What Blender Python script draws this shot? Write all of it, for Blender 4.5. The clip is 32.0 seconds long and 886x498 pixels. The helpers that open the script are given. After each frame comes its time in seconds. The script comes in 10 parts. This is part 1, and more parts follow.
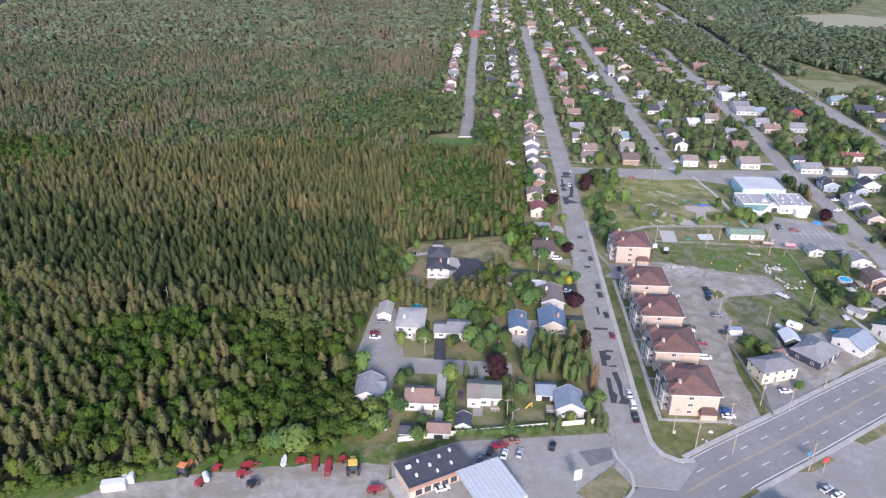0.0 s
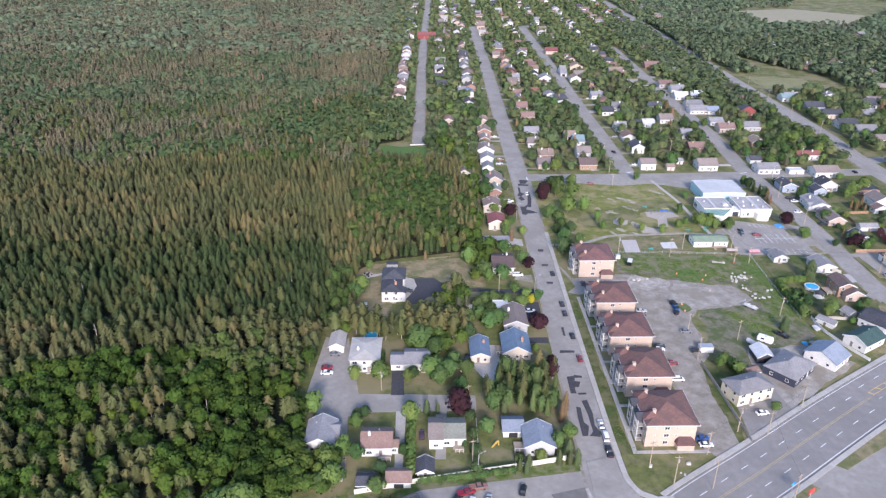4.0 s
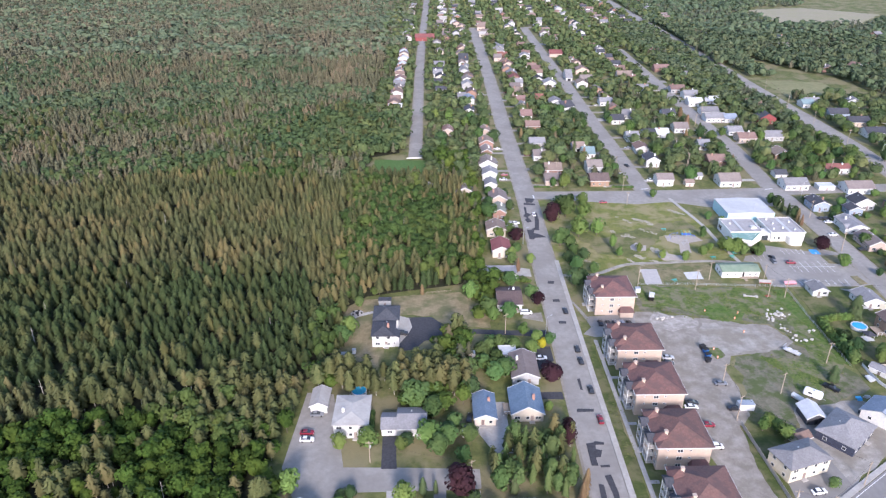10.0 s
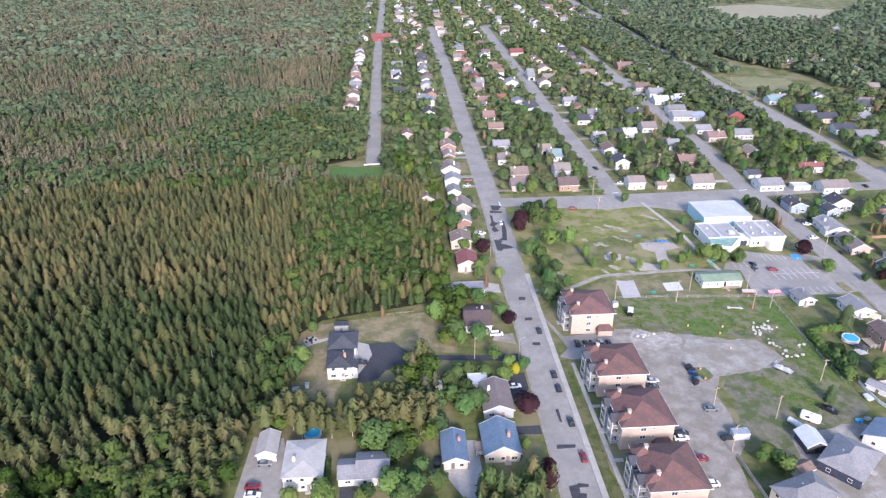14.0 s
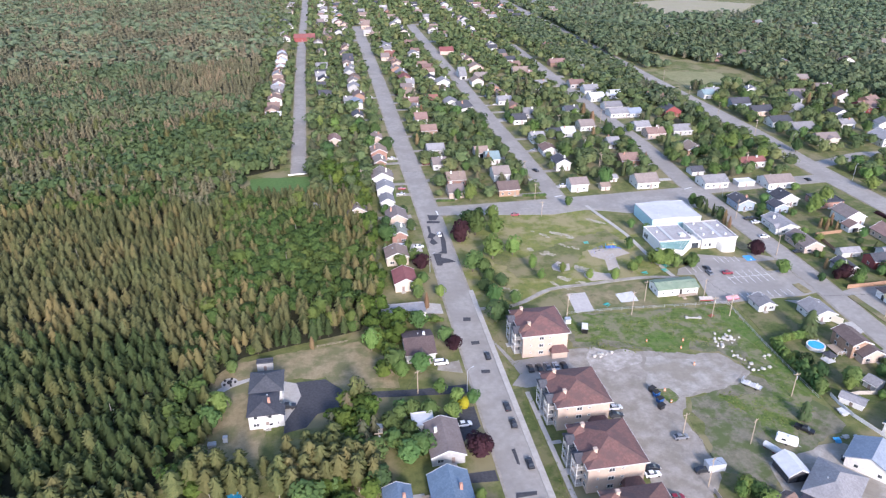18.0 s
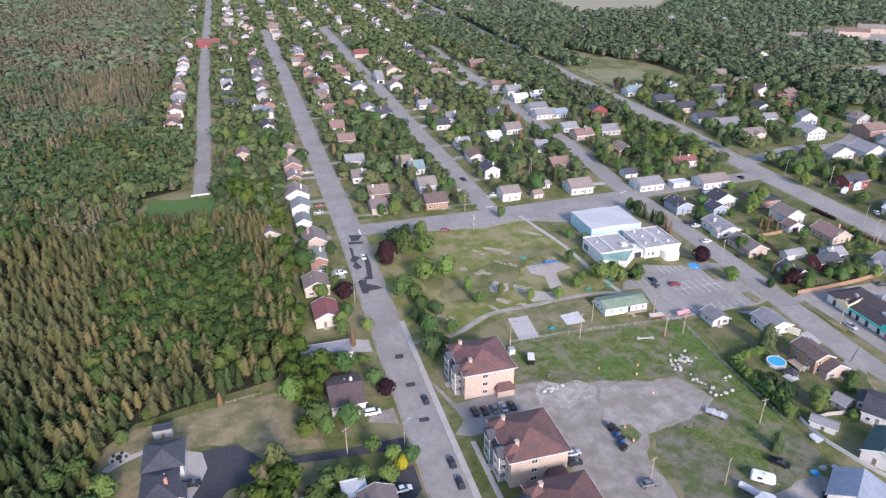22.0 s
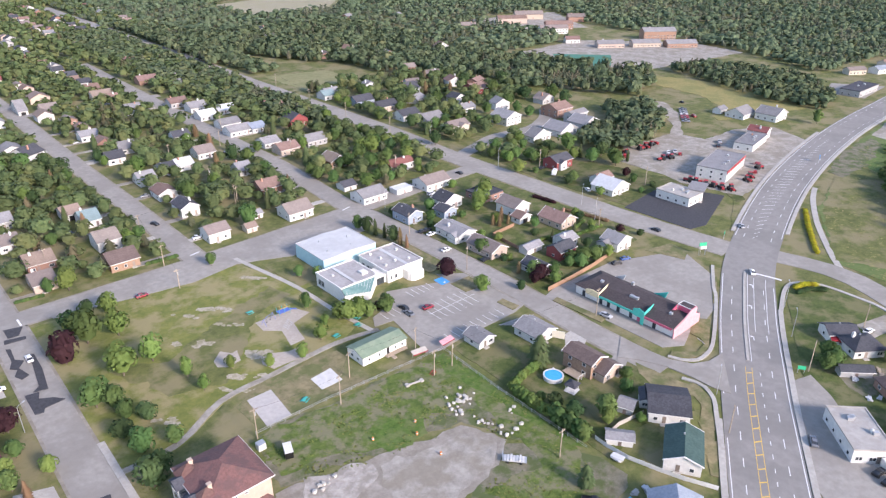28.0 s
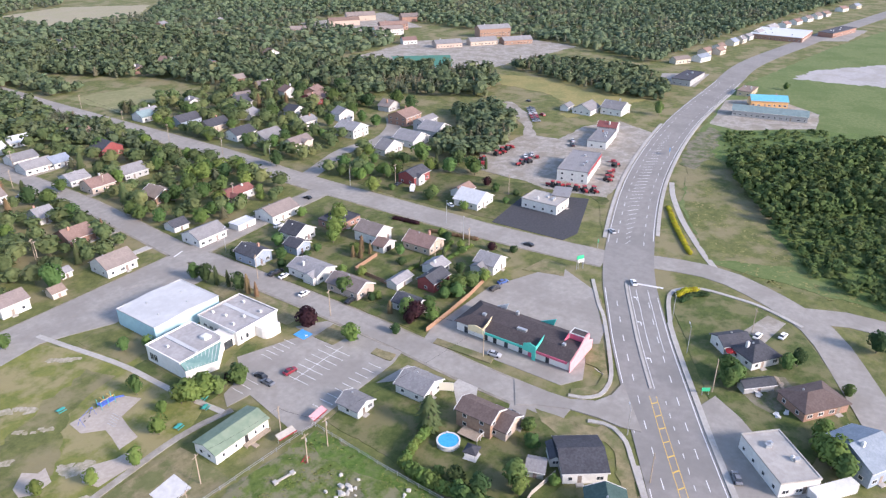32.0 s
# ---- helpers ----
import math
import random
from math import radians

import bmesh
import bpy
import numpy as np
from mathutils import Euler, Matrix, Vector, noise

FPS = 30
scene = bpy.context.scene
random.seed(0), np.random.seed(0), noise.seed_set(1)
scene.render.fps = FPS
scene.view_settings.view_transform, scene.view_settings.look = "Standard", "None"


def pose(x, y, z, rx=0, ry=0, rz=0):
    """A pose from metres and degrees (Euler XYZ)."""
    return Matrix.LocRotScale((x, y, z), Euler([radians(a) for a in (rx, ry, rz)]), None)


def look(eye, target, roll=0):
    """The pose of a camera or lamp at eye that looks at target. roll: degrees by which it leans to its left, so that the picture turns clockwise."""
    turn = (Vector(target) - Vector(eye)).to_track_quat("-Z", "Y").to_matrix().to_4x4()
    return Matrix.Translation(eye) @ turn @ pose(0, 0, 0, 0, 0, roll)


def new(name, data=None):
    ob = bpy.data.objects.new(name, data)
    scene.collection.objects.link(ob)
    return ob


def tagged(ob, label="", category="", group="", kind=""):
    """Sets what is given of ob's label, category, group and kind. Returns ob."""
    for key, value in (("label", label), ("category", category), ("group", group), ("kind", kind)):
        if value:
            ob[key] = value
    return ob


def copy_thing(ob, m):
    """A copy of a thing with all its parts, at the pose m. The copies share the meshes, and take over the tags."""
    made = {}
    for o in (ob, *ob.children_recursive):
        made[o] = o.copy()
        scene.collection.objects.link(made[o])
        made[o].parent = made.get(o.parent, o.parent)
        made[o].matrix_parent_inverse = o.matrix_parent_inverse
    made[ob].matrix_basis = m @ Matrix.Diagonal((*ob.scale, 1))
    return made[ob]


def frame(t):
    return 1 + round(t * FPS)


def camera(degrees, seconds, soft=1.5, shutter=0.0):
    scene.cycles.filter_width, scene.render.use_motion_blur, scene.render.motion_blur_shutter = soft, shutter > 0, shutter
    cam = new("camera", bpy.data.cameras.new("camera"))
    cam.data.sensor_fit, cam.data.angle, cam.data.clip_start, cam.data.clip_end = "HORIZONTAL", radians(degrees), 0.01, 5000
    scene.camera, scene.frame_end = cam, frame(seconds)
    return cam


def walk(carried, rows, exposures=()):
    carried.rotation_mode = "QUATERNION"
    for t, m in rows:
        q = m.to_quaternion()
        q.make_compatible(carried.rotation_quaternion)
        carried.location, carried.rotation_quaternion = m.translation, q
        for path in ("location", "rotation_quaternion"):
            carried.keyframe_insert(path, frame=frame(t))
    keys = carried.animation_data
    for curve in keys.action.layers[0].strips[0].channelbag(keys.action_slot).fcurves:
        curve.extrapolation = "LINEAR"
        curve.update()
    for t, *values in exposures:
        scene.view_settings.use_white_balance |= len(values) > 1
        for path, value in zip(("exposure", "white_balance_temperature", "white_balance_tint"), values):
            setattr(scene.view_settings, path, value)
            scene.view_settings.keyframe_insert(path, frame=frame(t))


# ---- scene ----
# camera and its flight
cam = camera(64.35, 32.0, soft=1.3)
PATH = [
    (0.0, (0.00, -0.00, 152.00), (-9.73, 179.08, 63.48), 0.44),
    (0.5, (-0.12, 2.47, 151.87), (-9.66, 181.55, 63.33), 0.42),
    (1.0, (-0.26, 4.89, 151.75), (-9.70, 183.96, 63.19), 0.42),
    (1.5, (-0.14, 7.38, 151.79), (-9.59, 186.46, 63.23), 0.34),
    (2.0, (-0.25, 9.76, 152.01), (-9.57, 188.81, 63.39), 0.26),
    (2.5, (-0.42, 12.43, 152.14), (-8.91, 191.48, 63.45), 0.25),
    (3.0, (0.05, 15.11, 152.21), (-2.77, 194.32, 63.46), 0.20),
    (3.5, (-0.03, 17.96, 152.18), (2.48, 197.15, 63.39), 0.18),
    (5.5, (0.12, 29.82, 152.08), (2.67, 208.98, 63.22), 0.07),
    (6.0, (0.08, 33.26, 151.87), (2.73, 212.37, 62.92), 0.08),
    (6.5, (0.13, 36.46, 151.64), (2.74, 215.54, 62.61), 0.09),
    (7.0, (0.24, 39.65, 151.47), (2.81, 218.70, 62.39), 0.08),
    (7.5, (0.33, 42.68, 151.23), (2.94, 221.76, 62.20), 0.02),
    (8.0, (0.55, 45.89, 150.82), (3.06, 224.98, 61.83), 0.00),
    (8.5, (0.67, 49.24, 150.49), (3.20, 228.30, 61.45), -0.04),
    (9.0, (0.96, 52.44, 150.24), (3.42, 231.49, 61.16), -0.10),
    (9.5, (1.13, 55.59, 149.81), (3.52, 234.64, 60.73), -0.09),
    (10.0, (1.11, 59.14, 149.25), (3.65, 238.19, 60.17), -0.09),
    (10.5, (1.30, 62.46, 148.63), (3.81, 241.51, 59.55), -0.09),
    (11.0, (1.55, 65.72, 147.92), (3.99, 244.78, 58.87), -0.13),
    (11.5, (1.77, 68.98, 147.23), (4.69, 248.02, 58.13), -0.15),
    (12.0, (2.01, 72.15, 146.49), (6.70, 251.17, 57.44), -0.16),
    (12.5, (2.17, 75.17, 145.80), (8.73, 254.15, 56.77), -0.13),
    (13.0, (2.39, 78.12, 145.11), (10.89, 257.01, 56.07), -0.11),
    (13.5, (2.53, 81.12, 144.39), (13.17, 259.89, 55.36), -0.11),
    (14.0, (2.73, 84.27, 143.64), (15.48, 262.94, 54.66), -0.09),
    (14.5, (2.60, 87.42, 142.76), (17.69, 265.94, 53.88), -0.03),
    (16.5, (4.03, 100.64, 139.56), (27.24, 278.33, 50.73), -0.06),
    (17.0, (4.68, 104.01, 138.91), (30.10, 281.37, 50.03), -0.07),
    (17.5, (5.23, 107.54, 138.24), (33.09, 284.50, 49.32), -0.07),
    (18.0, (5.93, 111.41, 137.30), (36.40, 287.96, 48.42), -0.08),
    (18.5, (6.53, 114.86, 136.55), (38.59, 291.20, 47.79), -0.13),
    (19.0, (7.06, 118.71, 136.05), (39.22, 295.02, 47.28), -0.13),
    (19.5, (7.81, 122.58, 135.44), (40.84, 298.76, 46.72), -0.12),
    (20.0, (8.56, 126.08, 134.79), (43.55, 301.88, 46.08), -0.13),
    (20.5, (9.21, 129.60, 134.27), (47.34, 304.71, 45.50), -0.14),
    (21.0, (9.85, 133.41, 133.66), (51.71, 307.68, 44.90), -0.11),
    (21.5, (10.64, 137.08, 132.79), (56.95, 310.25, 44.11), -0.06),
    (22.0, (11.65, 140.64, 131.92), (62.62, 312.58, 43.39), -0.07),
    (22.5, (12.75, 144.30, 131.17), (68.42, 314.81, 42.70), -0.10),
    (23.0, (13.87, 148.00, 130.44), (74.48, 316.83, 42.00), -0.05),
    (23.5, (15.06, 151.68, 129.71), (81.20, 318.47, 41.36), -0.04),
    (24.0, (16.33, 155.17, 129.06), (88.40, 319.49, 40.71), -0.04),
    (24.5, (17.48, 158.61, 128.33), (95.94, 320.07, 40.17), -0.00),
    (25.0, (18.74, 162.28, 127.52), (103.55, 320.56, 39.45), 0.07),
    (25.5, (19.60, 165.83, 127.62), (110.74, 320.37, 39.26), 0.17),
    (27.5, (27.31, 179.86, 124.49), (141.64, 318.49, 36.70), 0.13),
    (28.0, (29.34, 183.44, 123.87), (149.08, 317.46, 36.11), 0.14),
    (28.5, (31.70, 187.09, 123.19), (156.73, 316.22, 35.47), 0.16),
    (29.0, (34.21, 190.57, 122.41), (164.11, 314.88, 34.81), 0.15),
    (29.5, (36.82, 194.13, 122.18), (170.40, 314.41, 34.48), 0.12),
    (30.0, (39.58, 197.65, 122.07), (176.20, 314.38, 34.26), 0.13),
    (30.5, (42.58, 200.79, 121.81), (182.27, 313.90, 34.09), 0.10),
    (31.0, (45.72, 204.02, 121.52), (188.52, 313.18, 33.81), 0.10),
    (31.5, (48.98, 206.94, 121.26), (194.67, 312.15, 33.48), 0.09),
    (32.0, (52.11, 210.12, 121.15), (199.54, 312.87, 33.37), 0.11),
]
walk(cam, [(t, look(eye, aim, roll)) for t, eye, aim, roll in PATH],
     [(t, e, k, 20) for t, e, k in ((0.0, 1.28, 5850), (9.0, 1.40, 5850), (14.0, 1.54, 5850), (19.0, 1.55, 5900), (22.0, 1.24, 5950), (25.0, 1.22, 6100), (28.0, 1.48, 6300), (32.0, 1.5, 6300))])

# world, sun, exposure
SUN_AZ, SUN_EL = radians(175), radians(26)     # clockwise from +y; height
world = bpy.data.worlds.new("sky")
scene.world = world
world.use_nodes = True
wn = world.node_tree.nodes
sky = wn.new("ShaderNodeTexSky")
sky.sky_type, sky.sun_disc = "NISHITA", False
sky.sun_elevation, sky.sun_rotation = SUN_EL, SUN_AZ
sky.air_density, sky.dust_density = 1.0, 1.0
wn["Background"].inputs["Strength"].default_value = 0.12
world.node_tree.links.new(sky.outputs[0], wn["Background"].inputs["Color"])
sun_data = bpy.data.lights.new("sun", "SUN")
sun_data.energy, sun_data.angle, sun_data.color = 2.1, radians(12), (1.0, 0.89, 0.78)
sun = new("sun", sun_data)
toward = Vector((math.sin(SUN_AZ) * math.cos(SUN_EL), math.cos(SUN_AZ) * math.cos(SUN_EL), math.sin(SUN_EL)))
sun.matrix_world = look(toward * 900, (0, 0, 0))

# materials
MATS = {}


def mat(name, c1, c2=None, size=1.0, rough=0.85, bump=0.0, big=0.0, big_size=20.0, c3=None, metal=0.0, vary=0.0, spec=0.3, fine=0.5):
    """A surface that runs between c1 and c2 in grains of `size` metres, with stains of c3 in patches of big_size metres."""
    if name in MATS:
        return MATS[name]
    m = bpy.data.materials.new(name)
    m.use_nodes = True
    n, link = m.node_tree.nodes, m.node_tree.links.new
    b = n["Principled BSDF"]
    b.inputs["Roughness"].default_value, b.inputs["Metallic"].default_value = rough, metal
    b.inputs["Specular IOR Level"].default_value = spec
    co = n.new("ShaderNodeTexCoord")
    t = n.new("ShaderNodeTexNoise")
    t.inputs["Scale"].default_value, t.inputs["Detail"].default_value = 1.0 / size, 4 + (4 if size > 2.9 else 0)
    t.inputs["Roughness"].default_value = fine + 0.1 + (0.12 if size > 2.9 else 0)
    link(co.outputs["Object"], t.inputs["Vector"])
    ramp = n.new("ShaderNodeMapRange")
    ramp.inputs["From Min"].default_value, ramp.inputs["From Max"].default_value = 0.32, 0.68
    link(t.outputs["Fac"], ramp.inputs["Value"])
    mix = n.new("ShaderNodeMixRGB")
    mix.inputs[1].default_value, mix.inputs[2].default_value = (*c1, 1), (*(c2 or c1), 1)
    link(ramp.outputs[0], mix.inputs[0])
    out = mix.outputs[0]
    if big > 0:
        t2 = n.new("ShaderNodeTexNoise")
        t2.inputs["Scale"].default_value, t2.inputs["Detail"].default_value = 1.0 / big_size, 7
        t2.inputs["Roughness"].default_value = 0.62
        link(co.outputs["Object"], t2.inputs["Vector"])
        r2 = n.new("ShaderNodeMapRange")
        r2.inputs["From Min"].default_value, r2.inputs["From Max"].default_value = 0.46, 0.58
        r2.inputs["To Max"].default_value = big
        link(t2.outputs["Fac"], r2.inputs["Value"])
        mx = n.new("ShaderNodeMixRGB")
        mx.inputs[2].default_value = (*(c3 or c2 or c1), 1)
        link(r2.outputs[0], mx.inputs[0])
        link(out, mx.inputs[1])
        out = mx.outputs[0]
    if vary > 0:
        oi = n.new("ShaderNodeObjectInfo")
        hsv = n.new("ShaderNodeHueSaturation")
        for k, sock, lo, hi in ((1, "Value", 1 - vary, 1 + vary), (7.3, "Hue", 0.5 - vary * 0.08, 0.5 + vary * 0.08)):
            mu = n.new("ShaderNodeMath")
            mu.operation = "MULTIPLY"
            mu.inputs[1].default_value = k
            fr = n.new("ShaderNodeMath")
            fr.operation = "FRACT"
            mr = n.new("ShaderNodeMapRange")
            mr.inputs["To Min"].default_value, mr.inputs["To Max"].default_value = lo, hi
            link(oi.outputs["Random"], mu.inputs[0])
            link(mu.outputs[0], fr.inputs[0])
            link(fr.outputs[0], mr.inputs["Value"])
            link(mr.outputs[0], hsv.inputs[sock])
        link(out, hsv.inputs["Color"])
        out = hsv.outputs[0]
    link(out, b.inputs["Base Color"])
    if bump > 0:
        bp = n.new("ShaderNodeBump")
        bp.inputs["Strength"].default_value, bp.inputs["Distance"].default_value = bump, size * 0.3
        link(t.outputs["Fac"], bp.inputs["Height"])
        link(bp.outputs[0], b.inputs["Normal"])
    MATS[name] = m
    return m


def leaf_mat(name, c1, c2, cell=5.0, c3=None, rough=0.8, patch=60.0, vary=0.0, spread=(0.7, 1.35), wood=False):
    """Foliage whose colour changes from leaf spray to leaf spray, from tree to tree and in broad patches of the plan."""
    m = mat(name, c1, c2, 0.9, rough, 0, vary=vary)
    n, link = m.node_tree.nodes, m.node_tree.links.new
    b = n["Principled BSDF"]
    b.inputs["Specular IOR Level"].default_value = 0.12
    out = b.inputs["Base Color"].links[0].from_socket
    co = n.new("ShaderNodeTexCoord")
    flat = n.new("ShaderNodeVectorMath")
    flat.operation = "MULTIPLY"
    flat.inputs[1].default_value = (1, 1, 0)
    link(co.outputs["Object"], flat.inputs[0])
    if wood:
        each = n.new("ShaderNodeAttribute")
        each.attribute_name = "tree"
        one = each.outputs["Fac"]
    else:
        v = n.new("ShaderNodeTexVoronoi")
        v.inputs["Scale"].default_value = 1.0 / cell
        link(flat.outputs[0], v.inputs["Vector"])
        sep = n.new("ShaderNodeSeparateColor")
        link(v.outputs["Color"], sep.inputs[0])
        one = sep.outputs[0]
    isl = n.new("ShaderNodeNewGeometry")
    add = n.new("ShaderNodeMath")
    add.operation = "MULTIPLY_ADD"
    add.inputs[1].default_value = 0.3
    link(isl.outputs["Random Per Island"], add.inputs[0])
    link(one, add.inputs[2])
    val = n.new("ShaderNodeMapRange")
    val.inputs["From Max"].default_value = 1.3
    val.inputs["To Min"].default_value, val.inputs["To Max"].default_value = spread
    link(add.outputs[0], val.inputs["Value"])
    hsv = n.new("ShaderNodeHueSaturation")
    link(val.outputs[0], hsv.inputs["Value"])
    link(out, hsv.inputs["Color"])
    out = hsv.outputs[0]
    if c3:
        t = n.new("ShaderNodeTexNoise")
        t.inputs["Scale"].default_value, t.inputs["Detail"].default_value = 1.0 / patch, 3
        link(flat.outputs[0], t.inputs["Vector"])
        mr = n.new("ShaderNodeMapRange")
        mr.inputs["From Min"].default_value, mr.inputs["From Max"].default_value = 0.42, 0.66
        link(t.outputs["Fac"], mr.inputs["Value"])
        own = n.new("ShaderNodeMath")
        own.operation = "MULTIPLY"
        own.inputs[1].default_value = 7.31
        link(one, own.inputs[0])
        fr = n.new("ShaderNodeMath")
        fr.operation = "FRACT"
        link(own.outputs[0], fr.inputs[0])
        mul = n.new("ShaderNodeMath")
        mul.operation = "MULTIPLY"
        link(mr.outputs[0], mul.inputs[0])
        link(fr.outputs[0], mul.inputs[1])
        mx = n.new("ShaderNodeMixRGB")
        mx.inputs[2].default_value = (*c3, 1)
        link(mul.outputs[0], mx.inputs[0])
        link(out, mx.inputs[1])
        out = mx.outputs[0]
    link(out, b.inputs["Base Color"])
    thin = n.new("ShaderNodeBsdfTranslucent")
    link(out, thin.inputs["Color"])
    both = n.new("ShaderNodeMixShader")
    both.inputs[0].default_value = 0.22
    link(b.outputs[0], both.inputs[1])
    link(thin.outputs[0], both.inputs[2])
    link(both.outputs[0], n["Material Output"].inputs["Surface"])
    return m


GRASS = mat("grass", (0.064, 0.086, 0.024), (0.170, 0.174, 0.058), 4.0, 0.95, 0.25, 0.8, 18, (0.240, 0.205, 0.115))
LAWN = mat("lawn", (0.042, 0.066, 0.016), (0.104, 0.124, 0.036), 3.4, 0.95, 0.25, 0.75, 8, (0.170, 0.152, 0.078), vary=0.12)
DRY = mat("dry_grass", (0.125, 0.12, 0.055), (0.30, 0.25, 0.145), 3.6, 0.95, 0.25, 0.7, 8, (0.10, 0.125, 0.04))
WEEDS = mat("weeds", (0.052, 0.090, 0.017), (0.126, 0.166, 0.038), 2.4, 0.95, 0.35, 0.8, 5, (0.200, 0.182, 0.115), fine=0.6)
LUSH_WEEDS = mat("lush_weeds", (0.048, 0.094, 0.015), (0.104, 0.168, 0.031), 1.6, 0.95, 0.4, 0.6, 4, (0.150, 0.165, 0.070), fine=0.6)
GRAVEL = mat("gravel", (0.232, 0.211, 0.180), (0.412, 0.384, 0.338), 3.2, 0.95, 0.25, 0.7, 9, (0.22, 0.194, 0.150))
SOIL = mat("trampled_soil", (0.108, 0.104, 0.060), (0.235, 0.214, 0.160), 3.4, 0.95, 0.3, 0.9, 6, (0.080, 0.108, 0.034))
ASPHALT = mat("asphalt", (0.268, 0.250, 0.224), (0.338, 0.318, 0.286), 2.2, 0.9, 0.1, 0.6, 17, (0.232, 0.216, 0.194))
TRACK = mat("dusty_track", (0.215, 0.192, 0.160), (0.37, 0.338, 0.295), 3.8, 0.95, 0.25, 0.6, 6, (0.20, 0.178, 0.138))
LUSH = mat("lush_grass", (0.08, 0.135, 0.035), (0.13, 0.185, 0.05), 1.8, 0.95, 0.5, 0.6, 12, (0.075, 0.105, 0.03))
ASPHALT_NEW = mat("new_asphalt", (0.045, 0.046, 0.052), (0.07, 0.07, 0.077), 0.8, 0.9, 0.1)
ASPHALT_PATCH = mat("patched_asphalt", (0.150, 0.142, 0.132), (0.190, 0.180, 0.168), 1.6, 0.9, 0.1, 0.5, 5, (0.13, 0.124, 0.116))
ASPHALT_MID = mat("highway_asphalt", (0.224, 0.212, 0.196), (0.270, 0.256, 0.238), 2.6, 0.88, 0.1, 0.55, 21, (0.195, 0.185, 0.172))
CONCRETE = mat("concrete", (0.37, 0.350, 0.318), (0.46, 0.438, 0.400), 0.9, 0.9, 0.1, 0.4, 6, (0.30, 0.282, 0.252))
PAINT = mat("road_paint", (0.62, 0.62, 0.61), (0.78, 0.78, 0.77), 0.4, 0.7)
PAINT_Y = mat("yellow_road_paint", (0.62, 0.40, 0.08), (0.74, 0.50, 0.12), 0.4, 0.7)
PAINT_B = mat("blue_road_paint", (0.05, 0.27, 0.62), (0.09, 0.36, 0.72), 0.6, 0.7)
PAINT_WORN = mat("worn_yellow_paint", (0.36, 0.29, 0.17), (0.52, 0.40, 0.19), 1.2, 0.8)
# near-black ground: shade in the gaps between crowns is put into its colour
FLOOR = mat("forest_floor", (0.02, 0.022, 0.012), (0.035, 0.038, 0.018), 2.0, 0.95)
WATER = mat("pool_water", (0.04, 0.33, 0.56), (0.07, 0.42, 0.66), 0.7, 0.05, 0.15, spec=0.5)
BARK = mat("bark", (0.10, 0.075, 0.055), (0.18, 0.15, 0.12), 0.3, 0.9, 0.3)
PALEBARK = mat("pale_bark", (0.34, 0.31, 0.27), (0.46, 0.43, 0.38), 0.3, 0.9, 0.3)
WOODPOLE = mat("pole_wood", (0.30, 0.24, 0.18), (0.42, 0.35, 0.27), 0.4, 0.9)
METAL = mat("galvanised_steel", (0.45, 0.46, 0.47), (0.55, 0.56, 0.57), 0.3, 0.45, metal=0.6)
DARK = mat("dark_rubber", (0.02, 0.02, 0.021), (0.035, 0.035, 0.036), 0.2, 0.8)
GLASS = mat("window_glass", (0.03, 0.035, 0.042), (0.06, 0.07, 0.08), 1.5, 0.08, spec=0.6)
WHITE = mat("white_paint", (0.58, 0.575, 0.56), (0.68, 0.675, 0.66), 0.8, 0.6, vary=0.05)
NEEDLE = leaf_mat("spruce_needles", (0.038, 0.058, 0.024), (0.080, 0.100, 0.036), 3.2, (0.172, 0.150, 0.058), patch=30, wood=True)
DENSE = leaf_mat("dark_spruce_needles", (0.030, 0.050, 0.020), (0.062, 0.086, 0.031), 3.2, (0.128, 0.124, 0.046), patch=22, wood=True)
TANNED = leaf_mat("cone_laden_spruce", (0.060, 0.074, 0.032), (0.120, 0.126, 0.053), 3.2, (0.212, 0.170, 0.074), patch=26, wood=True)
PINE = leaf_mat("pine_needles", (0.060, 0.078, 0.030), (0.114, 0.124, 0.047), 3.2, (0.180, 0.154, 0.066), patch=16, wood=True)
NEARLEAF = leaf_mat("bright_leaves", (0.036, 0.068, 0.014), (0.084, 0.128, 0.026), 5.0, (0.150, 0.185, 0.038), patch=16, wood=True, spread=(0.6, 1.45))
BROAD = leaf_mat("broad_leaves", (0.022, 0.048, 0.009), (0.062, 0.104, 0.018), 5.0, (0.120, 0.165, 0.026), patch=24, wood=True, spread=(0.5, 1.6))
BIRCH = leaf_mat("birch_leaves", (0.034, 0.068, 0.020), (0.078, 0.122, 0.034), 5.0, (0.145, 0.176, 0.044), patch=35, wood=True)
# the birch leaves again, paler and bluer to paint in distance haze
BIRCH_HAZE = leaf_mat("hazed_birch_leaves", (0.046, 0.080, 0.034), (0.092, 0.134, 0.054), 5.0, (0.150, 0.180, 0.066), patch=40, wood=True)
# mid-distance leaves, lightened part of the way to the painted haze
MID_HAZE_N = leaf_mat("distant_hazed_needles", (0.092, 0.102, 0.060), (0.168, 0.160, 0.094), 5.0, (0.250, 0.196, 0.122), patch=60, wood=True)
MID_HAZE_B = leaf_mat("distant_hazed_leaves", (0.062, 0.098, 0.052), (0.112, 0.152, 0.076), 6.5, (0.165, 0.190, 0.090), patch=55, wood=True)
WILLOW = leaf_mat("willow_leaves", (0.046, 0.082, 0.027), (0.094, 0.138, 0.046), 5.0, (0.142, 0.168, 0.060), patch=14, wood=True)
GARDEN = leaf_mat("garden_leaves", (0.060, 0.097, 0.042), (0.124, 0.162, 0.067), 7.0, (0.205, 0.210, 0.086), patch=16, wood=True, spread=(0.65, 1.4))
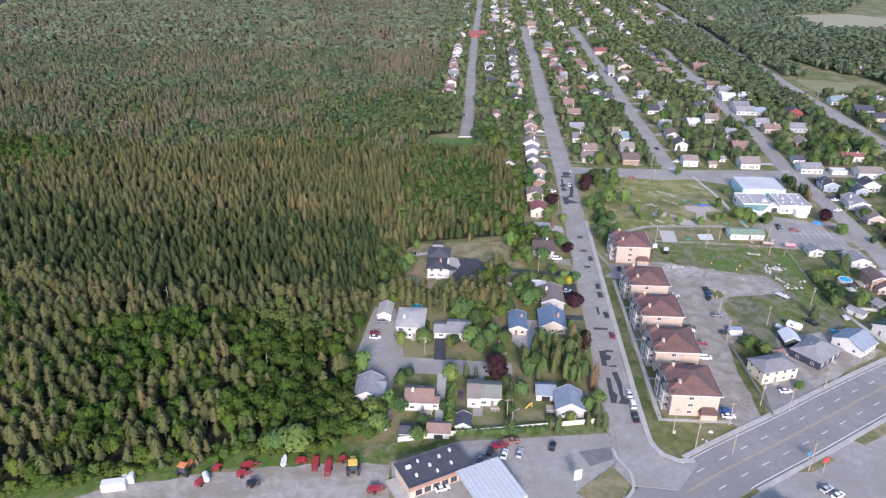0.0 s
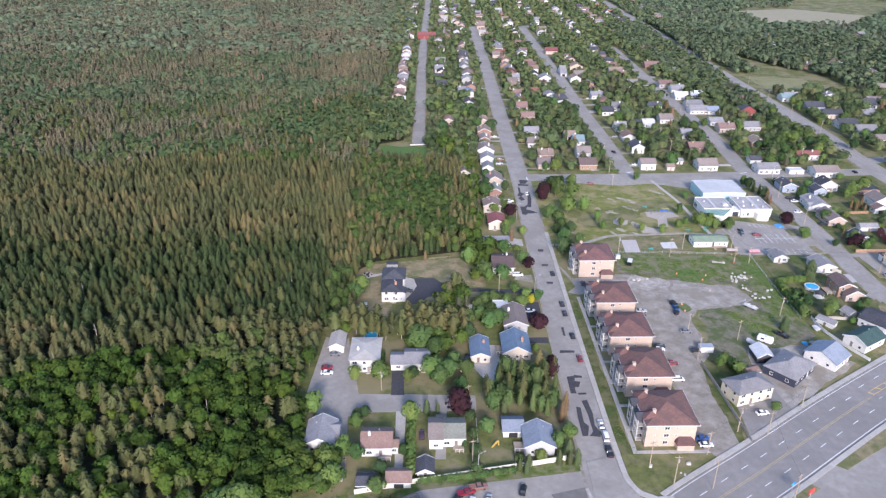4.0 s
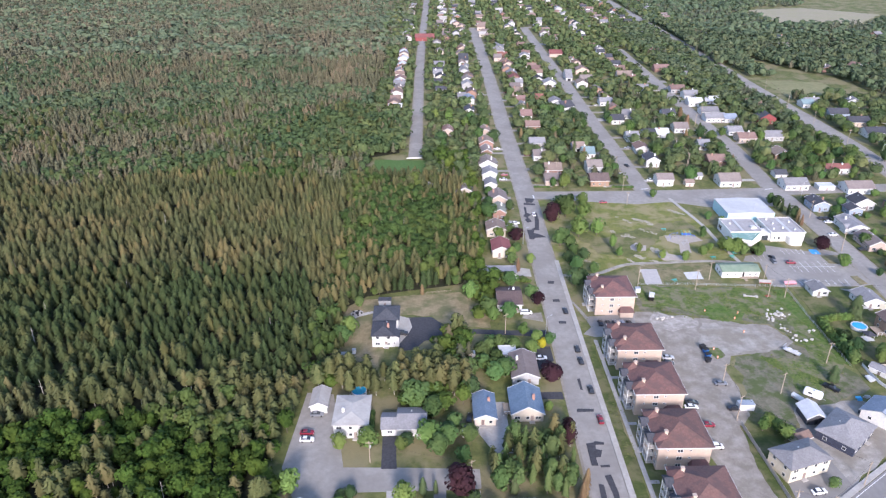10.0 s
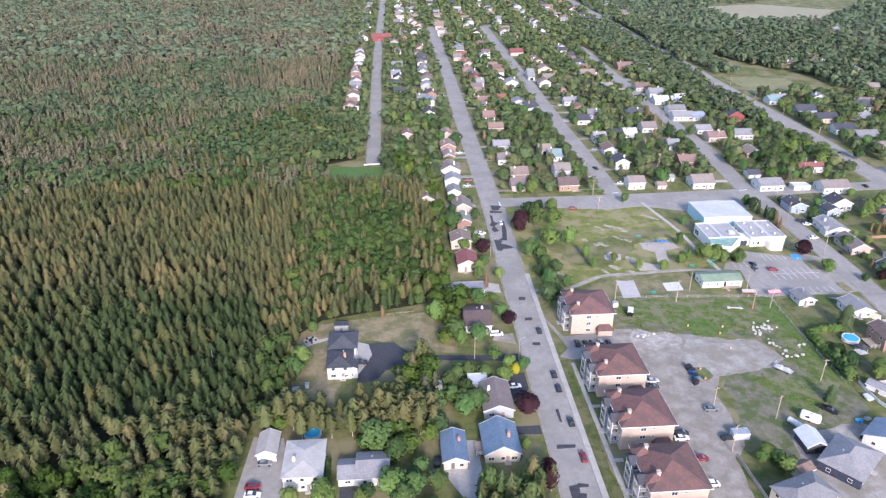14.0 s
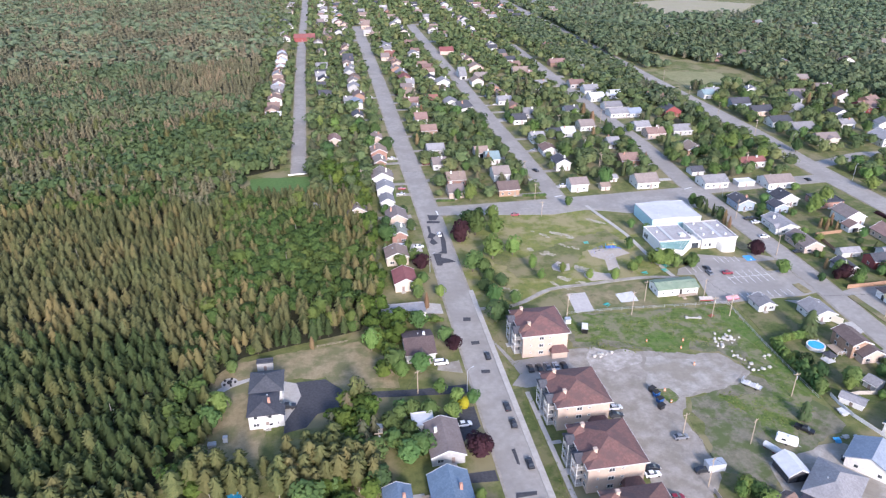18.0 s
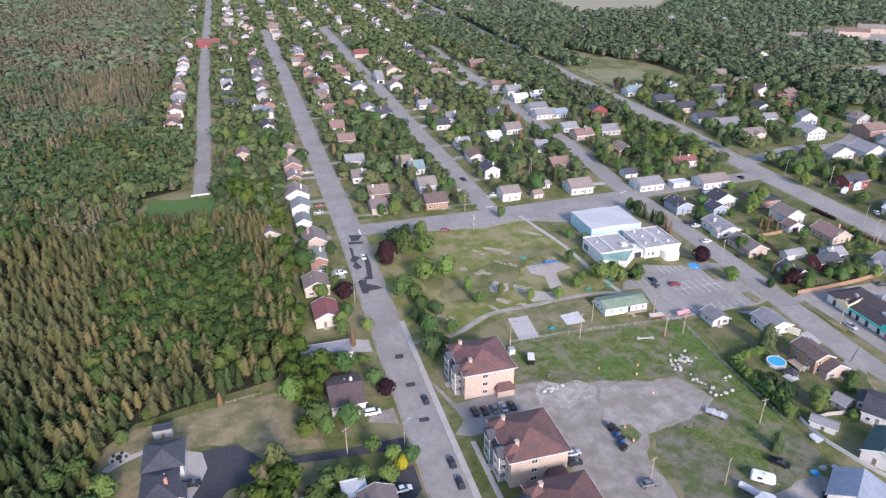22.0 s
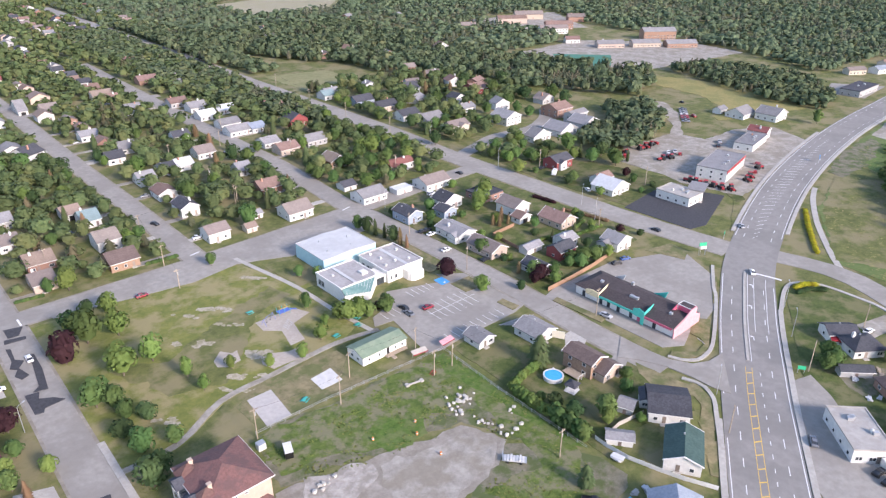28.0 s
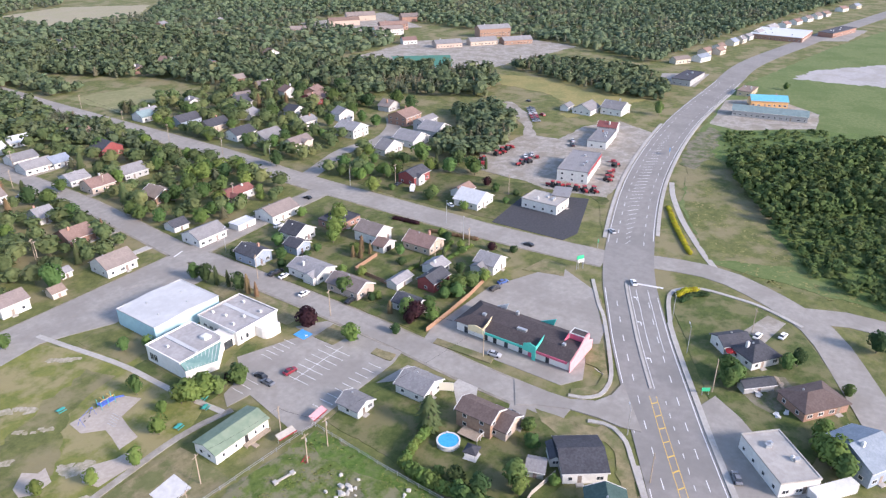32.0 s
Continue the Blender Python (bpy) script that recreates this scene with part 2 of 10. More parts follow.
GARDEN_N = leaf_mat("garden_needles", (0.056, 0.072, 0.044), (0.105, 0.112, 0.064), 6.0, (0.21, 0.155, 0.092), patch=18, wood=True)
# farthest leaves: distance haze painted in as a paler, greyer base colour
FAR_HAZE_N = leaf_mat("far_hazed_needles", (0.116, 0.124, 0.078), (0.180, 0.174, 0.108), 7.0, (0.248, 0.202, 0.132), patch=90, wood=True)
FAR_HAZE_B = leaf_mat("far_hazed_leaves", (0.092, 0.130, 0.078), (0.150, 0.188, 0.108), 8.0, (0.19, 0.214, 0.118), patch=70, wood=True)
# hill foliage, brightened with extra blue in place of haze in the air
HILL_HAZE_N = leaf_mat("hazed_hill_needles", (0.076, 0.102, 0.072), (0.126, 0.148, 0.098), 7.0, (0.166, 0.166, 0.112), patch=90, wood=True)
HILL_HAZE_B = leaf_mat("hazed_hill_leaves", (0.076, 0.116, 0.068), (0.130, 0.172, 0.096), 8.0, (0.166, 0.198, 0.108), patch=70, wood=True)
# grove foliage, likewise brighter and bluer: haze put into the colour
GROVE_HAZE_N = leaf_mat("hazed_grove_needles", (0.068, 0.092, 0.060), (0.120, 0.138, 0.086), 6.0, (0.20, 0.165, 0.110), patch=22, wood=True)
GROVE_HAZE_B = leaf_mat("hazed_grove_leaves", (0.066, 0.104, 0.058), (0.124, 0.160, 0.084), 7.0, (0.180, 0.194, 0.098), patch=20, wood=True)
LEAF = {
    "green": leaf_mat("leaf_green", (0.056, 0.100, 0.032), (0.104, 0.158, 0.050), 30, vary=0.3),
    "light": leaf_mat("leaf_light", (0.090, 0.142, 0.038), (0.150, 0.205, 0.056), 30, vary=0.25),
    "dark": leaf_mat("leaf_dark", (0.034, 0.064, 0.026), (0.064, 0.100, 0.038), 30, vary=0.25),
    "purple": leaf_mat("leaf_purple", (0.026, 0.012, 0.015), (0.050, 0.022, 0.025), 30, vary=0.2),
    "needle": leaf_mat("needle_green", (0.056, 0.082, 0.036), (0.100, 0.122, 0.052), 30, vary=0.25),
    "rust": leaf_mat("needle_rust", (0.15, 0.105, 0.058), (0.22, 0.150, 0.082), 30, vary=0.2),
    "yellow": leaf_mat("leaf_yellow", (0.26, 0.24, 0.02), (0.42, 0.38, 0.03), 30, vary=0.2),
}

# building tools
def mesh(name, verts, faces, mats, slots=None):
    me = bpy.data.meshes.new(name)
    me.from_pydata(verts, [], faces)
    for m in (mats if isinstance(mats, (list, tuple)) else [mats]):
        me.materials.append(m)
    if slots is not None:
        me.polygons.foreach_set("material_index", np.asarray(slots, dtype=np.int32))
    me.update()
    return me


def part(name, data, parent, label="", at=None):
    """Links a mesh (or a bmesh-made one) as one object under a thing or a part."""
    ob = new(name, data)
    ob.parent = parent
    if at is not None:
        ob.matrix_basis = at
    if label:
        tagged(ob, label)
    return ob


def thing(name, m, label, category, group="", kind=""):
    ob = new(name)
    ob.matrix_basis = m
    return tagged(ob, label, category, group, kind)


class Soup:
    """Collects solid pieces into one mesh."""

    def __init__(self):
        self.v, self.f, self.s = [], [], []

    def add(self, verts, faces, slot=0):
        k = len(self.v)
        self.v += [tuple(p) for p in verts]
        self.f += [tuple(i + k for i in q) for q in faces]
        self.s += [slot] * len(faces)
        return self

    def box(self, x0, y0, z0, x1, y1, z1, slot=0):
        v = [(x, y, z) for z in (z0, z1) for x, y in ((x0, y0), (x1, y0), (x1, y1), (x0, y1))]
        return self.add(v, [(3, 2, 1, 0), (4, 5, 6, 7), (0, 1, 5, 4), (1, 2, 6, 5), (2, 3, 7, 6), (3, 0, 4, 7)], slot)

    def prism(self, pts, z0, z1, slot=0):
        n = len(pts)
        area = sum(pts[i][0] * pts[(i + 1) % n][1] - pts[(i + 1) % n][0] * pts[i][1] for i in range(n))
        if area < 0:
            pts = pts[::-1]
        v = [(x, y, z0) for x, y in pts] + [(x, y, z1) for x, y in pts]
        f = [tuple(range(n - 1, -1, -1)), tuple(range(n, 2 * n))] + [(i, (i + 1) % n, n + (i + 1) % n, n + i) for i in range(n)]
        return self.add(v, f, slot)

    def rod(self, a, b, r0, r1=None, n=6, slot=0):
        a, b = Vector(a), Vector(b)
        q = (b - a).to_track_quat("Z", "Y")
        r1 = r0 if r1 is None else r1
        v = [a + q @ Vector((r0 * math.cos(t), r0 * math.sin(t), 0)) for t in (2 * math.pi * i / n for i in range(n))]
        v += [b + q @ Vector((r1 * math.cos(t), r1 * math.sin(t), 0)) for t in (2 * math.pi * i / n for i in range(n))]
        f = [(i, (i + 1) % n, n + (i + 1) % n, n + i) for i in range(n)] + [tuple(range(n - 1, -1, -1)), tuple(range(n, 2 * n))]
        return self.add(v, f, slot)

    def mesh(self, name, mats):
        return mesh(name, self.v, self.f, mats, self.s)


def wobble(pts, amount, step, seed):
    """A closed outline with more points and an uneven edge, that never crosses itself."""
    r, out = random.Random(seed), []
    for i, a in enumerate(pts):
        b = pts[(i + 1) % len(pts)]
        d = math.dist(a, b)
        n = max(1, int(d / step))
        out.append((a[0], a[1]))
        if n < 2:
            continue
        nx, ny = (b[1] - a[1]) / d, (a[0] - b[0]) / d
        slow, f1, f2 = r.uniform(0, 6.3), r.uniform(0.18, 0.3), r.uniform(0.55, 0.8)
        for k in range(1, n):
            t = (k + r.uniform(-0.3, 0.3)) / n
            fade = min(1.0, min(t, 1 - t) * d / (3.0 * amount + 0.1)) * 0.8
            j = amount * fade * (0.55 * math.sin(t * d * f1 + slow) + 0.3 * math.sin(t * d * f2 + 2 * slow) + r.uniform(-0.4, 0.4))
            out.append((a[0] + (b[0] - a[0]) * t + nx * j, a[1] + (b[1] - a[1]) * t + ny * j))
    return out


SURF = []


def top_of(x, y):
    """Height of the paving or lawn at a place."""
    z = 0.0
    for kind, shape, half, top in SURF:
        if top <= z:
            continue
        if kind == "area":
            if inside(np.array([[x, y]]), shape)[0]:
                z = top
        else:
            for a, b in zip(shape, shape[1:]):
                d = b - a
                k = min(1, max(0, ((x - a.x) * d.x + (y - a.y) * d.y) / d.length_squared))
                if (a.x + d.x * k - x) ** 2 + (a.y + d.y * k - y) ** 2 < half * half:
                    z = top
                    break
    return z


def patch(name, pts, z, material, label, category, rough_edge=0.0, step=4.0, seed=1):
    """A flat piece of the setting, with a little depth, on the ground."""
    if rough_edge:
        pts = wobble(pts, rough_edge, step, seed)
    SURF.append(("area", pts, 0, z))
    ob = new(name, Soup().prism(pts, -0.3, z).mesh(name, material))
    return tagged(ob, label, category, kind="structure")


def smooth_line(pts, step=8.0):
    """A smooth polyline through the points."""
    out = []
    for i in range(len(pts) - 1):
        p0, p1, p2, p3 = (Vector((*pts[min(max(k, 0), len(pts) - 1)][:2], 0)) for k in (i - 1, i, i + 1, i + 2))
        n = max(1, int((p2 - p1).length / step))
        for k in range(n):
            t = k / n
            out.append(0.5 * (2 * p1 + (p2 - p0) * t + (2 * p0 - 5 * p1 + 4 * p2 - p3) * t * t + (3 * p1 - p0 - 3 * p2 + p3) * t ** 3))
    out.append(Vector((*pts[-1][:2], 0)))
    return out


def band(line, left, right):
    """The outline between two offsets (to the left is negative) along a line."""
    a, b = [], []
    for i, p in enumerate(line):
        d = (line[min(i + 1, len(line) - 1)] - line[max(i - 1, 0)]).normalized()
        s = Vector((d.y, -d.x, 0))
        a.append(p + s * left)
        b.append(p + s * right)
    return a, b


def strip(soup, line, left, right, z0, z1, slot=0):
    a, b = band(line, left, right)
    n = len(line)
    v = [(p.x, p.y, z1) for p in a] + [(p.x, p.y, z1) for p in b] + [(p.x, p.y, z0) for p in a] + [(p.x, p.y, z0) for p in b]
    f = []
    for i in range(n - 1):
        f += [(i + 1, i, n + i, n + i + 1), (i, i + 1, 2 * n + i + 1, 2 * n + i), (n + i + 1, n + i, 3 * n + i, 3 * n + i + 1)]
    f += [(0, 2 * n, 3 * n, n), (n - 1, 2 * n - 1, 4 * n - 1, 3 * n - 1)]
    soup.add(v, f, slot)
    return soup


def road(name, pts, width, z, material, label, step=8.0):
    line = smooth_line(pts, step)
    ob = new(name, strip(Soup(), line, -width / 2, width / 2, -0.3, z).mesh(name, material))
    tagged(ob, label, "road", kind="structure")
    SURF.append(("line", line, width / 2, z))
    return line


# trees
def shaded(me, normals):
    """Leaves take the light as the crown they belong to does."""
    me.polygons.foreach_set("use_smooth", np.ones(len(me.polygons), bool))
    me.normals_split_custom_set_from_vertices(np.asarray(normals, dtype=np.float32))
    return me


def core(v, f, n, rings, sides, rng):
    """A closed, uneven inner mass: rings of (height, radius)."""
    c = len(v)
    for z, q in rings:
        for i in range(sides):
            a = 6.2832 * i / sides + z
            e = q * rng.uniform(0.8, 1.12)
            v.append((e * math.cos(a), e * math.sin(a), z + rng.uniform(-.015, .015)))
            n.append(Vector((math.cos(a), math.sin(a), 0.3 + 0.9 * z)).normalized())
    for k in range(len(rings) - 1):
        for i in range(sides):
            p, q = c + k * sides + i, c + k * sides + (i + 1) % sides
            f += [(p, q, q + sides), (p, q + sides, p + sides)]
    top = c + (len(rings) - 1) * sides
    f += [(top, top + i, top + i + 1) for i in range(1, sides - 1)]


def clump_crown(leaves, rng, size=0.16, blobs=6, low=0.28, wide=0.36, solid=True):
    """A crown one metre high: leaf clumps over the outside of a few uneven lobes, round an inner mass of twigs."""
    lobes = [(0, 0, 0.60, wide * 0.80)]
    for i in range(blobs):
        a, q = 6.28 * i / blobs + rng.uniform(-.45, .45), rng.uniform(0.48, 0.75) * wide
        lobes.append((q * math.cos(a), q * math.sin(a), rng.uniform(low + 0.2, 0.72), rng.uniform(0.38, 0.56) * wide))
    for i in range(max(1, blobs // 3)):
        a, q = rng.uniform(0, 6.28), rng.uniform(0.1, 0.35) * wide
        lobes.append((q * math.cos(a), q * math.sin(a), rng.uniform(0.74, 0.82), rng.uniform(0.34, 0.5) * wide))
    weights = [l[3] ** 2 for l in lobes]
    v, f, n = [], [], []
    if solid:
        core(v, f, n, [(low, wide * 0.55), (0.52, wide * 0.8), (0.80, wide * 0.42)], 6 if leaves > 60 else 5, rng)
    made = tries = 0
    while made < leaves and tries < leaves * 8:
        tries += 1
        lx, ly, lz, lr = rng.choices(lobes, weights)[0]
        d = Vector((rng.gauss(0, 1), rng.gauss(0, 1), rng.gauss(0.45, 1))).normalized()
        p = Vector((lx, ly, lz)) + Vector((d.x, d.y, d.z * 1.1)) * lr * rng.uniform(0.9, 1.08)
        if any((p.x - x) ** 2 + (p.y - y) ** 2 + (p.z - z) ** 2 < (0.78 * r) ** 2 for x, y, z, r in lobes):
            continue
        made += 1
        p.z = max(p.z, low * rng.uniform(0.8, 1.4))
        nrm = (d + Vector((rng.gauss(0, .3), rng.gauss(0, .3), rng.gauss(0.15, .3)))).normalized()
        q = nrm.to_track_quat("Z", "Y")
        s, c = size * rng.uniform(0.65, 1.2), len(v)
        turn = rng.uniform(0, 6.28)
        whole = Vector((p.x, p.y, (p.z - 0.42) * 1.1)).normalized()
        light = (d * 0.5 + whole * 0.6 + nrm * 0.42).normalized()
        for x, y in ((1.1, 0.1), (0.0, 0.85), (-1.0, -0.05), (0.1, -0.9)):
            x, y = x * rng.uniform(0.7, 1.2), y * rng.uniform(0.7, 1.2)
            v.append(tuple(p + q @ Vector((s * (x * math.cos(turn) - y * math.sin(turn)), s * (x * math.sin(turn) + y * math.cos(turn)), -0.25 * s * (x * x + y * y)))))
            n.append(light)
        f += [(c, c + 1, c + 2), (c, c + 2, c + 3)]
    return np.array(v), f, np.array([tuple(x) for x in n])


def inside(pts, poly):
    x, y = pts[:, 0], pts[:, 1]
    res = np.zeros(len(pts), bool)
    j = len(poly) - 1
    for i in range(len(poly)):
        (xi, yi), (xj, yj) = poly[i], poly[j]
        cond = ((yi > y) != (yj > y)) & (x < (xj - xi) * (y - yi) / (yj - yi + 1e-9) + xi)
        res ^= cond
        j = i
    return res


def plume(tufts, rng, size=0.06, r=0.2, base=0.15, blunt=0.7, solid=5, droop=-0.30):
    """A spruce one metre high: sprays of needles reaching out and drooping up an uneven, blunt cone."""
    v, f, n = [], [], []
    lean = (rng.uniform(-.03, .03), rng.uniform(-.03, .03))
    turn = rng.uniform(0, 6.28)
    if solid:
        core(v, f, n, [(base, r * 0.62), (0.55, r * 0.54), (0.9, r * 0.12)] if solid > 4 else [(base, r * 0.7), (0.88, r * 0.14)], solid, rng)
    for k in range(tufts):
        t = ((k + rng.random()) / tufts) ** 1.15
        z = base + (1 - base) * t
        a = turn + k * 2.4 + rng.uniform(-.4, .4)
        q = (r * min(1.0, (1 - t) ** blunt * (0.75 + 1.1 * t)) + 0.016) * rng.uniform(0.74, 1.18)
        c, w = len(v), size * rng.uniform(0.8, 1.25) * (0.6 + 0.6 * (1 - t))
        ox, oy = lean[0] * z, lean[1] * z
        ca, sa = math.cos(a), math.sin(a)
        for u, side, dz in ((0.15, 0, 0.075), (0.66, 0.95, 0.012), (1.1, 0.0, droop * q), (0.66, -0.95, 0.012)):
            d = q * u * rng.uniform(0.9, 1.1)
            s = side * w * rng.uniform(0.8, 1.2)
            v.append((ox + d * ca - s * sa, oy + d * sa + s * ca, min(1.0, z + dz + 0.05 * (1 - u) * (1 - t) - abs(side) * 0.2 * w)))
            e = a + 0.5 * side
            n.append(Vector((math.cos(e), math.sin(e), 0.45 + 0.35 * t)).normalized())
        f += [(c, c + 2, c + 1), (c, c + 3, c + 2)]
    return np.array(v), f, np.array([tuple(x) for x in n])


_r = random.Random(5)
SPRUCE = {q: [plume(n, _r, s, 0.200 + 0.012 * i, 0.2, 0.62 + 0.04 * i, k) for i in range(6)] for q, n, s, k in (("near", 38, 0.068, 5), ("mid", 18, 0.092, 4), ("far", 6, 0.14, 3))}
ROUND = {q: [clump_crown(n, _r, s, 5 + i % 3, low=0.2 + 0.03 * i, wide=0.30 + 0.02 * i) for i in range(6)] for q, n, s in (("near", 96, 0.072), ("mid", 24, 0.135), ("far", 6, 0.23))}
PINES = [plume(66, _r, 0.064, 0.205 + 0.015 * i, 0.22 + 0.03 * i, 0.50 + 0.04 * i, 4, 0.10) for i in range(5)]
SNAG = Soup().rod((0, 0, 0), (0.02, 0.01, 0.97), 0.016, 0.005, 4)
for _k in range(4):
    SNAG.rod((0, 0, 0.4 + 0.12 * _k), (0.09 * math.cos(_k * 2.2), 0.09 * math.sin(_k * 2.2), 0.46 + 0.12 * _k), 0.006, 0.003, 3)


def leaf_zone(x, y):
    """Share of broad-leaved trees, in broad patches of the wood."""
    n = 0.45 * noise.noise(Vector((x / 120.0, y / 120.0, 3.1))) + 0.55 * noise.noise(Vector((x / 32.0, y / 32.0, 7.7)))
    if x < 30:
        n += 0.75 * math.exp(-((y - 195) / 38.0) ** 4) * math.exp(-((x + 70) / 90.0) ** 4)
        n += 0.74 * math.exp(-((y - 390) / 70.0) ** 2) * math.exp(-((x + 15) / 45.0) ** 2) - 0.14
        n += 0.62 * math.exp(-((y - 540) / 75.0) ** 2) * math.exp(-((x + 60) / 55.0) ** 2)
        if -260 < x < -45 and 246 < y < 445:
            n -= 0.6
    return n


PALE_SLOT, BARK_SLOT = 2, 3


def wavy(x0, x1, y, step=14.0):
    """An uneven line between two woods."""
    k = max(1, int(abs(x1 - x0) / step))
    return [(x0 + (x1 - x0) * i / k, y + 34 * noise.noise(Vector(((x0 + (x1 - x0) * i / k) / 46.0, y, 0.5))) * min(1, i, k - i)) for i in range(k + 1)]



def wood(name, poly, spacing, quality, label, leafy=0.0, tall=(5.8, 9.4), holes=(), seed=1, broad=(5.5, 9.5), mats=None, snags=0.0, thin=0.0, pines=0.0, zoned=False, girth=1.0):
    """One wood: every tree is real geometry, all in one mesh."""
    rng = np.random.default_rng(seed)
    xs, ys = [p[0] for p in poly], [p[1] for p in poly]
    gx, gy = np.meshgrid(np.arange(min(xs), max(xs), spacing), np.arange(min(ys), max(ys), spacing * 0.87))
    gx = gx + (np.arange(gx.shape[0]) % 2)[:, None] * spacing / 2
    pts = np.stack([gx.ravel(), gy.ravel()], 1)
    pts = pts + rng.uniform(-0.48, 0.48, pts.shape) * spacing
    keep = inside(pts, poly) & (rng.random(len(pts)) > thin)
    for h in holes:
        keep &= ~inside(pts, h)
    pts = pts[keep]
    allv, allf, alln, allt, slots, base = [], [], [], [], [], 0
    # far woods default to the leaves paled for haze
    mats = mats or ((FAR_HAZE_N, FAR_HAZE_B) if quality == "far" else (NEEDLE, BROAD))
    sv, sf = np.array([tuple(p) for p in SNAG.v]), [t for f in SNAG.f for t in [(f[0], f[k], f[k + 1]) for k in range(1, len(f) - 1)]]
    dead = (sv, sf, np.stack([sv[:, 0] * 0 + 0.7, sv[:, 0] * 0 - 0.6, sv[:, 0] * 0 + 0.4], 1))

    def put(v, f, n, t, slot):
        nonlocal base
        allv.append(v)
        alln.append(n)
        allf.append(np.asarray(f) + base)
        allt.append(np.full(len(v), t, np.float32))
        slots.append(np.full(len(f), slot, np.int32))
        base += len(v)

    for x, y in pts:
        soft = leaf_zone(x, y) + leafy + rng.uniform(-0.4, 0.4) > 0.12
        slot = 1 if soft else 0
        v, f, n = (ROUND if soft else SPRUCE)[quality][rng.integers(6)]
        h = rng.uniform(*(broad if soft else tall))
        if rng.random() < 0.12:
            h *= 0.7
        bark, share = BARK_SLOT, pines
        if zoned:
            belt = y + 26 * noise.noise(Vector((x / 45.0, y / 45.0, 1.7))) + 0.12 * (x + 100) + rng.uniform(-5, 5)
            share = pines if belt < 256 else 0.03
            if slot == 0 and 252 < belt < 328:
                slot = 5
        drift = noise.noise(Vector((x / 25.0, y / 19.0, 5.5))) + (0.34 if x < -82 and y < 196 else 0.0)
        if rng.random() < share * (3.2 if drift > 0.12 else 0.9 if drift > -0.1 else 0.18):
            (v, f, n), slot, h, bark = PINES[rng.integers(5)], 4, max(tall[1], 9.4) * rng.uniform(0.72, 1.12), PALE_SLOT
        if rng.random() < snags:
            (v, f, n), slot = dead, PALE_SLOT
        a, w = rng.uniform(0, 6.28), girth * h ** 0.6 * 10 ** 0.4 * rng.uniform(0.85, 1.2)
        ca, sa = math.cos(a), math.sin(a)
        q, m = np.empty_like(v), np.empty_like(v)
        q[:, 0], q[:, 1], q[:, 2] = (v[:, 0] * ca - v[:, 1] * sa) * w + x, (v[:, 0] * sa + v[:, 1] * ca) * w + y, v[:, 2] * h
        m[:, 0], m[:, 1], m[:, 2] = n[:, 0] * ca - n[:, 1] * sa, n[:, 0] * sa + n[:, 1] * ca, n[:, 2]
        tint = rng.random()
        put(q, f, m, tint, slot)
        if quality == "near" and slot != PALE_SLOT:
            g = 0.012 * h
            put(np.array([(x - g, y - g, -.1), (x + g, y - g, -.1), (x, y + g, -.1), (x, y, (0.95 if slot == 4 else 0.75) * h)]), [(0, 1, 3), (1, 2, 3), (2, 0, 3)], np.array([(-.8, -.5, .2), (.8, -.5, .2), (0, .95, .2), (0, -.5, .8)]), tint, bark)
    if not allv:
        return None
    V, F, S = np.concatenate(allv), np.concatenate(allf), np.concatenate(slots)
    me = bpy.data.meshes.new(name)
    me.vertices.add(len(V))
    me.vertices.foreach_set("co", V.astype(np.float32).ravel())
    me.loops.add(len(F) * 3)
    me.loops.foreach_set("vertex_index", F.astype(np.int32).ravel())
    me.polygons.add(len(F))
    me.polygons.foreach_set("loop_start", np.arange(0, len(F) * 3, 3, dtype=np.int32))
    me.polygons.foreach_set("material_index", S)
    for m in (*mats, PALEBARK, BARK, PINE, DENSE):
        me.materials.append(m)
    me.update(calc_edges=True)
    me.attributes.new("tree", "FLOAT", "POINT").data.foreach_set("value", np.concatenate(allt))
    shaded(me, np.concatenate(alln))
    return tagged(new(name, me), label, "wood", kind="stuff")

# ground, roads and open land
gs = Soup()
gs.add([(-2600, -600, 0), (3000, -600, 0), (3000, 3200, 0), (-2600, 3200, 0)], [(0, 1, 2, 3)])
ground = tagged(new("ground", gs.mesh("ground", GRASS)), "grassy ground of the town, green and dry in patches", "ground", kind="structure")

MAIN = road("road", [(49.2, 160), (49.6, 200), (50.3, 250), (51.0, 300), (51.3, 340), (52.5, 400), (52.8, 430), (52.7, 480), (52.4, 540), (52.8, 600), (53.4, 700), (53.6, 850), (53.6, 1000)], 10.2, 0.14, ASPHALT, "worn grey asphalt residential street with dark patches")
CROSS = road("road", [(50, 425.5), (120, 426), (190, 429), (245, 433), (272, 434)], 10.0, 0.145, ASPHALT, "grey asphalt cross street along the school field")
DEADEND = road("road", [(-10.5, 490), (-11, 620), (-11.5, 830), (-9, 1150), (-8, 1330)], 7.4, 0.14, ASPHALT, "pale asphalt street ending at the wood")
STREET_C = road("road", [(120.6, 428), (120.8, 470), (120.8, 520), (120.2, 562), (120.2, 621), (120.6, 690), (119.6, 850), (119, 1000)], 9.0, 0.14, ASPHALT, "grey asphalt residential street between gardens")
STREET_D = road("road", [(193, 268), (193.5, 300), (196, 340), (196.5, 420), (195, 432), (198.6, 477), (201, 508), (201.4, 540), (201.5, 612), (203, 690), (206, 850)], 9.2, 0.142, ASPHALT, "grey asphalt street beside the school lot")
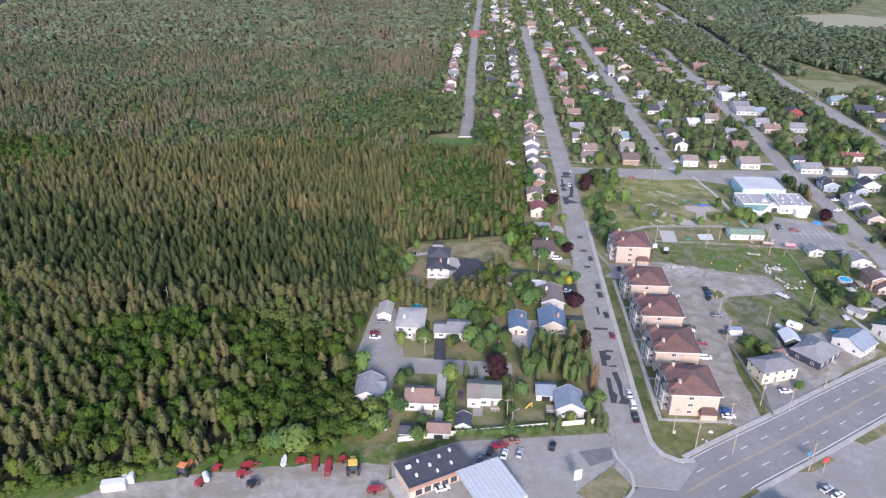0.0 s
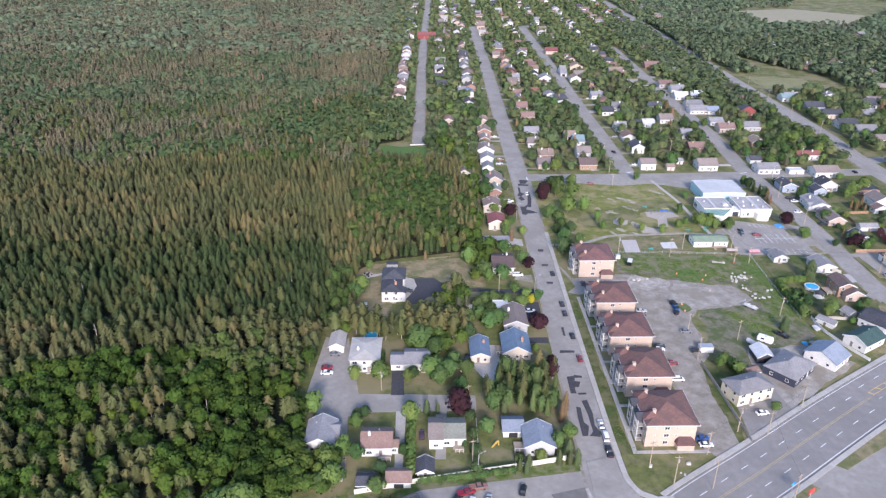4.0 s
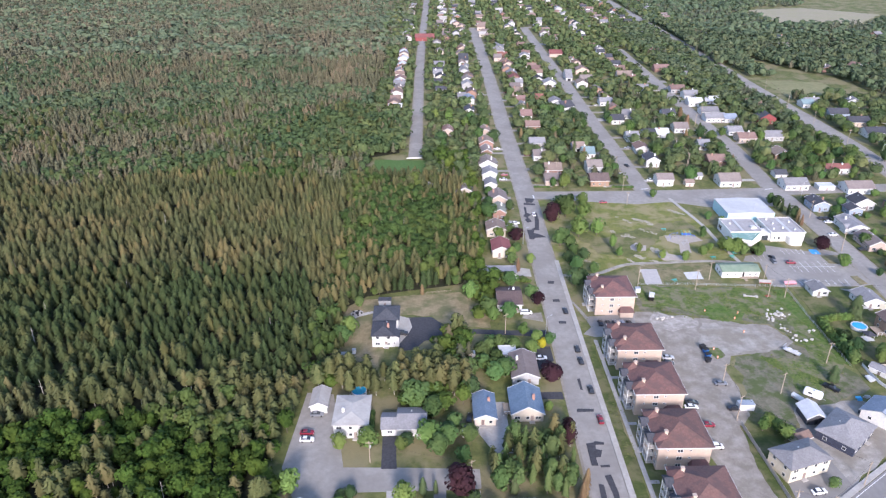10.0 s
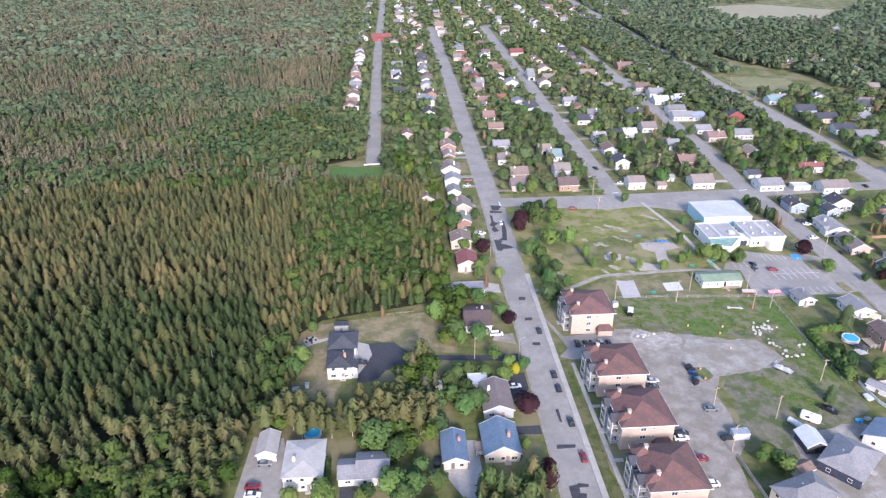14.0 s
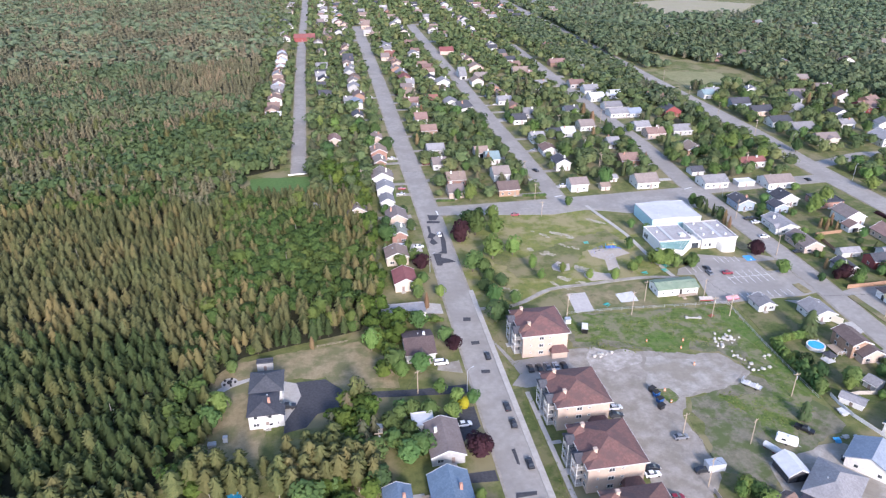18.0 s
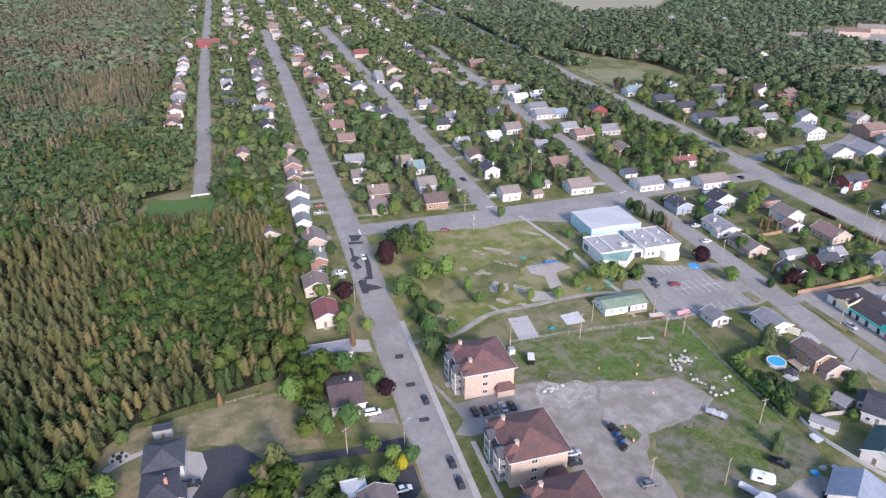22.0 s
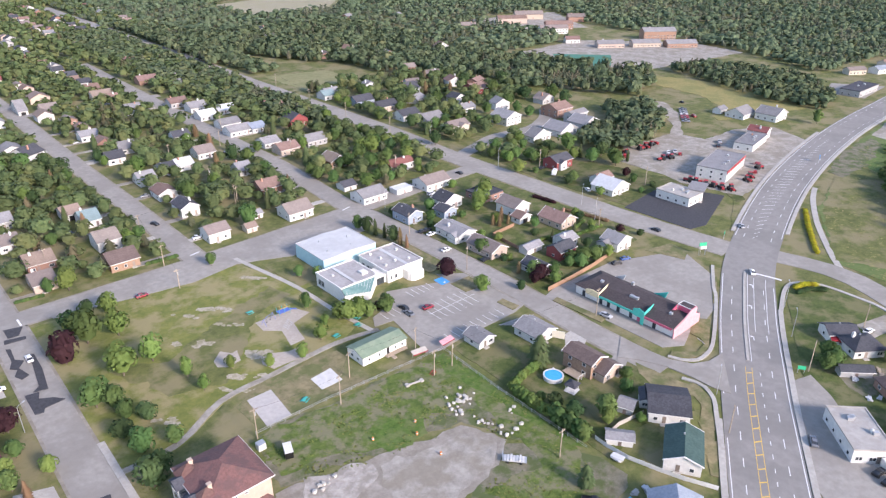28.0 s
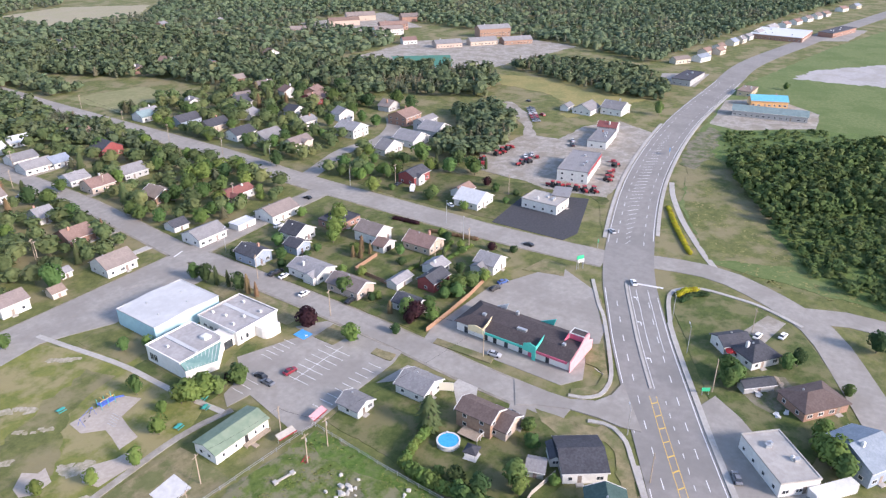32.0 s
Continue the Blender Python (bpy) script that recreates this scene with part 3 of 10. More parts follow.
REGIONAL = road("road", [(284, 296), (280, 340), (279, 400), (279, 455), (283, 520), (283, 600), (283, 700), (286, 865), (286, 1270)], 13.5, 0.15, ASPHALT, "wide grey regional road with pale shoulders")
ROAD_TOP = 0.164
HWY = road("road", [(12, 113), (63.4, 155), (104.1, 182.2), (144.6, 209), (190, 237), (212, 250), (248, 270), (292, 290), (380, 316), (487, 333), (601, 339), (700, 343), (830, 327), (970, 306), (1300, 250)], 18.6, 0.16, ASPHALT_MID, "four-lane asphalt highway with a turning lane")

WOOD_EDGE = [(-1000, 30), (-220, 123), (-133, 143.5), (-114, 149.5), (-104, 154), (-72, 162), (-41, 169), (-41, 195), (-49, 214), (-49, 256), (-35, 262), (-32, 282), (-36, 297), (-35, 306), (-27, 315), (13, 325), (20, 345), (19, 440), (-5, 455), (-41, 455), (-41, 491), (-21, 501), (-23, 561), (-48, 601), (-48, 840), (-33, 861), (-28, 1000), (-23, 1400), (-1000, 1400)]
patch("forest_floor", WOOD_EDGE, 0.02, FLOOR, "near-black forest floor, its colour deepened for shade under the trees", "ground", 1.0, 12)
EDGE_A, EDGE_B, EDGE_C, EDGE_D = wavy(-230, -44.5, 234), wavy(-300, -40, 457), wavy(-500, -47, 600), wavy(-580, -47, 800)
wood("spruce_wood", [(-220, 122), (-133, 142.5), (-124, 145), (-114, 148.5), (-105, 153), (-90, 158), (-69, 161.5), (-40, 167), (-41, 195), (-45, 214)] + EDGE_A[::-1], 4.1, "near", "dense wood of dark leafy trees with drifts of feathery pines", 0.2, seed=3, snags=0.016, thin=0.03, pines=0.22, girth=0.88)
wood("spruce_wood", EDGE_A + [(-44, 256), (-34, 261), (-31, 281), (-35, 296), (-34.5, 305), (-26, 314), (14, 324), (21, 345), (20, 440), (-4, 456)] + EDGE_B[::-1], 3.75, "near", "close-grown spruce, dark green and tan-topped by turns, with pines", -0.1, mats=(TANNED, BIRCH), seed=18, snags=0.006, pines=0.5, zoned=True, tall=(6.2, 9.4))
# from here outwards the leaf colours themselves carry the haze of distance
wood("spruce_wood", [(-420, 458)] + EDGE_B + [(-40, 490), (-20, 500), (-22, 560)] + EDGE_C[::-1], 4.1, "mid", "dense mixed wood of spruce and broad-leaved trees", 0.06, mats=(MID_HAZE_N, BIRCH_HAZE), seed=4, snags=0.012, pines=0.05)
wood("spruce_wood", EDGE_C + EDGE_D[::-1], 4.6, "mid", "further mixed wood of spruce and broad-leaved trees", 0.1, seed=9, mats=(MID_HAZE_N, MID_HAZE_B), snags=0.01)
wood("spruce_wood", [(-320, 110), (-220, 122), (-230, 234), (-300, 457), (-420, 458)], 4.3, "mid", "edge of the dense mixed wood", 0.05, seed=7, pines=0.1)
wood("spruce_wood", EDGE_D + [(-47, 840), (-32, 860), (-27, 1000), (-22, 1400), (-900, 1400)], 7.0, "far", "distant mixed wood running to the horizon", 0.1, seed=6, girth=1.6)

# lawns, yards, lots and open land
ROADS = [(MAIN, 6.5), (CROSS, 7), (DEADEND, 5), (STREET_C, 6.5), (STREET_D, 6.5), (REGIONAL, 9), (HWY, 13)]
# far end of the town: side streets
for _pts in ([(49, 880), (130, 884), (215, 880), (286, 876)], [(124, 700), (213, 697)], [(-9, 905), (49, 905)], [(120, 1000), (210, 1010), (286, 1020)], [(-10, 1120), (120, 1130), (286, 1140)]):
    ROADS.append((road("road", _pts, 8, 0.138, ASPHALT, "asphalt side street among gardens"), 6))
LOCAL = road("road", [(278, 452), (300, 459), (325, 466), (352, 463), (378, 474), (392, 486)], 9, 0.147, ASPHALT, "asphalt side street bending among houses")
BYROAD = road("road", [(290, 288), (296, 262), (291, 243), (276, 221), (250, 206), (225, 193), (205, 178)], 11, 0.152, ASPHALT, "side road leaving the highway crossing")
BYROAD2 = road("road", [(283, 226), (288, 214), (289, 200), (286, 170)], 10, 0.148, ASPHALT, "branch of the side road")
ROADS += [(LOCAL, 6), (BYROAD, 8), (BYROAD2, 8)]

# pavements: real steps above the road
_s = strip(Soup(), smooth_line([(57.4, 346), (57.1, 330), (56.6, 290), (56.2, 250), (55.9, 200), (56.0, 185), (56.4, 175), (59.1, 169.4), (63.4, 167.2), (68.0, 167.6)], 3), -0.9, 0.9, -.3, 0.30)
tagged(new("pavement", _s.mesh("pavement", CONCRETE)), "pale concrete pavement along the residential street", "pavement", kind="structure")
_hl = [p for p in HWY if 56 < p.x < 830]
for _o, _lo, _hi in ((-10.3, 69, 191), (-10.3, 300, 480), (10.3, 76, 250), (10.3, 306, 600)):
    _q = [p for p in _hl if _lo < p.x < _hi]
    _s = strip(Soup(), _q, _o - 0.8, _o + 0.8, -.3, 0.32)
    tagged(new("pavement", _s.mesh("pavement", CONCRETE)), "pale concrete pavement with kerb beside the highway", "pavement", kind="structure")


for _pts, _w2 in (([(266, 293.4), (250.4, 284.2), (244.5, 280), (227.1, 270.7), (215.4, 265.1), (209.8, 263.9), (204.9, 264.2), (201.3, 267.6), (200.1, 271.2)], .6), ([(193.3, 262.3), (194.6, 258.6), (194.4, 255.6), (191.4, 251.2), (186.6, 247.8), (180.6, 243.8), (174.6, 239.6)], .6), ([(250, 259.5), (263.9, 265), (271.9, 267), (276.2, 265.8), (281.2, 259.4), (281.5, 248), (280.3, 238.5), (274.6, 225.2)], .7)):
    _s = strip(Soup(), smooth_line(_pts, 2.0), -_w2, _w2, -.3, 0.33)
    tagged(new("pavement", _s.mesh("pavement", CONCRETE)), "pale concrete kerb and pavement round the corner", "pavement", kind="structure")
for _line, _w2 in ((MAIN, 10.2), (CROSS, 10.0), (STREET_C, 9.0), (STREET_D, 9.2), (REGIONAL, 13.5), (DEADEND, 7.4)):
    _s = strip(Soup(), _line, -_w2 / 2 - .8, _w2 / 2 + .8, -.3, 0.085)
    tagged(new("verge", _s.mesh("verge", TRACK)), "dusty gravel verge along the street", "verge", kind="structure")
_layers = [0]


def level(z):
    """Each piece lies a little above the last, so that no two share a plane; islands rise above the roads."""
    _layers[0] += 1
    return 0.30 if 0.1 < z < 0.16 or 0.166 < z < 0.2 else z + 0.0006 * _layers[0]


def grass(pts, material=None, label="mown lawn with dry patches", z=0.03, edge=0.5, seed=1):
    return patch("lawn", pts, level(z), material or LAWN, label, "lawn", edge * 1.2, 1.8, seed)


def lot(pts, material, label, z=0.04, edge=0.0, seed=2, name="yard"):
    return patch(name, pts, level(z), material, label, name, edge, 2.0 if edge > 0.6 else 4.0, seed)


# west side, by the highway
lot([(-240, 85), (30, 118), (-23, 147), (-24, 160), (-38, 160), (-60, 157), (-80, 152.5), (-88, 149.5), (-103, 146.3), (-112, 141), (-140, 132), (-240, 110)], GRAVEL, "pale gravel storage yard", 0.03, 1.2)
lot([(-24, 161), (-4, 171.5), (44, 178.5), (47.5, 168), (44, 163), (32, 154), (40, 149), (20, 128), (-20, 140)], ASPHALT, "worn asphalt car park by the store", 0.045, name="car_park")
grass([(30.5, 152.2), (38.2, 159.9), (44.2, 165.2), (46.2, 162.4), (46.8, 159), (46.2, 155.4), (43.4, 151.2), (34, 149.6)], DRY, "dry grass island with a kerb", 0.16, 0.2)
tagged(new("pavement", strip(Soup(), smooth_line([(43.8, 171.4), (44.4, 168.0), (45.6, 165.2), (47.3, 161.8), (47.7, 158), (47.0, 154.2), (44.6, 150.6)], 1.5), -.45, .45, -.3, 0.335).mesh("pavement", CONCRETE)), "pale concrete kerb round the grass island", "pavement", kind="structure")
grass([(-38, 160), (-24, 161.4), (-4, 172), (44, 179), (44, 184), (-22, 171), (-38, 167)], WEEDS, "weedy grass verge along the fence")
lot([(-24, 206), (8, 206.5), (14, 207), (14, 214.5), (-10, 215.5), (-26, 215.8), (-30, 236), (-33, 250), (-42, 251), (-44, 216), (-37, 200), (-30.5, 180), (-26.5, 180), (-28.5, 204)], ASPHALT, "grey asphalt close with driveways", 0.05, name="driveway")
lot([(-15.3, 229), (-11.2, 229), (-10.3, 215), (-14.9, 215)], ASPHALT_NEW, "fresh black asphalt driveway", 0.06, name="driveway")
lot([(0.5, 206.5), (4.0, 206.5), (3.4, 184), (0.2, 184)], ASPHALT, "grey asphalt driveway", 0.055, name="driveway")
lot([(-12.8, 206.5), (-9.4, 206.5), (-9.6, 178), (-12.0, 178)], CONCRETE, "pale concrete path", 0.055, name="driveway")
lot([(13, 245), (24, 245), (24.5, 221), (19, 221), (13.5, 232)], CONCRETE, "pale concrete driveway by the garage", 0.05, name="driveway")
lot([(36, 250), (44, 250), (44, 246), (36, 246.5)], ASPHALT_NEW, "dark asphalt driveway", 0.055, name="driveway")
lot([(37, 276), (44, 277), (44, 268), (37.5, 262)], ASPHALT_NEW, "dark asphalt driveway", 0.055, name="driveway")
lot([(-12, 298), (0, 298.3), (6.5, 290), (30, 288), (44, 288), (44, 283.4), (15, 286.2), (-2.8, 281.5), (-6, 276), (-12.4, 274.5)], ASPHALT_NEW, "fresh dark asphalt drive sweeping to the villa", 0.055, name="driveway")
lot([(-13.2, 299.5), (-9.0, 297.5), (-7.6, 291), (-9.6, 285), (-12.4, 279), (-14.0, 281), (-13.2, 290)], CONCRETE, "pale concrete terrace round the villa", 0.075, name="terrace")
lot([(-33, 299), (-30, 301), (-24, 303), (-22.5, 302), (-29, 299), (-32, 296.6), (-34, 297.5)], CONCRETE, "pale stone path with a round fire pit", 0.07, name="terrace")
grass([(-36, 303), (-30, 312), (12, 318), (24, 300), (23, 290), (6, 291.5), (0, 299.5), (-12, 300), (-20, 262), (-34, 266), (-38, 290)], mat("sandy_clearing", (0.180, 0.152, 0.078), (0.335, 0.272, 0.165), 3.6, 0.95, 0.25, 0.75, 7, (0.125, 0.132, 0.055)), "sandy half-grown grass clearing round the villa", 0.028, 1.0)
lot([(36, 341), (44, 338), (44, 331), (34, 333)], CONCRETE, "pale concrete driveway", 0.05, name="driveway")
lot([(37, 300), (44, 301), (44, 294), (36, 297)], GRAVEL, "pale gravel driveway", 0.05, name="driveway")
lot([(36, 392), (44, 391), (44, 383), (37, 384)], CONCRETE, "pale driveway beside the garden", 0.05, name="driveway")
lot([(36, 408), (44, 409), (44, 406.4), (0, 404), (0, 407)], ASPHALT, "narrow asphalt lane", 0.05, name="driveway")
lot([(20, 424), (44, 424), (44, 420), (24, 421)], ASPHALT, "narrow asphalt lane between houses", 0.05, name="driveway")
grass([(-38, 459), (-4, 462), (-4, 486), (-36, 487)], mat("meadow", (0.06, 0.125, 0.03), (0.10, 0.17, 0.045), 1.5, 0.95, 0.3), "bright green meadow at the end of the street", 0.03, 1.0)

grass([(-24.5, 160.4), (-38, 160.2), (-60, 157.2), (-80, 152.7), (-88, 149.8), (-103, 146.6), (-112, 141.4), (-140, 132.4), (-240, 110.5), (-240, 121), (-133, 145), (-114, 151), (-90, 160), (-69, 164), (-40, 169), (-36, 164)], LUSH_WEEDS, "rank green weeds at the edge of the wood", 0.034, 1.2, 21)
grass([(95.6, 188.6), (97.6, 191.5), (99.4, 207), (104.2, 222), (114.6, 230.4), (110, 236), (104, 238.5), (97.2, 232), (95.4, 210)], LAWN, "dark garden grass beside the cream house", 0.09, 0.6, 22)
lot([(100.2, 192), (119.5, 203.5), (118, 216.5), (106.5, 222), (101.4, 207)], ASPHALT_MID, "grey asphalt yard of the cream house", 0.094, 0.4, name="car_park")
lot([(33.2, 169.4), (44.2, 172.3), (45.0, 167.6), (36, 163.2)], ASPHALT_PATCH, "darker square of newer asphalt", 0.06, 0.0, name="repair_patch")

# the apartment row
lot([(56.2, 316), (62, 290), (58, 285), (62, 283), (84, 284), (86, 290), (84, 300), (62, 297.5)], ASPHALT, "worn asphalt apartment parking", 0.045, 0.3, name="car_park")
grass([(56.2, 180), (60, 176), (64, 185), (60.5, 190), (60.5, 283), (56.2, 283)], LAWN, "narrow green lawn before the apartments")
grass([(57.4, 186), (61, 185.2), (79, 185), (87.5, 182.4), (79.6, 177), (68.3, 169.6), (64.1, 169), (60.3, 171.4), (57.6, 177.5)], GRASS, "patchy grass with stones at the street corner", 0.05)
lot([(81.7, 191.7), (86.8, 183), (89, 181), (99, 187.6), (95.5, 191.2), (94.5, 213), (88, 209.5)], TRACK, "dusty gravel lane to the highway", 0.075, 0.3, name="track")
lot([(45.8, 182), (55.2, 185), (55.4, 174.5), (58.6, 168), (63, 165.8), (69, 166.5), (60, 155), (47.1, 156), (43, 163), (45.5, 169.7)], ASPHALT, "wide asphalt mouth of the street", 0.1565, name="road_mouth")
lot([(61.0, 187), (62.4, 187), (62.4, 281), (61.0, 281)], CONCRETE, "pale concrete footpath before the apartments", 0.07, name="footpath")
lot([(61.0, 185.6), (86, 185.9), (86, 187.2), (61.0, 187)], CONCRETE, "pale concrete footpath", 0.07, name="footpath")
for _y in (196, 208, 221, 233, 245.5, 257, 270):
    lot([(62.4, _y), (65, _y), (65, _y + 1.3), (62.4, _y + 1.3)], CONCRETE, "pale concrete entrance path", 0.07, name="footpath")
lot([(83, 187), (94, 184.5), (98.5, 205), (99.5, 226), (103, 240), (104, 262), (109, 270), (128, 273), (136, 278), (131, 290), (113, 294), (82, 301), (80, 292), (84, 284)], TRACK, "dusty gravel track and yard behind the apartments", 0.04, 1.3)
grass([(84, 302), (113, 295), (132, 291), (136, 279), (150, 262), (150, 318), (88, 322)], SOIL, "trampled soil and thin weeds on the vacant lot", 0.03, 1.5)
grass([(86, 320.5), (104, 321), (118, 319.8), (131, 319.6), (147, 317), (147, 309), (139, 298), (134, 295), (121, 295), (110, 297), (100, 303), (86, 305)], WEEDS, "rough green weeds on the vacant lot", 0.06, 2.2, 11)
grass([(147, 316), (150, 316.7), (149.6, 294), (149.6, 276), (147, 263), (139, 255), (133, 259.5), (138, 272), (138.5, 283), (141, 298)], WEEDS, "band of rough weeds along the fence", 0.062, 1.8, 12)
grass([(118.5, 269), (130, 267.6), (137.2, 264.5), (142, 260), (137, 253.5), (130, 245.3), (123, 249.5), (125, 257), (122.5, 262)], WEEDS, "rough weeds round the trailer", 0.064, 2.6, 13)
grass([(108.4, 303.5), (115.5, 306.2), (125.5, 298.5), (122.5, 293.5), (110.5, 294.5)], LUSH_WEEDS, "dense bright green weeds on the vacant lot", 0.07, 1.6, 14)
grass([(146.2, 318), (150.2, 318), (150.0, 292), (150.0, 272), (149.4, 262), (146.8, 266), (146.0, 280), (145.4, 296), (143.4, 310)], LUSH_WEEDS, "dense dark green weeds along the fence", 0.071, 1.2, 15)
grass([(128.2, 299.1), (132.2, 295), (128.5, 291), (122.8, 293.8)], SOIL, "bare trodden earth between weeds", 0.072, 1.0, 16)
lot([(89.5, 301), (105, 295), (104, 290), (93, 286), (85.5, 290)], mat("rubble_dust", (0.30, 0.272, 0.24), (0.45, 0.415, 0.37), 1.6, 0.95, 0.5, 0.8, 4, (0.25, 0.228, 0.19)), "pale dusty rubble spread on the lot", 0.065, 2.0, 4)
lot([(106, 292), (129, 287), (133.5, 279), (127.5, 274), (101, 271), (100, 279)], GRAVEL, "pale gravel turning place", 0.06, 2.0, 5)
grass([(104, 241), (110, 269), (135, 277), (149, 258), (149, 250), (128, 240), (108, 226)], SOIL, "bare trampled earth with thin weeds", 0.032, 1.5, 5)
grass([(108, 262), (120, 266), (133, 272), (140, 268), (128, 260), (114, 254)], SOIL, "trampled dry earth in the weeds", 0.045, 2.0, 7)
grass([(100, 276), (106, 275), (107, 270), (103, 268)], WEEDS, "weedy mound in the gravel", 0.06, 1.0)
lot([(118, 240), (142, 244), (155, 232), (122, 208), (101, 190), (101, 200), (112, 214)], GRAVEL, "gravel yard by the houses", 0.035, 1.0)
grass([(99, 186), (104, 187), (107, 214), (105, 232), (100, 212)], LAWN, "green strip beside the wooden fence")
lot([(103, 199), (120, 210), (122, 207), (107, 195)], ASPHALT, "asphalt forecourt before the cream house", 0.05, name="driveway")

# the school field
grass([(57, 334), (72, 331), (92, 342), (132, 345), (142, 350), (143, 384), (130, 414), (58, 418)], mat("field_grass", (0.102, 0.128, 0.028), (0.212, 0.214, 0.060), 4.5, 0.95, 0.25, 0.8, 10, (0.290, 0.246, 0.130)), "worn dry school field", 0.03, 0.4)
grass([(69.5, 377), (85, 369.5), (93, 375), (110, 382), (131, 391), (134, 381), (117, 376), (107, 362), (93, 348), (78, 353)], GRASS, "greener grass in the middle of the field", 0.034, 2.5, 9)
for _k, _p in enumerate(([(115, 372), (121, 372.2), (129.5, 372.1), (132, 366), (124.4, 363.5), (122.2, 353), (116.8, 352.6), (119, 362), (114.6, 366)], [(95, 360.6), (98.9, 364.3), (101, 361), (103, 361.4), (101.4, 355.7), (97, 355), (94.5, 357)], [(106.8, 353.2), (110, 353), (114.6, 350.4), (119.3, 350), (116.6, 344.8), (110.4, 345.2), (106.7, 345.2), (105.3, 349.5)])):
    lot(_p, mat("play_sand", (0.37, 0.325, 0.275), (0.45, 0.40, 0.345), 1.0, 0.95, 0.2, 0.4, 5, (0.33, 0.29, 0.25)), "sandy play area on the field", 0.05, 0.3, _k, "play_area")
for _k, (_x, _y, _a, _b) in enumerate(((94, 374.5, 5.6, 1.9), (108, 390, 5.8, 1.4), (106, 356.5, 3.8, 2.0), (98.7, 346.8, 5.4, 0.9), (94.6, 342.6, 6.2, 1.0), (73.5, 343, 5.8, .5), (130, 401, 5.0, 1.2), (99.4, 391.5, 6, .6), (107, 377.6, 5.2, .5))):
    _q = random.Random(300 + _k)
    for _j in range(7):
        _s = _q.uniform(-1.0, 1.0)
        _cx, _cy = _x + .72 * _a * _s + _q.uniform(-1, 1), _y - .69 * _a * _s + _q.uniform(-1, 1) * max(_b, 1.0)
        _g = _q.uniform(0.5, 1.3) * (0.6 + 0.5 * min(_b, 1.6))
        grass([(_cx + _g * _q.uniform(.55, 1.25) * (1.5 * .72 * math.cos(t) + .69 * math.sin(t)), _cy + _g * _q.uniform(.55, 1.25) * (-1.5 * .69 * math.cos(t) + .72 * math.sin(t))) for t in (i * .419 for i in range(15))], mat("bare_earth", (0.30, 0.27, 0.20), (0.46, 0.41, 0.33), 0.8, 0.95, 0.2, 0.6, 2, (0.2, 0.19, 0.09)), "bare pale earth worn into the field", 0.036, 0.1, _k)
_pl = smooth_line([(56, 332), (72, 332.5), (88, 341.5), (105, 343), (128, 344.5), (143, 342)], 4)
tagged(new("footpath", strip(Soup(), _pl, -1.0, 1.0, -.3, .12).mesh("footpath", GRAVEL)), "pale gravel footpath along the field", "footpath", kind="structure")
_pl = smooth_line([(141, 343), (139, 362), (138, 384), (134, 408), (132, 420)], 4)
tagged(new("footpath", strip(Soup(), _pl, -.9, .9, -.3, .125).mesh("footpath", CONCRETE)), "concrete footpath beside the school", "footpath", kind="structure")
grass([(90, 324), (126, 321), (126, 341), (100, 341.5), (90, 336)], DRY, "dry grass beside the paved courts", 0.032, 0.5)
lot([(93.6, 337), (101, 336.9), (99.7, 323.2), (92.4, 323.4)], mat("court_asphalt", (0.40, 0.375, 0.35), (0.48, 0.45, 0.42), 1.5, 0.9), "pale rectangular ball court", 0.05, name="court")
lot([(112.1, 333.6), (119.4, 334.4), (118.9, 327.3), (111.9, 327.2)], mat("white_slab", (0.50, 0.49, 0.47), (0.62, 0.61, 0.59), 1.5, 0.8), "white concrete slab", 0.1, name="court")
lot([(66, 421), (190, 424), (188, 408), (150, 407), (130, 415), (112, 412), (66, 419)], ASPHALT, "worn asphalt apron beside the cross street", 0.045, 0.4, name="car_park")
lot([(143, 344), (150, 343), (146, 321.5), (150, 319.6), (158, 320.2), (184, 320.0), (190, 321.4), (190.5, 352), (182, 358), (181, 352), (168, 357), (160, 360), (155, 352), (146, 349)], ASPHALT, "school car park with marked stalls", 0.05, name="car_park")
grass([(181, 349), (190, 349), (190, 340), (181, 341)], DRY, "dry grass island with a kerb", 0.15, 0.2)
grass([(184.2, 328.6), (187.4, 329.0), (188.2, 322), (184.6, 321.2)], DRY, "dry grass island by the car park", 0.15, 0.2)
grass([(181, 361), (190, 361), (190, 400), (182, 402), (180, 386)], DRY, "brown planting bed beside the school", 0.04, 0.4)
grass([(144, 350), (158, 354), (168, 360), (168, 364), (152, 359), (143.5, 363), (143.5, 381), (139.5, 381), (140, 350)], LAWN, "green lawn before the classrooms", 0.045, 0.3)
grass([(139, 384), (150, 384), (150, 406), (137, 408)], GRASS, "worn grass beside the gymnasium", 0.04, 0.5)

# gardens south of the school
grass([(150, 256), (154, 318), (172, 320), (186, 316), (187.5, 282), (190, 272), (191, 262), (183, 252), (168, 258)], LAWN, "green garden lawns behind hedges", 0.03, 0.5)
lot([(186, 300), (190, 300), (190, 294), (182, 290), (178, 293)], CONCRETE, "pale concrete driveway", 0.055, name="driveway")
lot([(184, 281), (189, 283), (189, 278), (184, 276)], ASPHALT, "asphalt driveway", 0.055, name="driveway")
lot([(174, 318), (186, 316), (187, 309), (180, 312)], ASPHALT, "asphalt driveway by the small houses", 0.055, name="driveway")
grass([(190, 276), (191, 266), (192.4, 256), (191.6, 251.4), (189.3, 250.1), (188.3, 256), (183.4, 263.8), (186, 272)], DRY, "dry front grass by the corner", 0.06, 0.3)
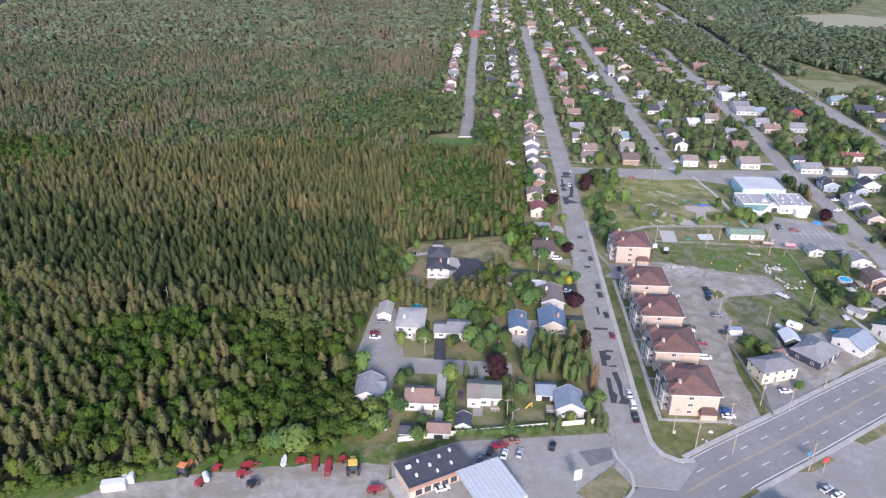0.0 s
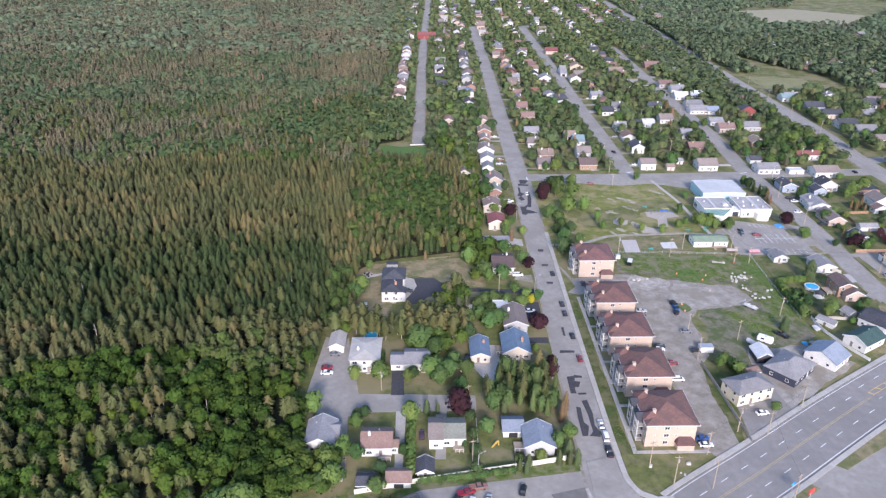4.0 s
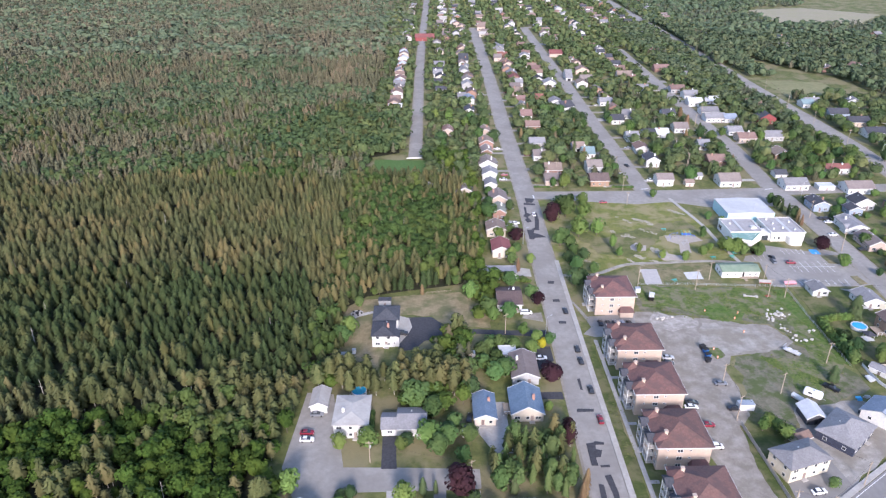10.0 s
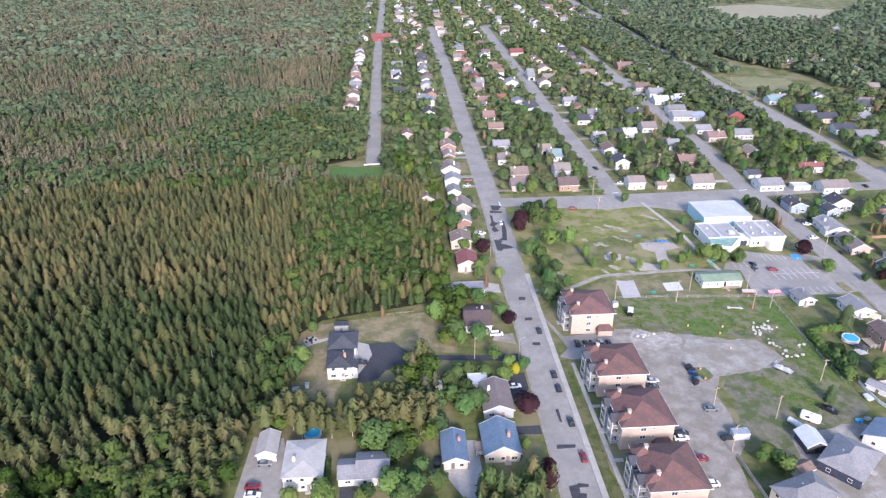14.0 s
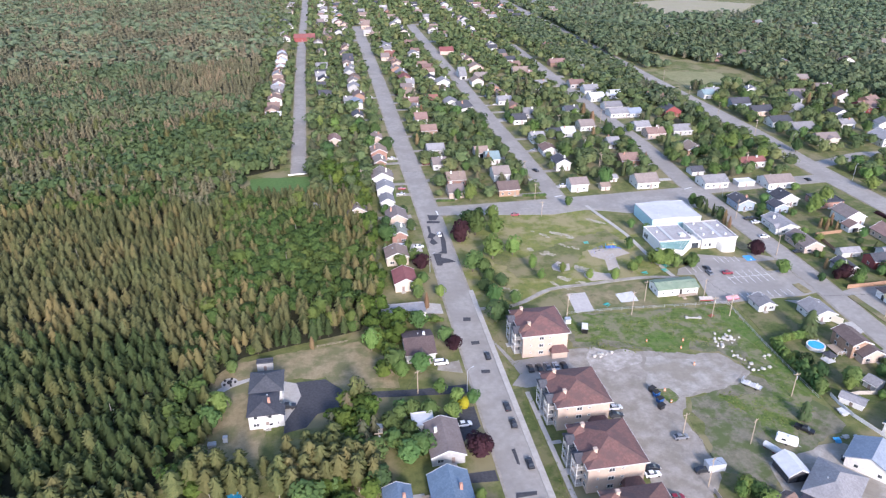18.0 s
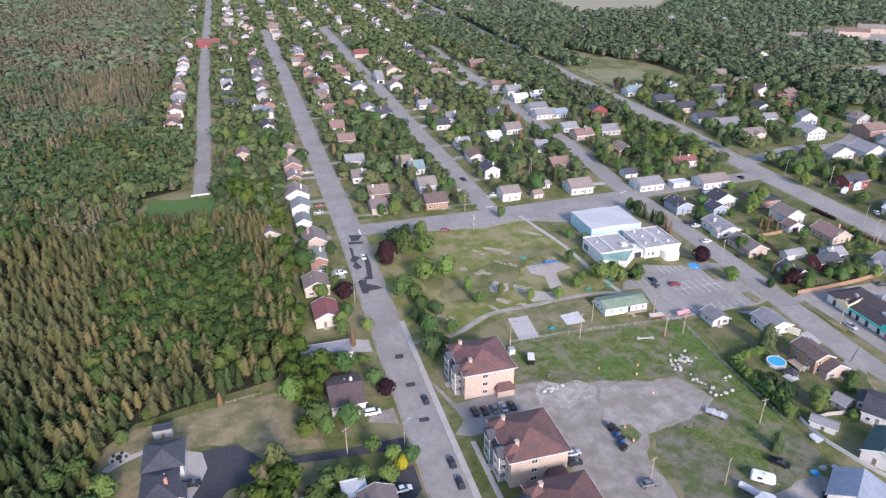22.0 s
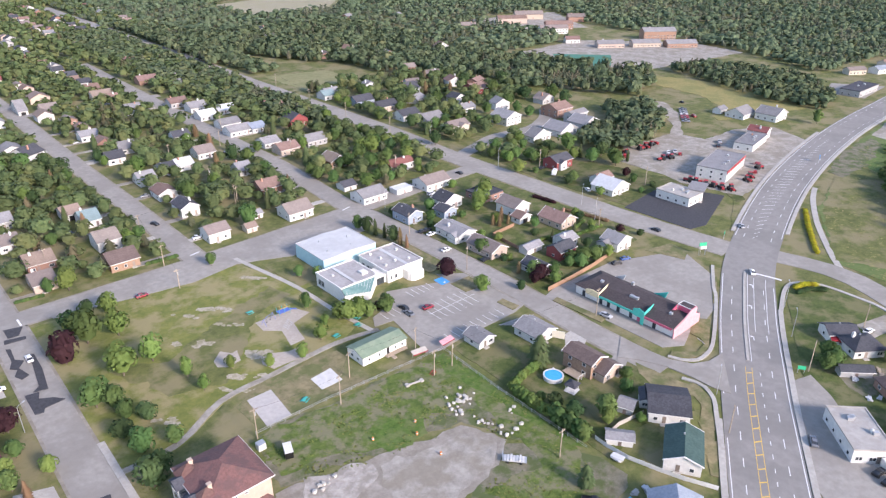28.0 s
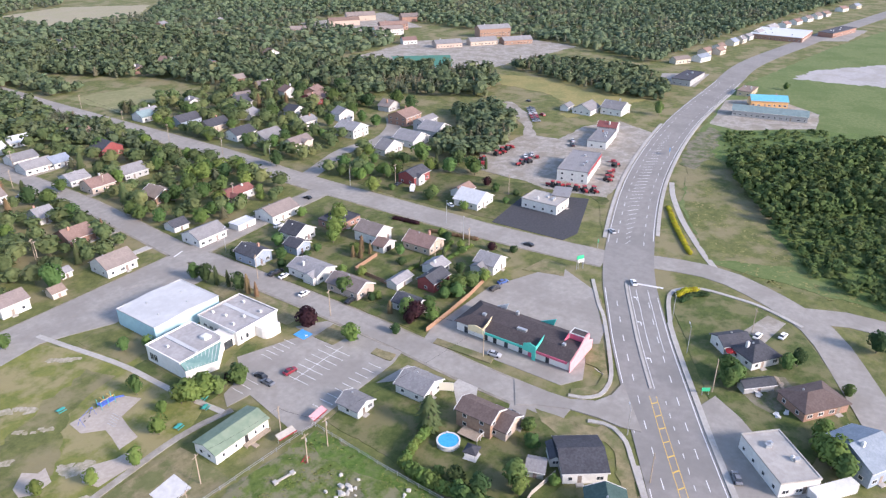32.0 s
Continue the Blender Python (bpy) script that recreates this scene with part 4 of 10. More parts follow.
grass([(179.6, 249.2), (186.4, 248.5), (181, 243.4), (176.6, 245.8)], DRY, "dry front lawn by the highway", 0.06, 0.2)
grass([(172.7, 243.5), (176.9, 241.2), (165.2, 233.6), (163.7, 236.4)], DRY, "dry front lawn by the highway", 0.06, 0.2)
lot([(198, 287), (198, 278), (198.8, 270), (202, 264), (207, 261.4), (214, 261), (197, 249), (195.8, 254.5), (195.9, 260.5), (194.8, 268.3), (191.5, 276), (188, 281)], ASPHALT, "asphalt mouth of the side street", 0.1555, name="road_mouth")
lot([(166, 236), (172, 243), (178, 238), (170, 232)], GRAVEL, "gravel parking beside the house", 0.05, name="driveway")

# shop plot and the block behind it
lot([(199, 320), (206, 322), (240, 321), (269, 308), (258, 288), (240, 277), (226, 274), (220, 275), (209, 271), (203, 275), (203, 300)], ASPHALT, "pale worn asphalt shop car park", 0.045, name="car_park")
grass([(200.5, 296.5), (203.5, 297), (202.5, 317), (199.5, 316.5)], DRY, "dry grass strip with a kerb", 0.17, 0.1)
grass([(225.4, 278.6), (229.2, 273.6), (214.0, 265.4), (209.6, 264.5), (205.2, 265.2), (202.2, 268.2), (201.0, 271.0), (203.2, 271.9), (205.4, 269.2), (209.0, 266.6), (214.6, 267.2), (216.6, 270.0), (216.6, 273.4)], DRY, "kerbed grass corner by the shop", 0.16, 0.0)
grass([(239.5, 278.4), (241.0, 277.9), (262.0, 289.2), (260.5, 290.6)], DRY, "dry grass strip between car park and pavement", 0.16, 0.0)
grass([(202, 323), (264, 326), (271, 345), (270, 420), (246, 427), (202, 422)], LAWN, "garden lawns of the block", 0.03, 0.4)
grass([(258, 318), (271, 315), (270, 306), (262, 303)], DRY, "dry grass corner with a sign", 0.1, 0.3)
lot([(289, 350), (327, 354), (337, 327), (299, 315), (290, 317)], ASPHALT_NEW, "dark fresh asphalt filling-station apron", 0.05, name="car_park")
grass([(292, 349), (326, 355), (344, 332), (333, 319), (340, 318), (352, 330), (336, 366), (330, 400), (292, 440), (288, 400)], LAWN, "lawns along the regional road", 0.032, 0.5)
lot([(464, 461), (471, 445), (452, 422), (411, 394), (412, 380), (445, 379), (468, 365), (455, 340), (398, 330), (359, 322), (343, 321), (337, 350), (341, 362), (341, 390), (365, 404), (406, 400), (423, 408), (451, 436), (450, 450)], GRAVEL, "pale gravel dealer yard and track", 0.04, 1.0)
grass([(512, 478), (508, 440), (484, 403), (462, 404), (456, 396), (500, 380), (530, 372), (560, 430), (540, 500)], mat("hay_field", (0.22, 0.20, 0.07), (0.30, 0.255, 0.105), 2.0, 0.95, 0.3, 0.5, 14, (0.15, 0.17, 0.055)), "yellow-green hay slope", 0.035, 1.5)
grass([(300, 304), (372, 324), (470, 346), (560, 354), (540, 372), (470, 364), (420, 352), (352, 330)], GRASS, "grass strip beside the highway", 0.03, 0.5)

# east side of the highway
grass([(303, 262), (352, 290), (470, 318), (600, 330), (820, 300), (1100, 240), (1300, 100), (420, 100), (300, 190)], mat("marsh_grass", (0.10, 0.145, 0.045), (0.16, 0.19, 0.07), 2.2, 0.95, 0.4, 0.7, 30, (0.085, 0.13, 0.035)), "rough marsh grass by the highway", 0.025, 1.0)
grass([(306, 264), (352, 288), (420, 308), (440, 300), (400, 270), (345, 246), (318, 236)], GRASS, "mown grass strip with tracks", 0.04, 1.0)
lot([(409, 309), (451, 317), (488, 316), (479, 307), (434, 298), (405, 300)], SOIL, "bare sandy patch by the road", 0.045, 2.2)
grass([(482, 308), (519, 257), (526, 226), (503, 224), (461, 265), (426, 288), (430, 297)], LUSH, "lush green rushes before the thicket", 0.045, 3.0)
grass([(353, 254), (374, 243), (410, 215), (420, 160), (300, 170), (298, 200), (307, 217), (314, 229), (334, 242)], LUSH, "lush green undergrowth with low shrubs", 0.043, 2.0)
lot([(495, 318), (490, 300), (520, 262), (556, 266), (585, 300), (560, 326)], GRAVEL, "gravel forecourt", 0.045, 0.6)
grass([(659, 302), (703, 294), (760, 250), (760, 215), (669, 232), (662, 272)], mat("mud_flat", (0.34, 0.32, 0.31), (0.43, 0.41, 0.40), 3.0, 0.8, 0.2, 0.5, 20, (0.27, 0.26, 0.22)), "pale grey mud flat", 0.04, 3.0)
_pl = smooth_line([(296, 256.5), (309, 266.4), (332.7, 281.4), (350, 290.6), (366, 298), (380, 303)], 6)
tagged(new("footpath", strip(Soup(), _pl, -1.2, 1.2, -.3, .13).mesh("footpath", CONCRETE)), "pale cycle path beside the highway", "footpath", kind="structure")
grass([(268, 266), (283, 259), (283, 244), (268, 223), (252, 213), (232, 206), (190, 216), (222, 240)], LAWN, "lawns between the highway and the side road", 0.03, 0.4)
lot([(213.5, 241.5), (223, 238), (217.5, 230), (209.6, 222.5), (204.4, 211), (187.5, 203), (174, 212), (180, 219.5), (203, 234.5)], ASPHALT, "asphalt forecourt of the white building", 0.06, 0.3, name="car_park")
grass([(194.6, 258.6), (190.6, 251.4), (182.6, 246.2), (171.6, 239.6), (168.5, 241.6), (174, 244.8), (186.5, 252.2), (190.5, 259)], DRY, "dry sandy verge before the houses", 0.036, 0.3)
lot([(233, 217), (243, 224), (240, 230), (228, 231.5), (224, 224)], SOIL, "trodden earth of a cluttered yard", 0.047, 1.2)
lot([(262, 240), (276, 236), (274, 230), (258, 233)], GRAVEL, "gravel driveway", 0.05, name="driveway")
lot([(70, 146), (88, 159.5), (112, 176), (137, 192.6), (158, 205.5), (186, 212), (210, 190), (150, 140), (100, 120)], ASPHALT, "asphalt forecourts south of the highway", 0.05, 0.2, name="car_park")
grass([(97, 164.5), (108.5, 173.4), (111.3, 170.6), (102.4, 165)], DRY, "dry grass island with a kerb", 0.16, 0.2)
grass([(120, 180), (134.7, 190.6), (145, 197), (148, 192), (132.3, 183.4), (123.1, 178)], DRY, "dry grass island with a kerb", 0.16, 0.2)

# the far quarter
lot([(560, 640), (625, 645), (700, 560), (690, 500), (640, 505), (560, 515), (500, 590), (500, 640)], GRAVEL, "wide pale sandy lot", 0.04, 2.0)
lot([(640, 820), (770, 800), (700, 690), (630, 735)], GRAVEL, "pale lot round the townhouses", 0.035, 2.0)
grass([(549, 613), (585, 574), (545, 545), (512, 572)], mat("synthetic_turf", (0.05, 0.17, 0.12), (0.07, 0.21, 0.15), 2.0, 0.9), "dark green sports pitch", 0.06, 0.3)
grass([(300, 702), (352, 690), (350, 648), (336, 628), (299, 618)], mat("pale_meadow", (0.20, 0.195, 0.09), (0.26, 0.245, 0.125), 2.5, 0.95, 0.2, 0.5, 16, (0.16, 0.175, 0.07)), "pale mown meadow", 0.035, 1.0)
grass([(468, 1020), (468, 1150), (560, 1172), (640, 1100), (570, 1022)], mat("sand_field", (0.26, 0.235, 0.155), (0.36, 0.32, 0.22), 3.0, 0.95, 0.2, 0.5, 24, (0.28, 0.27, 0.15)), "pale sandy sports ground", 0.035, 2.0)
lot([(585, 382), (620, 392), (640, 360), (588, 356)], ASPHALT, "asphalt forecourt by the highway", 0.045, name="car_park")
lot([(850, 330), (950, 310), (960, 284), (872, 292)], ASPHALT, "asphalt forecourt of the brick hall", 0.046, 1.0, name="car_park")
for _k, (_x, _y) in enumerate(((-235, 365), (-420, 1090), (-560, 980))):
    grass([(_x + (40 if _k else 30) * math.cos(i * .6), _y + 22 * math.sin(i * .6)) for i in range(10)], WEEDS, "wet green clearing in the wood", 0.05, 4.0, _k)

# more woods
PLOTS = [[(x - 9, y - 16), (x + 9, y - 16), (x + 9, y + 8), (x - 9, y + 8)] for x, y in ((380, 735), (398, 641), (401, 614), (406, 568), (365, 595), (394, 581), (410, 742), (405, 897), (388, 850), (427, 705), (484, 696), (407, 501), (535, 925), (589, 897))]
wood("leafy_wood", [(286, 765), (330, 800), (350, 740), (380, 696), (376, 660), (400, 607), (432, 590), (424, 540), (440, 520), (470, 466), (512, 480), (545, 508), (515, 580), (494, 650), (490, 700), (520, 864), (430, 905), (355, 910), (300, 1020), (290, 900)], 6.0, "mid", "mixed wood behind the far houses", 0.3, seed=21, broad=(7, 12), holes=PLOTS, mats=(GROVE_HAZE_N, GROVE_HAZE_B), girth=1.15)
wood("far_wood", [(290, 1020), (355, 910), (430, 905), (520, 865), (500, 700), (500, 640), (560, 645), (625, 650), (640, 740), (650, 830), (780, 810), (720, 700), (705, 560), (690, 505), (760, 540), (1300, 560), (1500, 1300), (760, 1400), (760, 1215), (660, 1098), (576, 1006), (460, 1008), (458, 1156), (566, 1186), (700, 1400), (300, 1400)], 10.0, "far", "distant wooded hills of spruce and birch", 0.25, seed=22, holes=PLOTS, mats=(HILL_HAZE_N, HILL_HAZE_B), girth=1.6)
wood("far_wood", [(700, 560), (690, 500), (655, 440), (650, 412), (690, 410), (800, 402), (920, 390), (1100, 362), (1500, 290), (1500, 560), (760, 540)], 8.0, "far", "wooded slope above the highway", 0.3, seed=23, mats=(HILL_HAZE_N, HILL_HAZE_B), girth=1.35)
wood("leafy_wood", [(424, 464), (450, 451), (440, 424), (378, 395), (345, 402), (348, 428), (400, 440)], 5.2, "mid", "clump of leafy trees beside the gravel yard", 0.5, seed=24, broad=(6, 10), mats=(GROVE_HAZE_N, GROVE_HAZE_B), girth=1.15)
wood("leafy_wood", [(603, 498), (612, 402), (568, 368), (528, 360), (528, 396), (540, 430), (556, 470), (568, 506)], 5.6, "mid", "belt of leafy trees on the slope", 0.45, seed=25, mats=(GROVE_HAZE_N, GROVE_HAZE_B), girth=1.15)
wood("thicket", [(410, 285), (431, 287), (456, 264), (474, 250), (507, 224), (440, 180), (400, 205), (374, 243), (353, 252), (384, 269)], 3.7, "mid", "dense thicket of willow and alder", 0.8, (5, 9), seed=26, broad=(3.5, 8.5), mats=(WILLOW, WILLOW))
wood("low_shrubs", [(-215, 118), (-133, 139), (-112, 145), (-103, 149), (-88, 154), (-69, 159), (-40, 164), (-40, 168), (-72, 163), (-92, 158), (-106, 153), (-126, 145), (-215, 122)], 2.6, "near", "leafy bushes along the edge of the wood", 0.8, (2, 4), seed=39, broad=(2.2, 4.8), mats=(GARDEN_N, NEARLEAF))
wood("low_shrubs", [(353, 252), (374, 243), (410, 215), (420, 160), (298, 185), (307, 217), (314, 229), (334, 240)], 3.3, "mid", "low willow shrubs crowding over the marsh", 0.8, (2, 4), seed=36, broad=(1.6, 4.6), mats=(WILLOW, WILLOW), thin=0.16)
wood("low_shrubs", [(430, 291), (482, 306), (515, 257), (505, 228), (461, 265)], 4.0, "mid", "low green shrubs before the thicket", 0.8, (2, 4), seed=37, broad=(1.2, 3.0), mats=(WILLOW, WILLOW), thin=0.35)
wood("leafy_wood", [(296, 1030), (297, 712), (318, 712), (320, 1020)], 5.5, "mid", "row of trees along the regional road", 0.45, seed=27, mats=(GROVE_HAZE_N, GROVE_HAZE_B), girth=1.15)
wood("leafy_wood", [(228, 700), (272, 700), (272, 560), (262, 545), (246, 600), (232, 640)], 6.0, "mid", "leafy trees behind the gardens", 0.35, seed=28, broad=(6, 10), mats=(GROVE_HAZE_N, GROVE_HAZE_B), girth=1.15)
wood("leafy_wood", [(228, 700), (276, 700), (278, 1010), (228, 1000)], 6.2, "mid", "belt of trees beside the regional road", 0.45, seed=29, broad=(6, 10), mats=(GROVE_HAZE_N, GROVE_HAZE_B), girth=1.15)
wood("pine_clump", [(-42, 264), (-33, 261), (-22, 260), (-14, 261), (-6, 263.5), (0, 267), (2.5, 278), (7, 284), (13.6, 283), (13.4, 247), (-14, 248), (-30, 249), (-40, 252)], 3.7, "near", "tall olive-tan pines and leafy trees before the villa", 0.15, (8, 10.5), seed=30, mats=(GARDEN_N, NEARLEAF), pines=0.6)
wood("leafy_clump", [(17, 226), (42, 225), (42, 202), (31, 201), (21, 204), (17, 207)], 3.9, "near", "clump of tall feathery trees between gardens", 0.14, (8, 11), seed=31, broad=(8, 11), mats=(WILLOW, WILLOW), girth=0.7, thin=0.08, pines=0.08)
wood("leafy_clump", [(-14, 241.5), (11.5, 240), (12, 248), (-14, 248.5)], 4.4, "near", "leafy trees behind the houses of the close", 0.6, seed=40, broad=(5, 8.5), mats=(GARDEN_N, NEARLEAF), thin=0.25)
wood("leafy_clump", [(-46, 600), (-23, 558), (-21, 502), (-16.6, 502), (-16.8, 600)], 5.2, "mid", "leafy trees along the end of the street", 0.7, seed=41, broad=(6, 9.5), mats=(GARDEN_N, GARDEN), girth=1.15)
wood("leafy_clump", [(-47, 167), (-31, 169), (-27, 175), (-30, 183), (-35, 186), (-47, 188)], 4.4, "near", "leafy trees at the corner of the wood", 0.6, seed=38, broad=(5, 9), mats=(GARDEN_N, NEARLEAF))
wood("leafy_clump", [(14, 340), (26, 338), (27, 320), (24, 300), (18, 290), (17, 318)], 4.5, "near", "leafy trees at the edge of the gardens", 0.5, seed=32, mats=(GARDEN_N, NEARLEAF))
wood("leafy_clump", [(20, 345), (26, 345), (26, 440), (19, 440)], 4.5, "near", "leafy trees behind the houses", 0.45, seed=33, mats=(GARDEN_N, NEARLEAF))
wood("leafy_clump", [(2, 496), (24, 490), (25, 430), (18, 440), (6, 462), (0, 480)], 5.2, "near", "leafy trees round the end of the street", 0.5, seed=34, mats=(GARDEN_N, NEARLEAF))

# houses
WALLS = {
    "white": (mat("white_siding", (0.55, 0.545, 0.525), (0.66, 0.655, 0.63), 0.9, 0.7, 0.05, 0.25, 5, (0.48, 0.475, 0.45), vary=0.06), "white-sided"),
    "grey": (mat("grey_siding", (0.36, 0.36, 0.36), (0.43, 0.43, 0.42), 0.9, 0.7, vary=0.12), "grey-sided"),
    "beige": (mat("beige_siding", (0.50, 0.44, 0.36), (0.58, 0.52, 0.43), 0.9, 0.75, vary=0.1), "beige-sided"),
    "peach": (mat("pale_brick", (0.42, 0.335, 0.275), (0.50, 0.41, 0.34), 0.5, 0.85, 0.2, vary=0.1), "pale brick"),
    "brick": (mat("red_brick", (0.25, 0.15, 0.115), (0.33, 0.205, 0.155), 0.5, 0.85, 0.2, vary=0.12), "red brick"),
    "red": (mat("red_siding", (0.21, 0.052, 0.052), (0.27, 0.075, 0.072), 0.8, 0.7), "red-painted"),
    "bluegrey": (mat("blue_grey_siding", (0.24, 0.29, 0.36), (0.32, 0.37, 0.44), 0.8, 0.7), "blue-grey"),
    "navy": (mat("navy_siding", (0.030, 0.036, 0.060), (0.05, 0.056, 0.085), 0.8, 0.7), "navy-sided"),
    "yellow": (mat("cream_siding", (0.52, 0.46, 0.345), (0.60, 0.54, 0.42), 0.8, 0.75), "cream-painted"),
    "brown": (mat("brown_siding", (0.26, 0.17, 0.12), (0.34, 0.23, 0.16), 0.8, 0.75), "brown wooden"),
    "dark": (mat("dark_boards", (0.05, 0.05, 0.055), (0.08, 0.08, 0.085), 0.8, 0.8), "dark-boarded"),
    "orange": (mat("orange_cladding", (0.60, 0.34, 0.14), (0.70, 0.42, 0.2), 0.8, 0.7), "orange-clad"),
    "tan": (mat("tan_cladding", (0.45, 0.37, 0.25), (0.52, 0.43, 0.31), 0.8, 0.7), "tan-clad"),
}


def shingle(name, a, b, v=0.1):
    return mat(name, a, b, 0.55, 0.9, 0.25, 0.35, 3.5, tuple(0.8 * c for c in a), vary=v)


ROOFS = {
    "grey": (shingle("grey_shingle", (0.20, 0.195, 0.20), (0.28, 0.275, 0.28), 0.2), "grey shingle"),
    "slate": (shingle("charcoal_shingle", (0.050, 0.052, 0.062), (0.085, 0.088, 0.10), 0.15), "charcoal shingle"),
    "brown": (shingle("brown_shingle", (0.19, 0.125, 0.105), (0.26, 0.18, 0.15), 0.15), "brown shingle"),
    "darkbrown": (shingle("dark_brown_shingle", (0.105, 0.075, 0.07), (0.15, 0.115, 0.105), 0.12), "dark brown shingle"),
    "greybrown": (shingle("taupe_shingle", (0.185, 0.154, 0.140), (0.25, 0.212, 0.194), 0.15), "taupe shingle"),
    "greygreen": (shingle("moss_shingle", (0.17, 0.18, 0.15), (0.24, 0.25, 0.21), 0.1), "moss-grey shingle"),
    "tan": (shingle("tan_shingle", (0.215, 0.162, 0.132), (0.28, 0.218, 0.178), 0.12), "tan shingle"),
    "red": (shingle("red_shingle", (0.185, 0.075, 0.066), (0.24, 0.10, 0.088), 0.15), "red shingle"),
    "blue": (shingle("blue_shingle", (0.10, 0.145, 0.205), (0.145, 0.195, 0.265), 0.1), "blue shingle"),
    "bluegrey": (shingle("blue_grey_shingle", (0.19, 0.225, 0.27), (0.26, 0.295, 0.345), 0.12), "blue-grey shingle"),
    "teal": (shingle("teal_shingle", (0.16, 0.225, 0.235), (0.22, 0.29, 0.30), 0.1), "teal metal"),
    "darkgreen": (shingle("dark_green_shingle", (0.035, 0.07, 0.065), (0.06, 0.10, 0.09), 0.1), "dark green shingle"),
    "whitemetal": (mat("white_metal_roof", (0.50, 0.51, 0.52), (0.60, 0.61, 0.62), 1.2, 0.55, 0.0, 0.3, 4, (0.5, 0.5, 0.5), vary=0.08), "white metal"),
    "palegrey": (mat("pale_grey_roof", (0.36, 0.340, 0.310), (0.44, 0.418, 0.385), 1.8, 0.8, 0.05, 0.5, 4, (0.30, 0.282, 0.255), vary=0.06), "pale grey membrane"),
    "lightblue": (mat("light_blue_roof", (0.10, 0.36, 0.52), (0.15, 0.44, 0.6), 1.0, 0.6), "light blue metal"),
    "green": (mat("green_metal_roof", (0.17, 0.23, 0.16), (0.22, 0.28, 0.20), 1.5, 0.7, 0, 0.5, 6, (0.25, 0.29, 0.21)), "green metal"),
}
DOOR = mat("door_paint", (0.19, 0.15, 0.13), (0.27, 0.22, 0.19), 0.5, 0.6, vary=0.4)
BRICKDARK = mat("chimney_brick", (0.34, 0.19, 0.14), (0.44, 0.26, 0.2), 0.25, 0.9, 0.2)

_boxes = {}


def frame_mesh(w, h):
    """A window frame: four bars with depth, glass set back between them; facing -y, sill at z = 0."""
    key = (round(w, 2), round(h, 2))
    if key not in _boxes:
        s, b = Soup(), 0.11
        s.box(-w / 2, -0.07, 0, w / 2, 0.04, b).box(-w / 2, -0.07, h - b, w / 2, 0.04, h)
        s.box(-w / 2, -0.07, b, -w / 2 + b, 0.04, h - b).box(w / 2 - b, -0.07, b, w / 2, 0.04, h - b)
        if w > 1.3:
            s.box(-0.05, -0.07, b, 0.05, 0.04, h - b)
        p = Soup().box(-w / 2 + b, -0.03, b, w / 2 - b, 0.02, h - b)
        _boxes[key] = (s.mesh("window_frame", WHITE), p.mesh("pane", GLASS))
    return _boxes[key]


_plain = {}


def plain_window(parent, x, y, z, turn, w=1.2, h=1.15):
    """A small far window: frame and glass in one mesh."""
    k = (w, h)
    if k not in _plain:
        _plain[k] = Soup().box(-w / 2, -0.05, 0, w / 2, 0.04, h, 0).box(-w / 2 + .1, -0.07, .1, w / 2 - .1, -0.05, h - .1, 1).mesh("window", [WHITE, GLASS])
    part("window", _plain[k], parent, at=pose(x, y, z, 0, 0, turn))


def window(parent, x, y, z, turn, w=1.2, h=1.15):
    fm, pm = frame_mesh(w, h)
    f = part("window", fm, parent, at=pose(x, y, z, 0, 0, turn))
    part("pane", pm, f)


def gable_roof(w, d, e, rise, axis, over=0.45, th=0.22):
    s = Soup()
    if axis == "x":
        hw, hd, top = w / 2 + over, d / 2 + over, rise
        lo = -over * rise / (d / 2)
        for q in (1, -1):
            a = [(-hw, q * hd, e + lo), (hw, q * hd, e + lo), (hw, 0, e + top), (-hw, 0, e + top)]
            s.add(a + [(x, y, z + th) for x, y, z in a], [(0, 1, 2, 3)[::q], (7, 6, 5, 4)[::q], (0, 4, 5, 1)[::q], (1, 5, 6, 2)[::q], (2, 6, 7, 3)[::q], (3, 7, 4, 0)[::q]])
    else:
        hw, hd = w / 2 + over, d / 2 + over
        lo = -over * rise / (w / 2)
        for q in (1, -1):
            a = [(q * hw, -hd, e + lo), (q * hw, hd, e + lo), (0, hd, e + rise), (0, -hd, e + rise)]
            s.add(a + [(x, y, z + th) for x, y, z in a], [(3, 2, 1, 0)[::q], (4, 5, 6, 7)[::q], (1, 5, 4, 0)[::q], (2, 6, 5, 1)[::q], (3, 7, 6, 2)[::q], (0, 4, 7, 3)[::q]])
    return s


def gable_walls(w, d, e, rise, axis):
    s = Soup().box(-w / 2, -d / 2, -0.2, w / 2, d / 2, e)
    if axis == "x":
        for x0, x1 in ((-w / 2, -w / 2 + 0.2), (w / 2 - 0.2, w / 2)):
            s.add([(x0, -d / 2, e), (x0, d / 2, e), (x0, 0, e + rise), (x1, -d / 2, e), (x1, d / 2, e), (x1, 0, e + rise)], [(0, 2, 1), (3, 4, 5), (0, 3, 5, 2), (1, 2, 5, 4)])
    elif axis == "y":
        for y0, y1 in ((-d / 2, -d / 2 + 0.2), (d / 2 - 0.2, d / 2)):
            s.add([(-w / 2, y0, e), (w / 2, y0, e), (0, y0, e + rise), (-w / 2, y1, e), (w / 2, y1, e), (0, y1, e + rise)], [(0, 1, 2), (3, 5, 4), (0, 2, 5, 3), (1, 4, 5, 2)])
    return s


